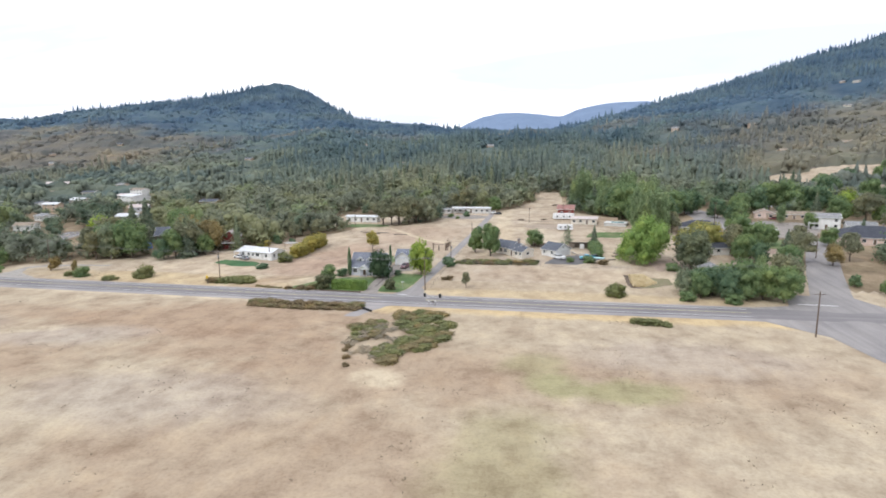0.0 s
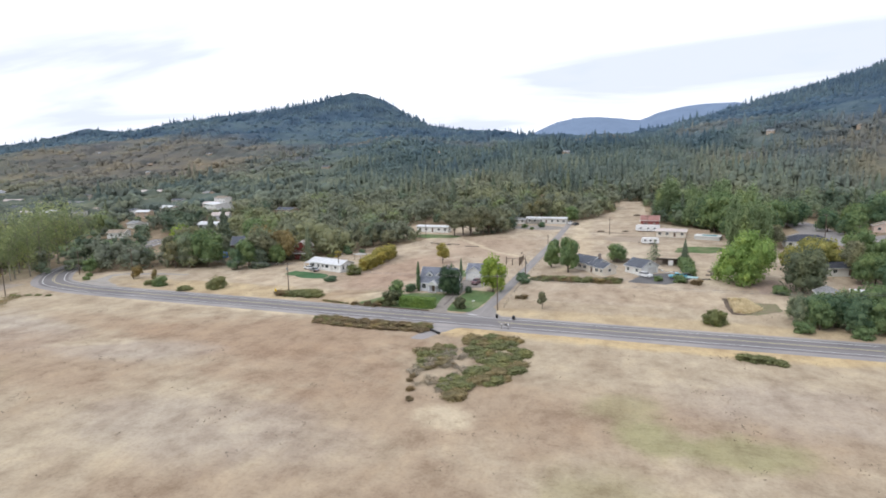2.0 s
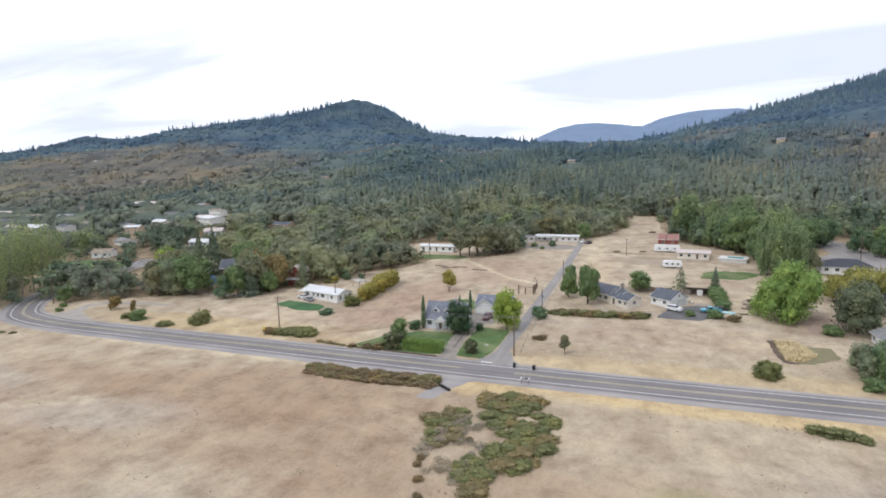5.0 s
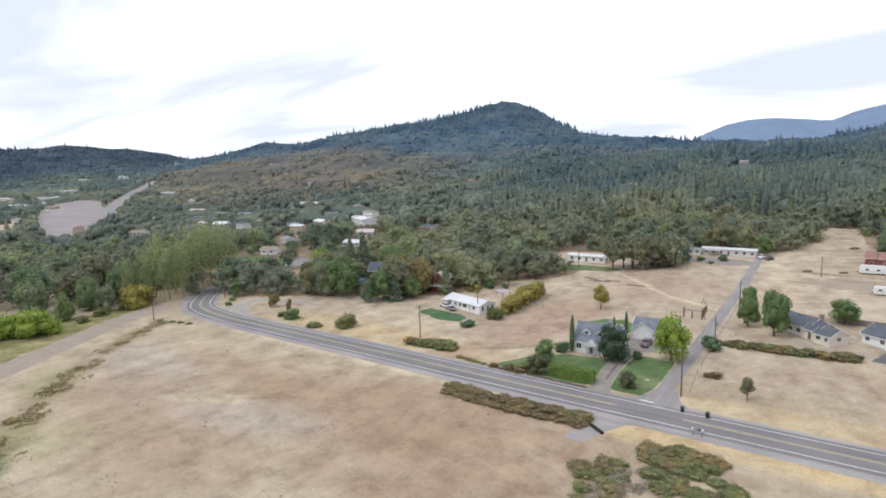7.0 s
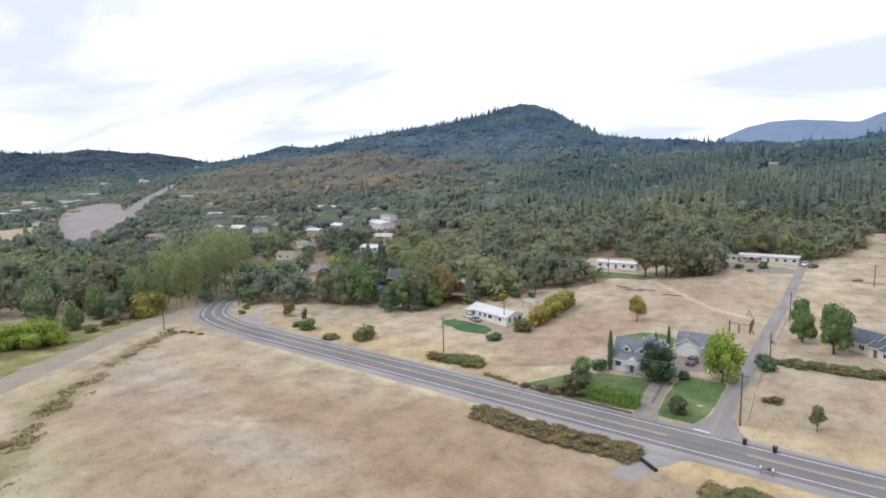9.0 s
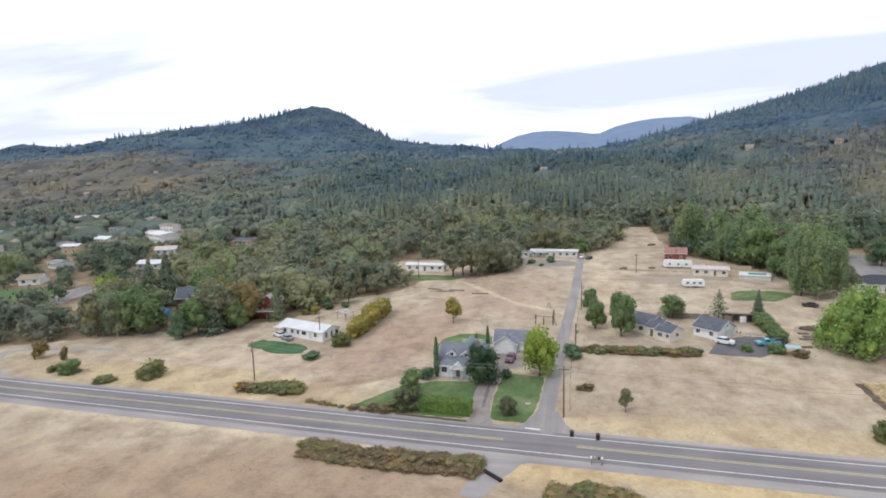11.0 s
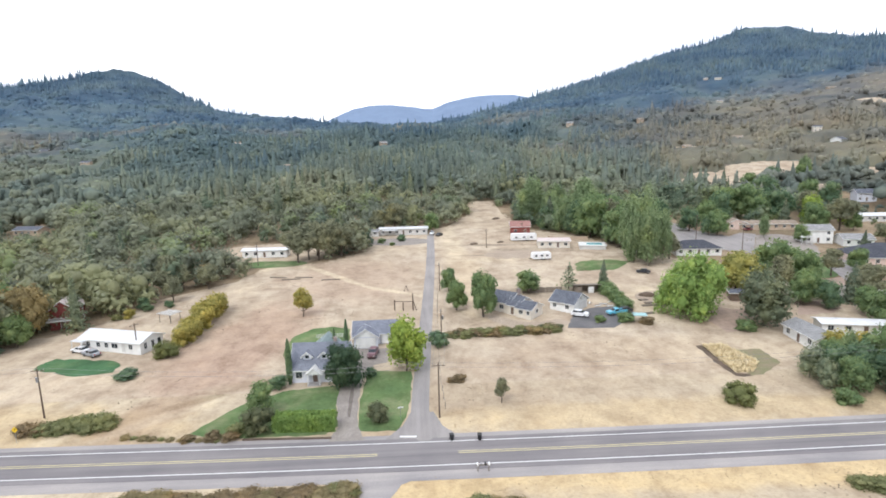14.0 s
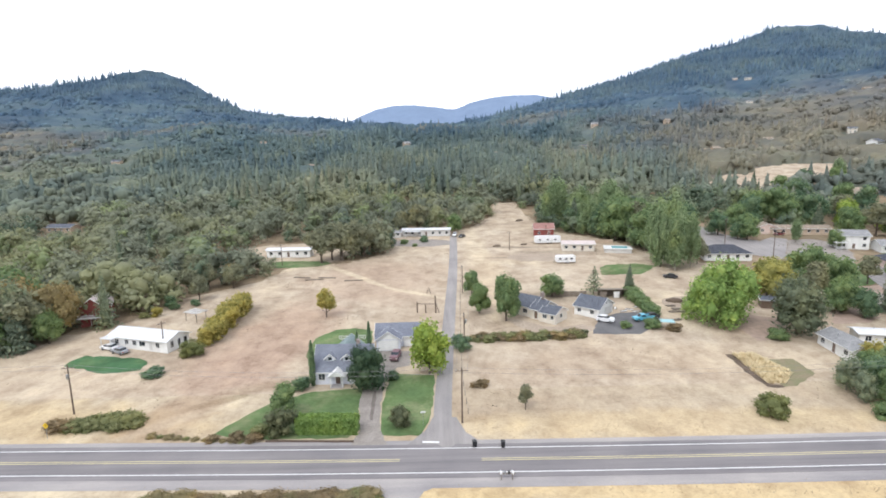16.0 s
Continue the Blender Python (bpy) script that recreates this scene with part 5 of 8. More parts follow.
# tall trees along the creek at the bend
for i, (x, y, h) in enumerate([(-186, -4, 17), (-187, 4, 20), (-192, -8, 18), (-190, 6, 22), (-193, 13, 24), (-197, 19, 25), (-193, -14, 17), (-197, -3, 21), (-203, 2, 23), (-209, 8, 24), (-201, 26, 26), (-195, 26, 24), (-204, 34, 26), (-188, -1, 20), (-199, 8, 24), (-206, 18, 25), (-210, 28, 26), (-196, 34, 23)]):
    plant("poplar", x, y, h, group="cottonwoods along the creek")
for key, x, y, h in [("lbush", -174.5, -51, 9), ("lbush", -181, -57, 8), ("ybush", -186, -16, 9), ("ybush", -189, -10, 8), ("grey", -189, -24, 10), ("maple", -197, -26, 13), ("airy", -198, -16, 14), ("maple", -206, -10, 16), ("oak_a", -208, -24, 15),
                     ("maple", -188, -38, 10), ("grey", -198, -42, 13), ("maple", -208, -40, 15), ("grey", -184, -62, 8), ("green", -192, -64, 11), ("oak_a", -220, -14, 17), ("maple", -222, 6, 17), ("dark", -224, -34, 16), ("grey", -216, 12, 17),
                     ("shrub", -180, -36, 2.5), ("shrub", -184, -28, 3), ("shrub_dark", -182, -44, 3), ("oak_a", -206, -58, 14), ("green", -200, -76, 12), ("grey", -218, -66, 15), ("green", -232, -50, 17), ("shrub", -183, -74, 4), ("green", -188, -88, 10), ("dark", -202, -92, 13),
                     ("shrub", -172, -64, 2.2), ("shrub", -168, -70, 2), ("shrub_dark", -176, -72, 3), ("shrub", -186, -19, 2.4), ("shrub", -178, -66, 2.6), ("shrub", -164, -80, 1.8), ("shrub_dark", -170, -84, 3)]:
    plant(key, x, y, h)
for x, y in [(-156, -21.5), (-153, -20.4), (-158, -22), (-150, -19.5), (-146, -18.8), (-143, -40), (-131, -58), (-120, -69), (-108, -80), (-98, -86), (-90, -91), (-86, -93), (-82, -94)]:
    plant("dry_olive" if -85 < y < -25 else "shrub", x, y, random.uniform(0.4, 0.8), wide=1.8, group="weeds between track and field")

# ---- trees of the eastern homes ----
for key, x, y, h in [("green", 82, 132, 18), ("green", 76, 152, 21), ("dark", 92, 126, 15), ("green", 88, 142, 17),
                     ("airy", 53, 187, 19), ("airy", 58, 190, 25), ("conifer", 63, 176, 17), ("maple", 68, 167, 18), ("dark", 73, 160, 17), ("maple", 68, 186, 22), ("maple", 79, 180, 24), ("green", 92, 170, 17), ("green", 104, 164, 15), ("conifer", 62, 194, 19), ("dark", 62, 176, 12), ("airy", 84, 188, 24), ("maple", 82, 166, 21), ("oak_b", 88, 160, 16), ("dark", 98, 152, 14), ("oak_a", 92, 140, 15),
                      ("shrub_dark", 77, 35, 3), ("green", 114, 42, 8), ("conifer", 118, 52, 12), ("green", 107, 54, 10),
                     ("ybush", 88, 18.5, 6), ("green", 80, 11, 7), ("maple", 85, 13, 8), ("ybush", 91, 15, 6.5), ("grey", 74, 9, 7), ("dark", 77.5, 7.5, 7.5), ("grey", 73.5, 4, 6), ("green", 77, 1.5, 7.5), ("dark", 81, 5, 8.5), ("dark", 84, 1, 9), ("green", 88.5, 0.5, 9), ("green", 93, 2, 10), ("green", 97, -1, 9), ("green", 89, 9, 10.5), ("maple", 95, 10, 11), ("green", 101, 6, 9), ("shrub_dark", 73, -2, 3), ("shrub_dark", 84, -3.5, 3),
                     ("oak_a", 104, 16, 10), ("dark", 108, 24, 9), ("green", 112, 34, 10), ("rust", 131, 48, 8), ("dark", 124, 20, 4), ("green", 128, 12, 4.5), ("dark", 134, 18, 5), ("green", 140, 26, 5.5), ("oak_b", 140, 56, 10),
                     ("oak_a", 122, 52, 11), ("green", 118, 92, 8), ("green", 133, 148, 12), ("dark", 126, 160, 12), ("green", 140, 172, 13), ("green", 158, 128, 8), ("oak_a", 186, 118, 9), ("green", 146, 84, 8), ("green", 124, 84, 9), ("oak_b", 132, 78, 9), ("airy", 150, 141, 10), ("dark", 112, 172, 14), ("dark", 118, 178, 14), ("conifer", 176, 165, 14), ("green", 180, 150, 14), ("oak_a", 192, 150, 15),
                     ("dark", 152, 182, 16), ("conifer", 147, 192, 18), ("green", 170, 176, 14), ("oak_b", 196, 176, 15), ("conifer", 172, 112, 8), ("dark", 108, 48, 8), ("oak_b", 92, 108, 10), ("lime", 193, 170, 15), ("lime", 204, 163, 10), ("dark", 182, 178, 17), ("green", 170, 187, 19), ("green", 163, 192, 17), ("dark", 176, 184, 16), ("green", 198, 149, 9), ("dark", 210, 236, 16), ("dark", 218, 244, 16), ("green", 232, 226, 15), ("dark", 238, 216, 14), ("conifer", 191, 287, 16), ("conifer", 208, 275, 15), ("dark", 130, 150, 9)]:
    plant(key, x, y, h)

for key, x, y, h, w in [("maple", 77, 105, 25, 0.52), ("airy", 80, 99, 21, 0.8), ("maple", 83, 107, 28, 0.52), ("airy", 79, 114, 24, 0.8), ("airy", 86.5, 102, 20, 0.75), ("green", 226, 276, 12, 1.1), ("dark", 246, 280, 13, 1.0), ("green", 262, 272, 12, 1.1), ("maple", 272, 284, 15, 0.9),
                        ("gold", 92, 65, 13, 0.95), ("gold", 98, 70, 12, 1.0), ("gold", 88, 71, 9, 0.9), ("green", 108, 72, 15, 0.8), ("green", 113, 64, 13, 0.8), ("oak_b", 103, 60, 12, 0.8), ("dull_tree", 83.4, 38, 13.4, 1.2), ("dull_tree", 88, 47, 13, 0.75), ("green", 103, 52, 10, 0.8)]:
    plant(key, x, y, h, wide=w)

# ---- houses ----
def window(parent, face, u, z, w, h, W, D, frame_mat=None):
    """A window with frame and pane on one of a body's four faces; u runs along the face from its middle."""
    turn, off = {"s": (0, D / 2), "n": (180, D / 2), "e": (90, W / 2), "w": (270, W / 2)}[face]
    c, s = math.cos(radians(turn)), math.sin(radians(turn))

    def put(x, y, zz, sx, sy, sz, sh):
        n = len(sh.v)
        sh.box(x, y, zz, sx, sy, sz)
        sh.v[n:] = [(c * a - s * b, s * a + c * b, q) for a, b, q in sh.v[n:]]

    fr = Shape()
    t = 0.09
    for dx, dz, sx, sz in ((0, -t, w + 2 * t, t), (0, h, w + 2 * t, t), (-w / 2 - t / 2, 0, t, h), (w / 2 + t / 2, 0, t, h), (0, 0, 0.05, h)):
        put(u + dx, -off - 0.03, z + dz, sx, 0.08, sz, fr)
    ob = part("window", fr, frame_mat or TRIM, parent)
    pane = Shape()
    put(u, -off - 0.012, z, w, 0.02, h, pane)
    part("pane", pane, GLASS, ob)
    return ob


def door(parent, face, u, w, h, W, D, material, z=0.15, name="door"):
    turn, off = {"s": (0, D / 2), "n": (180, D / 2), "e": (90, W / 2), "w": (270, W / 2)}[face]
    c, s = math.cos(radians(turn)), math.sin(radians(turn))
    sh, fr, kn = Shape(), Shape(), Shape()
    if name == "garage_door":
        for k in range(4):
            sh.box(u, -off - 0.03, z + k * h / 4 + 0.02, w, 0.05, h / 4 - 0.04)
    else:
        sh.box(u, -off - 0.03, z, w, 0.05, h)
    for dx, dz, sx, sz in ((-w / 2 - 0.06, 0, 0.12, h + 0.12), (w / 2 + 0.06, 0, 0.12, h + 0.12), (0, h, w, 0.12)):
        fr.box(u + dx, -off - 0.04, z + dz, sx, 0.09, sz)
    kn.box(u + w * 0.38, -off - 0.08, z + min(1.0, h * 0.4), 0.1, 0.06, 0.06)
    for q in (sh, fr, kn):
        q.v = [(c * a - s * b, s * a + c * b, zz) for a, b, zz in q.v]
    ob = part(name, sh, material, parent)
    part("door_frame", fr, TRIM, ob)
    part("door_handle", kn, STEEL, ob)
    return ob


def gable(parent, W, D, H, rise, wall, roof, over=0.45, along="x", x=0.0, y=0.0, z=0.0, hip=False, trim=True):
    """Walls with gable ends and a roof of two slabs with eaves; the ridge runs along x or y."""
    sw = Shape()
    L, S = (W, D) if along == "x" else (D, W)
    pts = [(-L / 2, -S / 2), (L / 2, -S / 2), (L / 2, S / 2), (-L / 2, S / 2)]
    swap = (lambda p: (x + p[0], y + p[1], z + p[2])) if along == "x" else (lambda p: (x - p[1], y + p[0], z + p[2]))
    low = [swap((a, b, -0.4)) for a, b in pts]
    top = [swap((a, b, H)) for a, b in pts]
    if hip:
        sw.poly(low + top, [(0, 1, 5, 4), (1, 2, 6, 5), (2, 3, 7, 6), (3, 0, 4, 7), (4, 5, 6, 7)])
    else:
        peak = [swap((-L / 2, 0, H + rise)), swap((L / 2, 0, H + rise))]
        sw.poly(low + top + peak, [(0, 1, 5, 4), (2, 3, 7, 6), (1, 2, 6, 9, 5), (3, 0, 4, 8, 7)])
    part("wall", sw, wall, parent)
    sr = Shape()
    t = 0.16
    k = rise / (S / 2)
    ez, ey, ex = H - over * k, S / 2 + over, L / 2 + over
    if hip:
        ridge = max(0.2, L / 2 - S / 2)
        v = [(-ex, -ey, ez), (ex, -ey, ez), (ex, ey, ez), (-ex, ey, ez), (-ridge, 0, H + rise), (ridge, 0, H + rise)]
        v = [swap((a, b, c + 0.02)) for a, b, c in v] + [swap((a, b, c + t)) for a, b, c in v]
        sr.poly(v, [(6, 7, 11, 10), (7, 8, 11), (8, 9, 10, 11), (9, 6, 10), (0, 3, 2, 1), (0, 1, 7, 6), (1, 2, 8, 7), (2, 3, 9, 8), (3, 0, 6, 9)])
    else:
        v = [(-ex, -ey, ez), (ex, -ey, ez), (ex, 0, H + rise), (-ex, 0, H + rise), (ex, ey, ez), (-ex, ey, ez)]
        v = [swap((a, b, c + 0.02)) for a, b, c in v] + [swap((a, b, c + t)) for a, b, c in v]
        sr.poly(v, [(6, 7, 8, 9), (9, 8, 10, 11), (1, 0, 3, 2), (2, 3, 5, 4), (0, 1, 7, 6), (5, 11, 10, 4), (1, 2, 8, 7), (2, 4, 10, 8), (0, 6, 9, 3), (3, 9, 11, 5)])
    ob = part("roof", sr, roof, parent)
    if trim:
        for sy in (-1, 1):
            st, n = Shape(), 0
            st.box(0, sy * (ey + 0.03), ez - 0.06, 2 * ex, 0.06, 0.2)
            st.v[n:] = [swap((a, b, c)) for a, b, c in st.v[n:]]
            part("fascia", st, TRIM, ob)
        if not hip:
            for sx in (-1, 1):
                for sy in (-1, 1):
                    a, b = Vector((sx * (ex + 0.03), sy * ey, ez + 0.08)), Vector((sx * (ex + 0.03), 0, H + rise + 0.08))
                    st, n = Shape(), 0
                    w = 0.03
                    st.poly([(a.x - w, a.y, a.z - 0.14), (a.x + w, a.y, a.z - 0.14), (b.x + w, b.y, b.z - 0.14), (b.x - w, b.y, b.z - 0.14),
                             (a.x - w, a.y, a.z + 0.1), (a.x + w, a.y, a.z + 0.1), (b.x + w, b.y, b.z + 0.1), (b.x - w, b.y, b.z + 0.1)],
                            [(0, 1, 2, 3), (4, 7, 6, 5), (0, 4, 5, 1), (2, 6, 7, 3), (1, 5, 6, 2), (0, 3, 7, 4)])
                    st.v[n:] = [swap(p) for p in st.v[n:]]
                    part("bargeboard", st, TRIM, ob)
    return ob


def chimney(parent, x, y, z0, z1, w=0.7):
    ob = part("chimney", Shape().box(x, y, z0, w, w, z1 - z0).box(x, y, z1, w + 0.14, w + 0.14, 0.12), BRICK, parent)
    part("chimney_pot", Shape().tube((x, y, z1 + 0.12), (x, y, z1 + 0.45), 0.14, 0.12, 8), STEEL, ob)


def vent(parent, x, y, z):
    part("roof_vent", Shape().tube((x, y, z - 0.4), (x, y, z + 0.45), 0.08, 0.08, 8).tube((x, y, z + 0.45), (x, y, z + 0.55), 0.16, 0.1, 8), STEEL, parent)


def home(name, x, y, turn, W, D, H, rise, wall, roof, label, along="x", hip=False, windows="s", doors="s", category="house", stack=False, z=None, group=""):
    """A plain dwelling: walls, roof, windows spaced along the named faces, one door."""
    ob = thing(name, pose(x, y, at(x, y) if z is None else z, 0, 0, turn), label, category, group)
    gable(ob, W, D, H, rise, wall, roof, 0.45, along, hip=hip)
    for face in windows:
        length = W if face in "sn" else D
        n = max(1, int(length / 3.2))
        for i in range(n):
            u = (i + 0.5) / n * length - length / 2
            if face in doors and i == n // 2:
                door(ob, face, u, 0.95, 2.05, W, D, WALL_BROWN)
                continue
            window(ob, face, u, 1.0, 1.2, 1.15, W, D)
            if H > 4.5:
                window(ob, face, u, 3.7, 1.1, 1.15, W, D)
    if stack:
        chimney(ob, W * 0.2, D * 0.12, H, H + rise + 0.7)
    else:
        vent(ob, -W * 0.22, D * 0.14, H + rise * 0.75)
    return ob


# blue cottage with dormers
cot = thing("cottage", pose(-23.6, 20.4, at(-23.6, 17), 0, 0, -1.5), "pale blue cottage with grey shingle roof and white dormer gables", "house")
gable(cot, 11.4, 7.6, 3.0, 4.1, WALL_BLUE, ROOF_BLUE, 0.4)
for u in (-2.7, 0.75):  # dormers: cheeks, front window, chevron gables
    dm = part("dormer", Shape().prism([(-0.85, 0), (0.85, 0), (0.85, 0.75), (0, 1.45), (-0.85, 0.75)], -2.6, 0.2), WALL_BLUE, cot)
    dm.location = (u, 0, 4.55)
    for sgn in (-1, 1):
        part("dormer_roof", Shape().poly([(0, -2.95, 1.62), (sgn * 1.25, -2.95, 0.56), (sgn * 1.25, 0.2, 0.56), (0, 0.2, 1.62), (0, -2.95, 1.5), (sgn * 1.25, -2.95, 0.44), (sgn * 1.25, 0.2, 0.44), (0, 0.2, 1.5)],
                                       [(0, 1, 2, 3), (4, 7, 6, 5), (0, 4, 5, 1), (1, 5, 6, 2), (2, 6, 7, 3), (3, 7, 4, 0)]), ROOF_BLUE, dm)
        part("barge_board", Shape().poly([(0, -3.0, 1.66), (sgn * 1.3, -3.0, 0.54), (sgn * 1.3, -3.0, 0.26), (0, -3.0, 1.36), (0, -2.92, 1.66), (sgn * 1.3, -2.92, 0.54), (sgn * 1.3, -2.92, 0.26), (0, -2.92, 1.36)],
                                       [(0, 1, 2, 3), (4, 7, 6, 5), (0, 4, 5, 1), (1, 5, 6, 2), (2, 6, 7, 3), (3, 7, 4, 0)]), TRIM, dm)
    part("pane", Shape().box(0, -2.62, 0.18, 0.7, 0.04, 0.62), GLASS, dm)
porch = part("porch", Shape().box(-1.0, -4.7, -0.3, 2.6, 1.9, 0.4), CONCRETE, cot)
part("porch_gable", Shape().prism([(-2.5, 2.35), (0.5, 2.35), (-1.0, 3.55)], -5.6, -3.5), WALL_WHITE, porch)
for sgn in (-1, 1):
    part("porch_roof", Shape().poly([(-1.0, -5.85, 3.74), (-1.0 + sgn * 1.8, -5.85, 2.3), (-1.0 + sgn * 1.8, -3.4, 2.3), (-1.0, -3.4, 3.74), (-1.0, -5.85, 3.58), (-1.0 + sgn * 1.8, -5.85, 2.14), (-1.0 + sgn * 1.8, -3.4, 2.14), (-1.0, -3.4, 3.58)],
                                   [(0, 1, 2, 3), (4, 7, 6, 5), (0, 4, 5, 1), (1, 5, 6, 2), (2, 6, 7, 3), (3, 7, 4, 0)]), TRIM, porch)
    part("porch_post", Shape().box(-1.0 + sgn * 1.2, -5.45, 0.1, 0.15, 0.15, 2.3), TRIM, porch)
door(cot, "s", -1.0, 0.95, 2.1, 11.4, 7.6, WALL_BROWN)
for u in (-4.3, 1.6, 4.2):
    window(cot, "s", u, 1.0, 1.25, 1.3, 11.4, 7.6)
for u in (-1.8, 1.8):
    window(cot, "w", u, 1.0, 1.1, 1.3, 11.4, 7.6)
    window(cot, "e", u, 1.0, 1.1, 1.3, 11.4, 7.6)
window(cot, "w", 0, 4.0, 1.1, 1.2, 11.4, 7.6)
gable(cot, 7.0, 6.4, 3.0, 2.9, WALL_BLUE, ROOF_TEAL, 0.35, "y", -0.6, 6.9, 0.0)
chimney(cot, 2.6, 1.0, 5.0, 7.7)

# garage with a gable to the drive
gar = thing("garage", pose(-13.6, 39.6, at(-14, 36.5), 0, 0, 1), "pale blue detached garage with a white front gable and grey roof", "garage")
gable(gar, 10.8, 7.0, 2.7, 2.0, WALL_BLUE, ROOF_BLUE, 0.45, "x")
gable(gar, 5.6, 3.0, 2.7, 1.9, WALL_BLUE, ROOF_BLUE, 0.4, "y", -2.4, -4.6)
part("gable_board", Shape().prism([(-4.9, 2.72), (0.1, 2.72), (-2.4, 4.4)], -6.13, -6.105), WALL_WHITE, gar)
door(gar, "s", -2.4, 4.4, 2.3, 10.8, 12.2, WALL_WHITE, 0.05, "garage_door")
door(gar, "s", 2.6, 2.8, 2.2, 10.8, 7.0, WALL_WHITE, 0.05, "garage_door")
window(gar, "w", 0, 1.1, 1.0, 1.0, 10.8, 7.0)
vent(gar, 3.4, -1.2, 4.2)

# picket fence behind the cottage
fence = thing("picket_fence", pose(-28.6, 41.0, at(-26, 41), 0, 0, 2), "white picket fence round the back lawn", "fence")
for i in range(16):
    part("picket", Shape().poly([(i * 0.42 - 0.05, -0.02, 0), (i * 0.42 + 0.05, -0.02, 0), (i * 0.42 + 0.05, -0.02, 1.1), (i * 0.42, -0.02, 1.25), (i * 0.42 - 0.05, -0.02, 1.1),
                                 (i * 0.42 - 0.05, 0.02, 0), (i * 0.42 + 0.05, 0.02, 0), (i * 0.42 + 0.05, 0.02, 1.1), (i * 0.42, 0.02, 1.25), (i * 0.42 - 0.05, 0.02, 1.1)],
                                [(0, 1, 2, 3, 4), (9, 8, 7, 6, 5), (0, 5, 6, 1), (1, 6, 7, 2), (2, 7, 8, 3), (3, 8, 9, 4), (4, 9, 5, 0)]), TRIM, fence)
for z in (0.35, 0.85):
    part("rail", Shape().box(3.15, 0.05, z, 6.6, 0.05, 0.1), TRIM, fence)

# white bungalow
bun = home("bungalow", -75.4, 41.0, -18, 17.6, 7.0, 2.7, 1.25, WALL_WHITE, ROOF_WHITE, "long white bungalow with a pale metal roof", windows="", doors="")
for u in (-6.4, -3.4, -1.0, 1.4, 6.0):
    window(bun, "s", u, 1.0, 1.0 if u != 1.4 else 1.7, 1.1, 17.6, 7.0)
door(bun, "s", 4.0, 0.95, 2.05, 17.6, 7.0, WALL_GREY)
for u in (-2.0, 0.2):
    window(bun, "e", u, 0.8, 0.8, 1.5, 17.6, 7.0)
door(bun, "e", 2.2, 1.0, 2.05, 17.6, 7.0, GLASS)
part("porch_deck", Shape().box(-8.0, -4.4, -0.2, 3.4, 1.8, 0.35), GREY_WOOD, bun)
part("porch_roof", Shape().box(-8.0, -4.4, 2.45, 3.5, 2.0, 0.12), ROOF_WHITE, bun)
for u in (-9.5, -6.5):
    part("porch_post", Shape().box(u, -5.2, 0.1, 0.12, 0.12, 2.4), TRIM, bun)

# slate-roofed house and its garage
slate = thing("ranch_house", pose(21.8, 59.0, at(22, 56), 0, 0, -42), "cream ranch house with stepped slate-grey gable roofs", "house")
gable(slate, 9.4, 8.0, 2.8, 2.1, WALL_CREAM, ROOF_SLATE, 0.4, "x", -1.6, 0.0)
gable(slate, 3.6, 7.2, 2.6, 1.8, WALL_CREAM, ROOF_SLATE, 0.35, "x", 4.6, -0.9)
gable(slate, 4.6, 6.2, 2.4, 1.4, WALL_CREAM, ROOF_SLATE, 0.35, "x", 8.4, -2.0)
for u in (-4.6, -1.8, 0.8):
    window(slate, "s", u, 1.0, 1.3, 1.1, 9.4, 8.0)
window(slate, "s", 7.6, 0.95, 1.2, 1.0, 20, 10.2)
door(slate, "s", 4.6, 0.95, 2.0, 20, 9.0, WALL_BROWN)
window(slate, "s", 9.8, 0.95, 0.8, 1.0, 20, 10.2)
window(slate, "e", -2.0, 1.0, 1.2, 1.0, 21.4, 6.2)
window(slate, "w", 0, 1.0, 1.3, 1.1, 12.6, 8.0)
chimney(slate, 3.4, 0.6, 3.5, 5.9, 0.8)
vent(slate, -3.2, -0.8, 4.5)
sg = thing("garage", pose(39.0, 57.0, at(39, 55), 0, 0, -43), "white garage with a slate-grey gable roof", "garage")
gable(sg, 7.2, 8.2, 2.6, 2.2, WALL_WHITE, ROOF_SLATE, 0.45, "x")
door(sg, "e", 1.2, 4.2, 2.2, 7.2, 8.2, WALL_GREY, 0.05, "garage_door")
window(sg, "e", 0, 3.2, 0.7, 0.6, 7.2, 8.2)
for u in (-2.2, 1.6):
    window(sg, "s", u, 1.0, 1.0, 1.0, 7.2, 8.2)
shed = thing("shed", pose(48.6, 71.0, at(48.6, 71), 0, 0, -3), "weathered grey wooden shed with open bays", "shed")
part("back_wall", Shape().box(0, 1.2, -0.2, 8.0, 0.12, 2.4), GREY_WOOD, shed)
part("roof", Shape().poly([(-4.3, -1.6, 2.5), (4.3, -1.6, 2.5), (4.3, 1.6, 2.1), (-4.3, 1.6, 2.1), (-4.3, -1.6, 2.62), (4.3, -1.6, 2.62), (4.3, 1.6, 2.22), (-4.3, 1.6, 2.22)], [(3, 2, 1, 0), (4, 5, 6, 7), (0, 1, 5, 4), (1, 2, 6, 5), (2, 3, 7, 6), (3, 0, 4, 7)]), GREY_WOOD, shed)
for i in range(5):
    part("post", Shape().box(-3.9 + i * 1.95, -1.3, -0.2, 0.14, 0.14, 2.65), GREY_WOOD, shed)
for i in (0, 2):
    part("side_panel", Shape().box(-2.9 + i * 1.95, -1.25, 0, 1.7, 0.06, 1.9), TRIM if i else GREY_WOOD, shed)

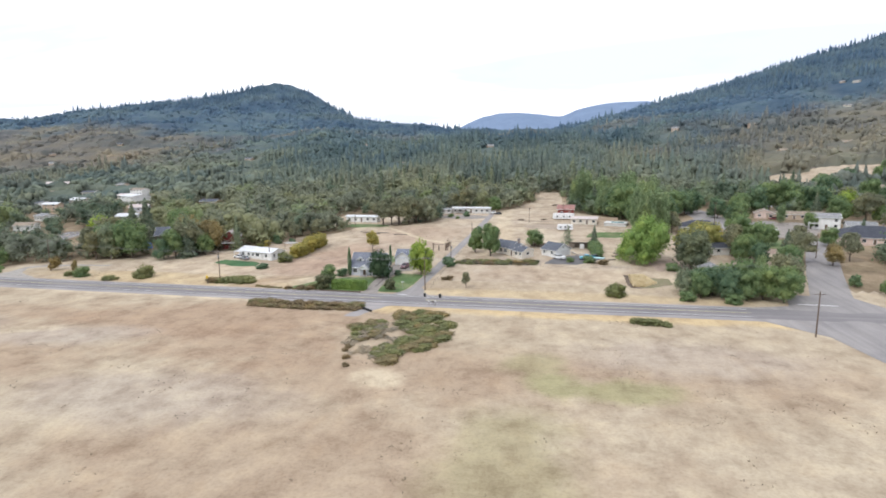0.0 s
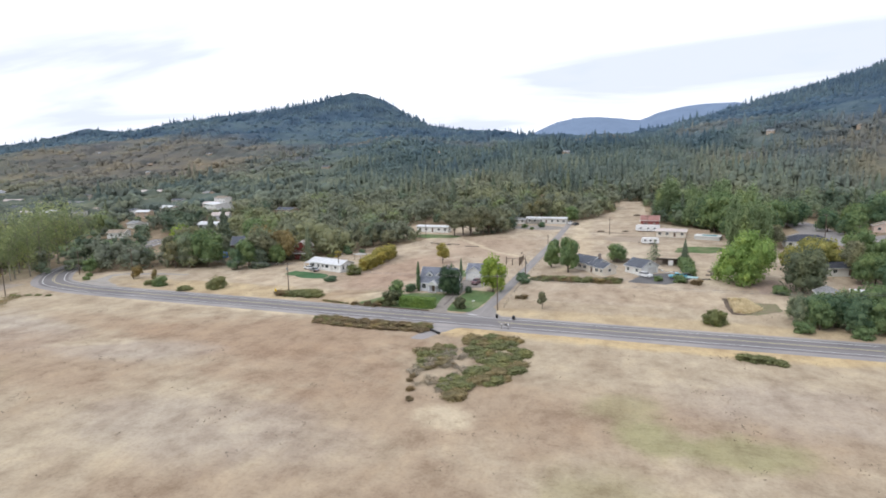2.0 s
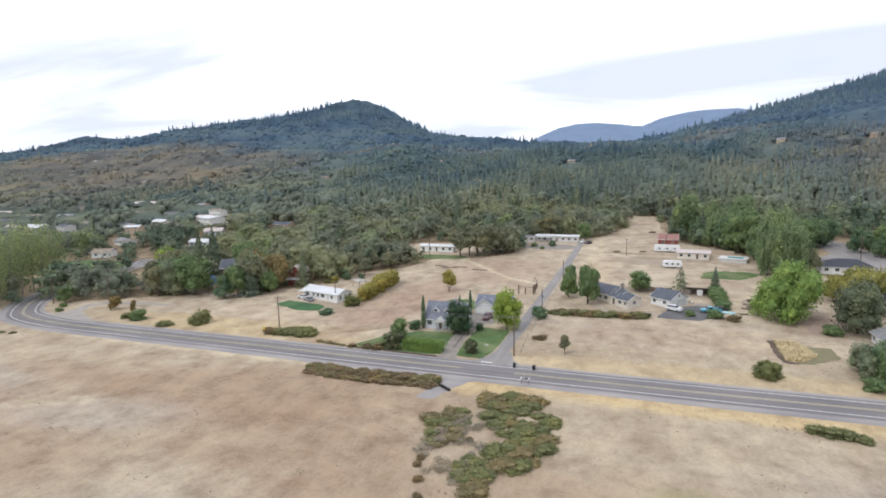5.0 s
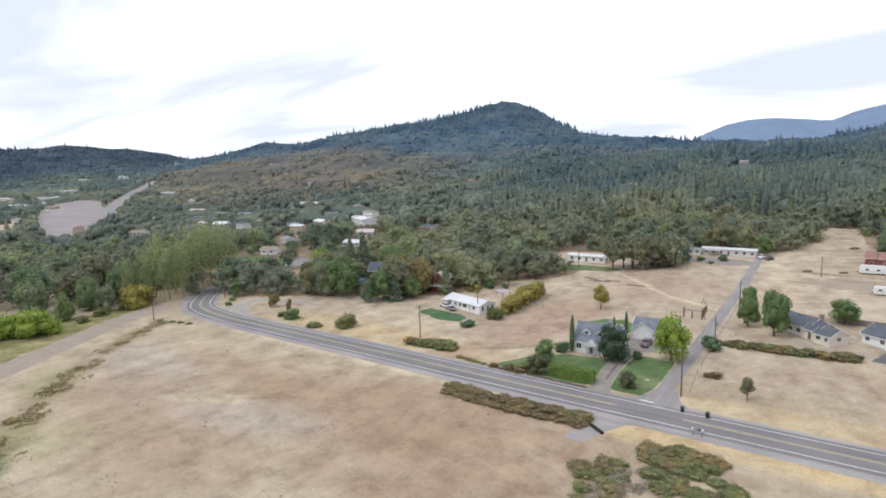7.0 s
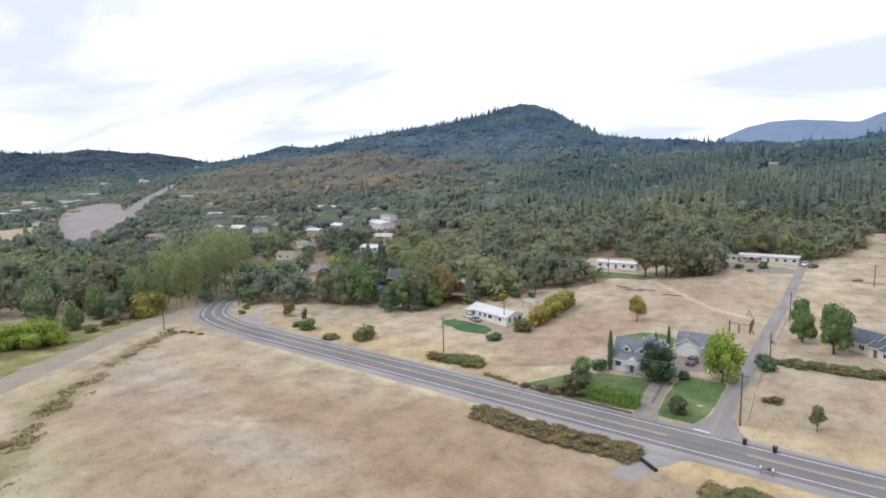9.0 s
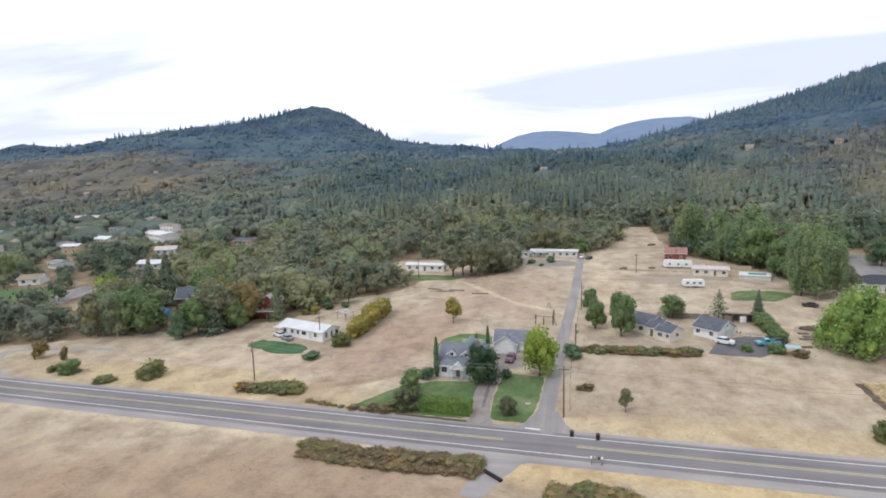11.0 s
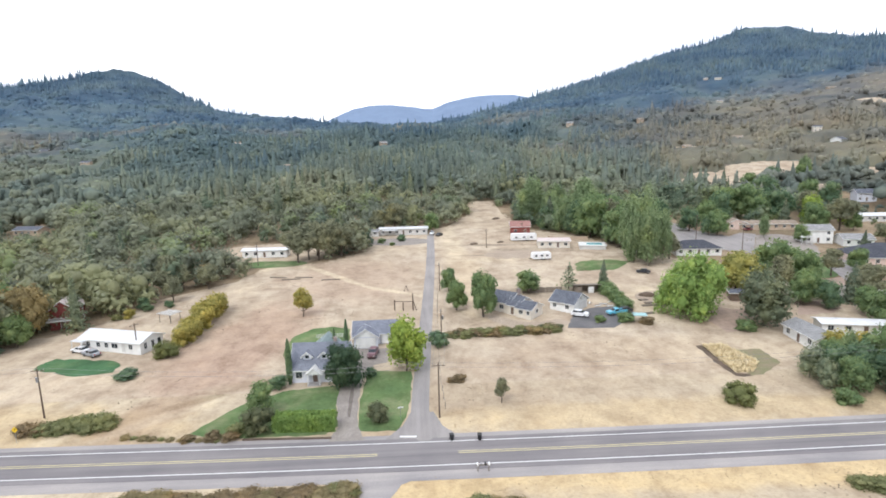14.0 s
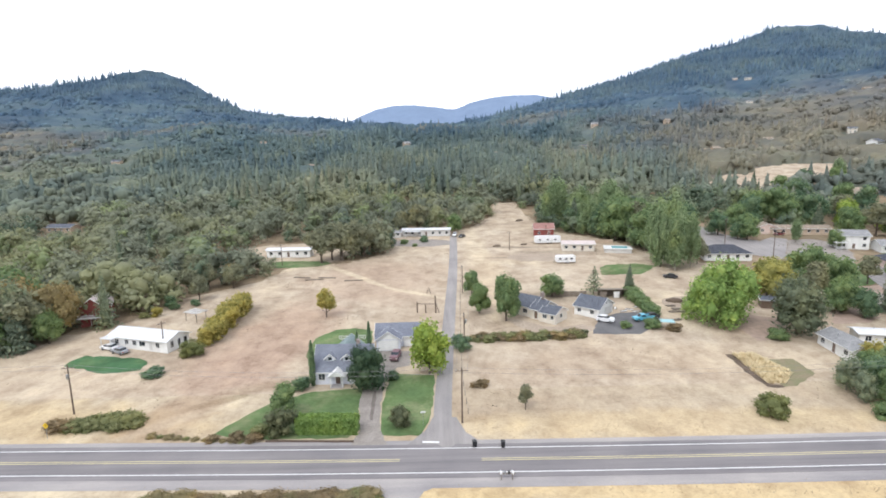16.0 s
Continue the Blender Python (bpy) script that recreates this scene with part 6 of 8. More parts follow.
# the far homes
far = home("manufactured_home", -9.2, 174.2, -3, 23.0, 5.0, 3.0, 0.55, WALL_GREY, ROOF_WHITE, "long pale manufactured home with a white roof", windows="se", doors="s")
part("carport_roof", Shape().box(-6.4, -4.1, 2.5, 7.0, 3.2, 0.14), ROOF_WHITE, far)
for u in (-9.7, -3.2):
    part("carport_post", Shape().box(u, -5.5, -0.3, 0.14, 0.14, 2.9), TRIM, far)
home("outbuilding", -24.5, 172.0, 2, 6.5, 4.5, 2.4, 0.7, WALL_GREY, ROOF_GREY, "small pale outbuilding beside the far home", windows="s", doors="", category="shed")
home("manufactured_home", -65.2, 135.2, -3, 18.0, 5.0, 2.9, 0.6, WALL_WHITE, ROOF_WHITE, "white manufactured home among the oaks", windows="se", doors="s")
home("barn", 46.6, 168, -6, 9.0, 6.0, 3.6, 2.2, WALL_RED, ROOF_RED, "small red barn with pale trim", windows="s", doors="s", category="barn")
home("bungalow", 54.8, 136.5, -8, 13.0, 7.0, 2.8, 0.8, WALL_CREAM, ROOF_PINK, "cream bungalow with a pale pinkish roof", windows="s", doors="s")
pool = thing("above_ground_pool", pose(70.2, 132.0, at(70, 132), 0, 0, -14), "above-ground pool with a white deck and teal water", "pool")
part("pool_wall", Shape().box(0, 0, -0.2, 10.5, 8.6, 1.6), WALL_GREY, pool)
part("deck", Shape().box(0, 0, 1.4, 11.0, 9.2, 0.12), TRIM, pool)
part("water", Shape().box(0.8, 0.2, 1.52, 6.2, 4.8, 0.02), WATER, pool)
board = thing("board_fence", pose(66, 147, at(66, 147), 0, 0, -6), "tan board fence behind the pool", "fence")
for i in range(14):
    part("board", Shape().box(-6.5 + i, 0, -0.2, 0.97, 0.05, 2.0), WALL_TAN, board)
home("shed", 90.5, 58.5, -20, 7.5, 4.5, 2.3, 0.35, WALL_BROWN, ROOF_SLATE, "low dark open shed under a yellow tree", windows="", doors="s", category="shed")
home("cabin", 87.2, 26.4, -3, 6.0, 11.5, 2.7, 1.3, WALL_WHITE, ROOF_GREY, "white cabin with a pale grey gable roof", "y", windows="sw", doors="w")
home("manufactured_home", 101, 31.4, -14, 15, 4.6, 2.6, 0.4, WALL_WHITE, ROOF_WHITE, "long white manufactured home behind trees", windows="s", doors="s")
home("house", 100.5, 66, 10, 9, 7, 2.7, 1.4, WALL_GREY, ROOF_DARK, "grey house half hidden under trees", windows="s", doors="s")
home("house", 105.8, 116.4, -6, 17, 10, 2.7, 2.4, WALL_WHITE, ROOF_DARK, "white house with a dark grey hip roof behind the willow", hip=True, windows="sw", doors="s")
home("ranch_house", 165, 94, -12, 25, 16, 2.9, 3.8, WALL_PINK, ROOF_DARK, "large pinkish ranch house with a dark hip roof", hip=True, windows="s", doors="s", stack=True)
home("house", 150, 163, -14, 9, 7, 2.9, 1.8, WALL_PINK, ROOF_TAN, "pink gabled house end with tan roof", "y", windows="s", doors="s")
home("ranch_house", 163, 160, -10, 25, 7, 2.7, 1.2, WALL_TAN, ROOF_TAN, "long tan ranch house with a tan roof", windows="s", doors="s")
two = home("two_storey_house", 164.5, 129.5, -14, 11, 8, 5.4, 1.8, WALL_WHITE, ROOF_GREY, "white two-storey house with a grey roof and balcony", windows="sw", doors="s")
part("balcony", Shape().box(-5.2, -5.6, 2.7, 4.6, 2.4, 0.2), TRIM, two)
for u in (-7.2, -5.2, -3.2):
    part("balcony_post", Shape().box(u, -6.6, -0.3, 0.2, 0.2, 4.0), TRIM, two)
home("garage", 175.5, 121.5, -14, 11, 8, 2.8, 1.7, WALL_WHITE, ROOF_GREY, "white garage wing with a grey roof", windows="s", doors="", category="garage")
home("house", 167.5, 213, 5, 16, 8, 3.0, 1.9, WALL_BLUE, ROOF_SLATE, "blue-grey house under tall trees", windows="s", doors="s")
home("house", 206, 128, 12, 14, 8, 3.0, 1.6, WALL_GREY, ROOF_GREY, "grey house in the eastern yards", windows="s", doors="s")
home("house", 249, 233, -50, 13, 10, 4.0, 2.6, WALL_BROWN, ROOF_TAN, "brown gabled house with a pale tan roof", windows="sw", doors="s")
home("house", 256, 213, -15, 10, 8, 4.6, 2.2, WALL_BLUE, ROOF_SLATE, "blue-grey two-storey house among trees", windows="s", doors="s")
home("house", 232, 172, -12, 26, 9, 2.8, 0.9, WALL_GREY, ROOF_WHITE, "house with a long pale roof", windows="s", doors="s")
# west of the bungalow
red = home("red_house", -98.6, 58.8, 14, 6.0, 8, 5.2, 2.4, WALL_RED, ROOF_PINK, "red two-storey house with white trim and balcony", "y", windows="se", doors="s")
part("balcony", Shape().box(0, -5.0, 2.5, 6.4, 2.0, 0.2).box(0, -5.95, 2.7, 6.4, 0.08, 0.12).box(0, -5.95, 3.4, 6.4, 0.08, 0.12), TRIM, red)
home("house", -131, 66, 25, 16, 10, 4.4, 3.0, WALL_BROWN, ROOF_SLATE, "large brown house with a grey roof behind trees", windows="se", doors="s")

big = home("warehouse", -276, 216, -30, 24, 14, 5.5, 1.2, WALL_WHITE, ROOF_WHITE, "large white flat-roofed building among trees", windows="s", doors="s", category="building")
shelter = thing("tarpaulin_shelter", pose(-136, 50.5, at(-136, 50.5), 0, 0, 20), "bright blue tarpaulin shelter beside the trees", "shelter")
part("cover", Shape().prism([(-2.6, 0.1), (-2.2, 2.2), (0, 3.0), (2.2, 2.2), (2.6, 0.1), (2.5, 0.1), (2.1, 2.1), (0, 2.9), (-2.1, 2.1), (-2.5, 0.1)], -3, 3), TARP, shelter)
perg = thing("pergola", pose(-71.5, 58.5, at(-71.5, 58.5), 0, 0, -25), "white slatted pergola behind the bungalow", "pergola")
for i in (-2, 2):
    for j in (-1.6, 1.6):
        part("post", Shape().box(i, j, -0.2, 0.14, 0.14, 2.6), GREY_WOOD, perg)
for i in range(9):
    part("slat", Shape().box(-2.4 + i * 0.6, 0, 2.4, 0.14, 4.2, 0.14), TRIM, perg)
# houses of the valley town and the slopes
walls, roofs = [WALL_WHITE, WALL_GREY, WALL_CREAM, WALL_TAN, WALL_BLUE], [ROOF_GREY, ROOF_WHITE, ROOF_TAN, ROOF_SLATE, ROOF_PINK]
words = ["grey", "white", "tan", "slate-grey", "pale pink"]
tone = ["white", "pale grey", "cream", "tan", "pale blue"]
spots = [(-490, 233), (-462, 241), (-421, 166), (-302, 168), (-265, 127), (-566, 254), (-606, 274), (-300, 236), (-352, 254), (-241, 92), (-335, 192), (-364, 165), (-378, 193), (-320, 210), (-400, 170), (-440, 230), (-382, 250), (-480, 200), (-350, 290), (-430, 300), (-520, 300), (-210, 130), (-235, 170), (-300, 250), (-560, 240), (-610, 300),
         (-690, 120), (-820, 195), (-900, 236), (-975, 240), (-1000, 262), (-1040, 210), (-1060, 330), (-1133, 265), (-1120, 300), (-1090, 250), (-960, 210), (-870, 190), (-1213, 357), (-1272, 521), (-1250, 545), (-1230, 500), (-1040, 300), (-1310, 580), (-1440, 740), (-1465, 770), (-570, 260), (-590, 300), (-700, 330),
         (-205, 205), (-420, 110), (-500, 100), (-932, 664), (-860, 560), (-780, 620), (-650, 640), (-620, 480), (-540, 520), (-420, 560), (-700, 560), (-120, 430), (60, 520), (-40, 600), (170, 560), (300, 640), (120, 690), (-220, 610),
         (520, 850), (505, 862), (431, 683), (207, 647), (260, 431), (367, 375), (560, 640), (333, 470), (380, 420), (290, 190), (330, 210), (260, 110), (310, 120), (360, 150), (290, 60), (340, 70), (250, 60), (640, 760), (-330, 480)]
SHOPS = [(-1138, 258), (-1005, 230), (-940, 165), (-985, 196), (-838, 98), (-875, 112), (-1060, 290), (-1289, 452), (-1250, 515), (-1120, 352), (-829, 372), (-905, 142)]
rh = random.Random(5)
for i, (x, y) in enumerate(spots):
    k, q = rh.randrange(5), rh.randrange(5)
    if y > 400:
        k, q = 3 if k < 2 else k, (0, 2, 3, 2, 0)[q]
    home("house", x, y, rh.uniform(-35, 35), rh.uniform(9, 15) * (0.65 if y > 400 else 1.0 if math.hypot(x, y) < 520 or x > 0 else 1.3), rh.uniform(7, 9) * (0.8 if y > 400 else 1.0), rh.choice([2.7, 2.8, 2.9, 4.8]), rh.uniform(0.9, 2.0), walls[k], roofs[q], f"{tone[k]} house with a {words[q]} roof among distant trees", windows="s", doors="", group="houses of the valley")
for i, (x, y) in enumerate(SHOPS):
    home("shop_building", x, y, rh.uniform(30, 75), rh.uniform(16, 30), rh.uniform(10, 15), rh.uniform(4, 6), 0.8, walls[i % 2], rh.choice([ROOF_WHITE, ROOF_WHITE, ROOF_GREY]), "pale low shop building beside the highway", windows="s", doors="", category="shop", group="shop buildings beside the highway")

# ---- vehicles ----
def wheels(parent, xs, half, r=0.36):
    for x in xs:
        for s in (-1, 1):
            w = part("wheel", Shape().tube((x, s * (half - 0.12), r), (x, s * (half + 0.1), r), r, r, 14), RUBBER, parent)
            part("rim", Shape().tube((x, s * (half + 0.085), r), (x, s * (half + 0.115), r), r * 0.6, r * 0.55, 10), STEEL, w)


def lamps(parent, x0, x1, half, z):
    for s in (-1, 1):
        part("headlight", Shape().box(x0, s * (half - 0.25), z, 0.06, 0.36, 0.18), LAMP_GLASS, parent)
        part("tail_light", Shape().box(x1, s * (half - 0.2), z, 0.06, 0.2, 0.3), RED_LAMP, parent)


def pickup(x, y, turn, paint, label):
    ob = thing("pickup_truck", pose(x, y, at(x, y) + 0.04, 0, 0, turn), label, "truck")
    h = 0.95
    part("body", Shape().prism([(-2.75, 0.5), (-2.75, 0.95), (-2.6, 1.05), (-1.3, 1.12), (0.35, 1.12), (0.35, 1.1), (2.75, 1.1), (2.75, 0.5), (2.2, 0.42), (-2.2, 0.42)], -h, h), paint, ob)
    part("cab", Shape().prism([(-1.45, 1.1), (-0.75, 1.78), (0.3, 1.8), (0.5, 1.1)], -h + 0.1, h - 0.1), paint, ob)
    part("bed", Shape().box(1.6, 0, 1.1, 2.1, 1.6, 0.01), BLACK, ob)
    for s in (-1, 1):
        part("bed_side", Shape().box(1.6, s * (h - 0.06), 1.1, 2.3, 0.1, 0.3), paint, ob)
        part("side_window", Shape().prism([(-1.1, 1.18), (-0.68, 1.68), (0.2, 1.7), (0.3, 1.18)], s * (h - 0.09) - 0.012, s * (h - 0.09) + 0.012), GLASS, ob)
    part("windscreen", Shape().poly([(-1.44, -0.75, 1.16), (-1.44, 0.75, 1.16), (-0.82, 0.7, 1.74), (-0.82, -0.7, 1.74), (-1.47, -0.75, 1.17), (-1.47, 0.75, 1.17), (-0.85, 0.7, 1.76), (-0.85, -0.7, 1.76)], [(0, 1, 2, 3), (7, 6, 5, 4), (0, 4, 5, 1), (1, 5, 6, 2), (2, 6, 7, 3), (3, 7, 4, 0)]), GLASS, ob)
    part("front_bumper", Shape().box(-2.82, 0, 0.45, 0.14, 1.86, 0.22), STEEL, ob)
    part("rear_bumper", Shape().box(2.82, 0, 0.45, 0.14, 1.86, 0.2), STEEL, ob)
    wheels(ob, (-1.75, 1.75), h - 0.02, 0.38)
    lamps(ob, -2.76, 2.76, h, 0.75)
    return ob


def car(x, y, turn, paint, label, tall=False):
    ob = thing("suv" if tall else "car", pose(x, y, at(x, y) + 0.04, 0, 0, turn), label, "car")
    h, t = 0.9, 0.25 if tall else 0.0
    part("body", Shape().prism([(-2.3, 0.45), (-2.3, 0.75), (-2.15, 0.9 + t), (-1.0, 0.98 + t), (2.0, 1.0 + t), (2.25, 0.9 + t), (2.25, 0.45), (1.8, 0.32), (-1.8, 0.32)], -h, h), paint, ob)
    end = 2.0 if tall else 1.6
    part("cabin", Shape().prism([(-1.1, 0.96 + t), (-0.45, 1.45 + t), (end - 0.5, 1.45 + t), (end, 0.98 + t)], -h + 0.1, h - 0.1), GLASS, ob)
    part("roof_panel", Shape().box((end - 0.9) / 2 - 0.05, 0, 1.44 + t, end - 0.05, 1.5, 0.06), paint, ob)
    for s in (-1, 1):
        part("pillar", Shape().box(0.35, s * (h - 0.09), 0.98 + t, 0.1, 0.04, 0.48), paint, ob)
    wheels(ob, (-1.4, 1.4), h - 0.02, 0.34)
    lamps(ob, -2.31, 2.26, h, 0.62 + t * 0.5)
    return ob


def trailer(x, y, turn, L, H, label):
    ob = thing("travel_trailer", pose(x, y, at(x, y) + 0.05, 0, 0, turn), label, "trailer")
    part("body", Shape().prism([(-L / 2, 0.9), (-L / 2 + 0.25, H - 0.3), (-L / 2 + 0.8, H), (L / 2 - 0.3, H), (L / 2, H - 0.3), (L / 2, 0.5), (-L / 2 + 0.6, 0.5)], -1.2, 1.2), CAR_WHITE, ob)
    for u in (-L * 0.28, L * 0.02, L * 0.3):
        part("window", Shape().box(u, -1.205, 1.5, 1.0, 0.03, 0.6), GLASS, ob)
    part("door", Shape().box(L * 0.17, -1.21, 0.6, 0.7, 0.03, 1.9), TRIM, ob)
    part("stripe", Shape().box(0, -1.203, 1.15, L * 0.86, 0.012, 0.14), CAR_GREY, ob)
    part("roof_vent", Shape().box(L * 0.1, 0, H, 0.8, 0.7, 0.22), TRIM, ob)
    part("drawbar", Shape().tube((-L / 2, 0.5, 0.6), (-L / 2 - 1.2, 0, 0.55), 0.05, 0.05, 6).tube((-L / 2, -0.5, 0.6), (-L / 2 - 1.2, 0, 0.55), 0.05, 0.05, 6), BLACK, ob)
    wheels(ob, (L * 0.02, L * 0.14), 1.12, 0.34)
    return ob


car(-13.9, 29.0, 82, CAR_MAROON, "dusty maroon minivan parked on the gravel drive", True)
car(40.0, 49.6, 152, CAR_WHITE, "white estate car parked beside the garage", True)
pickup(50.2, 50.0, 8, CAR_BLUE, "light blue pickup parked in the asphalt yard")
car(52.8, 51.6, 12, CAR_DARK, "dark car parked behind the blue pickup")
trailer(44.2, 113.6, 2, 7.4, 2.9, "white travel trailer parked on bare ground")
trailer(44.6, 149.5, -3, 11.5, 3.4, "long white camper trailer beside the barn")
car(-83.6, 38.2, -22, CAR_WHITE, "white car parked before the bungalow")
car(-79.8, 35.8, -28, CAR_GREY, "grey car parked before the bungalow")
car(4.4, 170.5, 80, CAR_WHITE, "white van parked at the far home", True)
car(7.6, 167.0, 60, CAR_DARK, "dark car parked at the end of the lane")
car(74.4, 90, -20, CAR_DARK, "dark car under the trees")
car(152.5, 156.5, 10, CAR_RED, "dark red car before the pink house")
car(85, 118, 0, CAR_WHITE, "white car parked beneath the trees", True)
car(90, 117, 20, CAR_GREY, "grey car parked beneath the trees")
car(-59, 134, 4, CAR_DARK, "dark car beside the far white home", True)
car(-92, 116, 40, CAR_WHITE, "white car under the oaks")
pickup(137, 116, 30, CAR_WHITE, "white pickup parked in the eastern street")
car(-900, 350, 30, CAR_WHITE, "white car on the highway")
car(-620, 184, 30, CAR_GREY, "grey car on the highway")
car(-470, 88, 36, CAR_WHITE, "white car on the highway")

# ---- poles and wires ----
def utility_pole(x, y, h, turn, arms=1, can=False, lean=0.0):
    ob = thing("utility_pole", pose(x, y, at(x, y), lean, 0, turn), "weathered brown wooden utility pole with crossarm", "utility pole", "poles along the road")
    part("pole", Shape().tube((0, 0, -0.5), (0, 0, h), 0.17, 0.11, 10), POLE_WOOD, ob)
    for k in range(arms):
        arm = part("crossarm", Shape().box(0, 0.14, h - 0.7 - k * 1.0, 2.3, 0.1, 0.13), POLE_WOOD, ob)
        for u in (-1.0, -0.4, 0.4, 1.0):
            part("insulator", Shape().tube((u, 0.14, h - 0.57 - k), (u, 0.14, h - 0.4 - k), 0.05, 0.03, 7), LAMP_GLASS, arm)
    if can:
        part("transformer", Shape().tube((0, -0.36, h - 2.6), (0, -0.36, h - 1.7), 0.24, 0.24, 10), STEEL, ob)
    return ob


POLES = [(-0.2, -0.2, 10.2, 3), (-71.8, 6.6, 9.6, 3), (-141.2, 9.6, 11.5, 10), (-161.2, -22.2, 9.0, 30), (92.0, -30.0, 10.0, 0), (1.9, 33.4, 9.0, 88), (3.6, 78, 9.0, 88), (-170.4, 11.4, 9.5, 40)]
for i, (x, y, h, turn) in enumerate(POLES):
    utility_pole(x, y, h, turn, 1, i in (1, 5))
for x, y, h, turn in [(119.3, 140.6, 11, 20), (121.3, 109.8, 10.5, 20), (-64.2, 119, 8.5, 80), (44.5, 152, 8, 20), (26.4, 138, 8, 20), (131, 60, 9, 40), (-69.5, 36.2, 7.5, 60)]:
    utility_pole(x, y, h, turn)


def wire(a, b, sag, off=0.0):
    p, q = Vector(a), Vector(b)
    side = Vector((-(q - p).y, (q - p).x, 0)).normalized() * off
    pts = [p.lerp(q, i / 14) + side - Vector((0, 0, sag * 4 * (i / 14) * (1 - i / 14))) for i in range(15)]
    across = Vector((-(q - p).y, (q - p).x, 0)).normalized() * 0.02
    rows = [(tuple(c + across), tuple(c - across), tuple(c + Vector((0, 0, 0.03)))) for c in pts]
    sh = Shape().poly([v for row in rows for v in row], [(3 * i + j, 3 * i + (j + 1) % 3, 3 * i + 3 + (j + 1) % 3, 3 * i + 3 + j) for i in range(14) for j in range(3)])
    return tagged(new("power_line", sh.mesh("power_line", WIRE)), "thin overhead power line between poles", "cable", "power lines")


top = lambda i: (POLES[i][0], POLES[i][1], at(POLES[i][0], POLES[i][1]) + POLES[i][2] - 0.45)  # noqa: E731
for off in (-1.0, 1.0):
    wire(top(0), top(1), 1.2, off)
    wire(top(1), top(2), 1.2, off)
    wire(top(0), (92, 1.5, 9.5), 1.4, off)
    wire(top(0), top(5), 0.5, off)
    wire(top(5), top(6), 0.7, off)
wire(top(3), top(7), 0.5)
wire(top(3), top(2), 0.5)
wire(top(0), (-19, 22, 5.0), 0.5)

# ---- road-side things ----
for x, y, t in [(1.4, -8.0, 8), (5.9, -8.3, -5)]:
    b = thing("wheelie_bin", pose(x, y, at(x, y), 0, 0, t), "black wheeled rubbish bin on the verge", "rubbish bin", "bins at the roadside")
    part("body", Shape().poly([(-0.26, -0.3, 0.08), (0.26, -0.3, 0.08), (0.26, 0.3, 0.08), (-0.26, 0.3, 0.08), (-0.33, -0.38, 1.0), (0.33, -0.38, 1.0), (0.33, 0.38, 1.0), (-0.33, 0.38, 1.0)], [(3, 2, 1, 0), (4, 5, 6, 7), (0, 1, 5, 4), (1, 2, 6, 5), (2, 3, 7, 6), (3, 0, 4, 7)]), BLACK, b)
    part("lid", Shape().prism([(-0.36, 1.0), (0.36, 1.0), (0.33, 1.06), (-0.33, 1.1)], -0.42, 0.42), BLACK, b)
    for s in (-1, 1):
        part("wheel", Shape().tube((0.3 * s - 0.03, 0.34, 0.1), (0.3 * s + 0.03, 0.34, 0.1), 0.1, 0.1, 10), RUBBER, b)
rack = thing("mailbox_row", pose(5.4, -17.1, at(5.4, -17.1), 0, 0, 0), "row of rural mailboxes on a wooden rail", "mailbox")
for u in (-0.8, 0.8):
    part("post", Shape().box(u, 0, -0.3, 0.12, 0.12, 1.3), GREY_WOOD, rack)
part("rail", Shape().box(0, 0, 1.0, 2.4, 0.2, 0.07), GREY_WOOD, rack)
for k, u in enumerate((-0.85, -0.3, 0.3, 0.85)):
    mb = part("mailbox", Shape().prism([(u - 0.13, 1.07), (u + 0.13, 1.07), (u + 0.13, 1.27), (u + 0.08, 1.36), (u - 0.08, 1.36), (u - 0.13, 1.27)], -0.27, 0.27), (CAR_WHITE, STEEL, BLACK, CAR_WHITE)[k], rack)
    part("flag", Shape().box(u + 0.15, 0.05, 1.15, 0.02, 0.05, 0.25), CAR_RED, mb)
sign = thing("warning_sign", pose(-70.6, -2.2, at(-70.6, -2.2), 0, 0, -8), "yellow diamond warning sign on a post", "road sign")
part("post", Shape().box(0, 0.04, -0.3, 0.08, 0.06, 3.0), STEEL, sign)
dia = part("panel", Shape().poly([(0, -0.01, 1.85), (0.55, -0.01, 2.4), (0, -0.01, 2.95), (-0.55, -0.01, 2.4), (0, 0.01, 1.85), (0.55, 0.01, 2.4), (0, 0.01, 2.95), (-0.55, 0.01, 2.4)], [(0, 1, 2, 3), (7, 6, 5, 4), (0, 4, 5, 1), (1, 5, 6, 2), (2, 6, 7, 3), (3, 7, 4, 0)]), SIGN_YELLOW, sign)
part("arrow", Shape().box(0, -0.016, 2.2, 0.1, 0.008, 0.42).box(0.1, -0.016, 2.5, 0.3, 0.008, 0.1), BLACK, dia)
ns = thing("street_sign", pose(-7.0, -0.6, at(-7, -0.6), 0, 0, 10), "white street sign on a thin post", "road sign")
part("post", Shape().tube((0, 0, -0.3), (0, 0, 2.6), 0.035, 0.035, 8), STEEL, ns)
part("panel", Shape().box(0, 0, 2.3, 0.9, 0.03, 0.24), TRIM, ns)
drain = thing("culvert_pipe", pose(-10.4, -23.9, at(-10.4, -23.9), 0, 0, -38), "dark culvert pipe lying at the field entrance", "pipe")
part("pipe", Shape().tube((-1.9, 0, 0.25), (1.9, 0, 0.2), 0.32, 0.32, 12), RUBBER, drain)
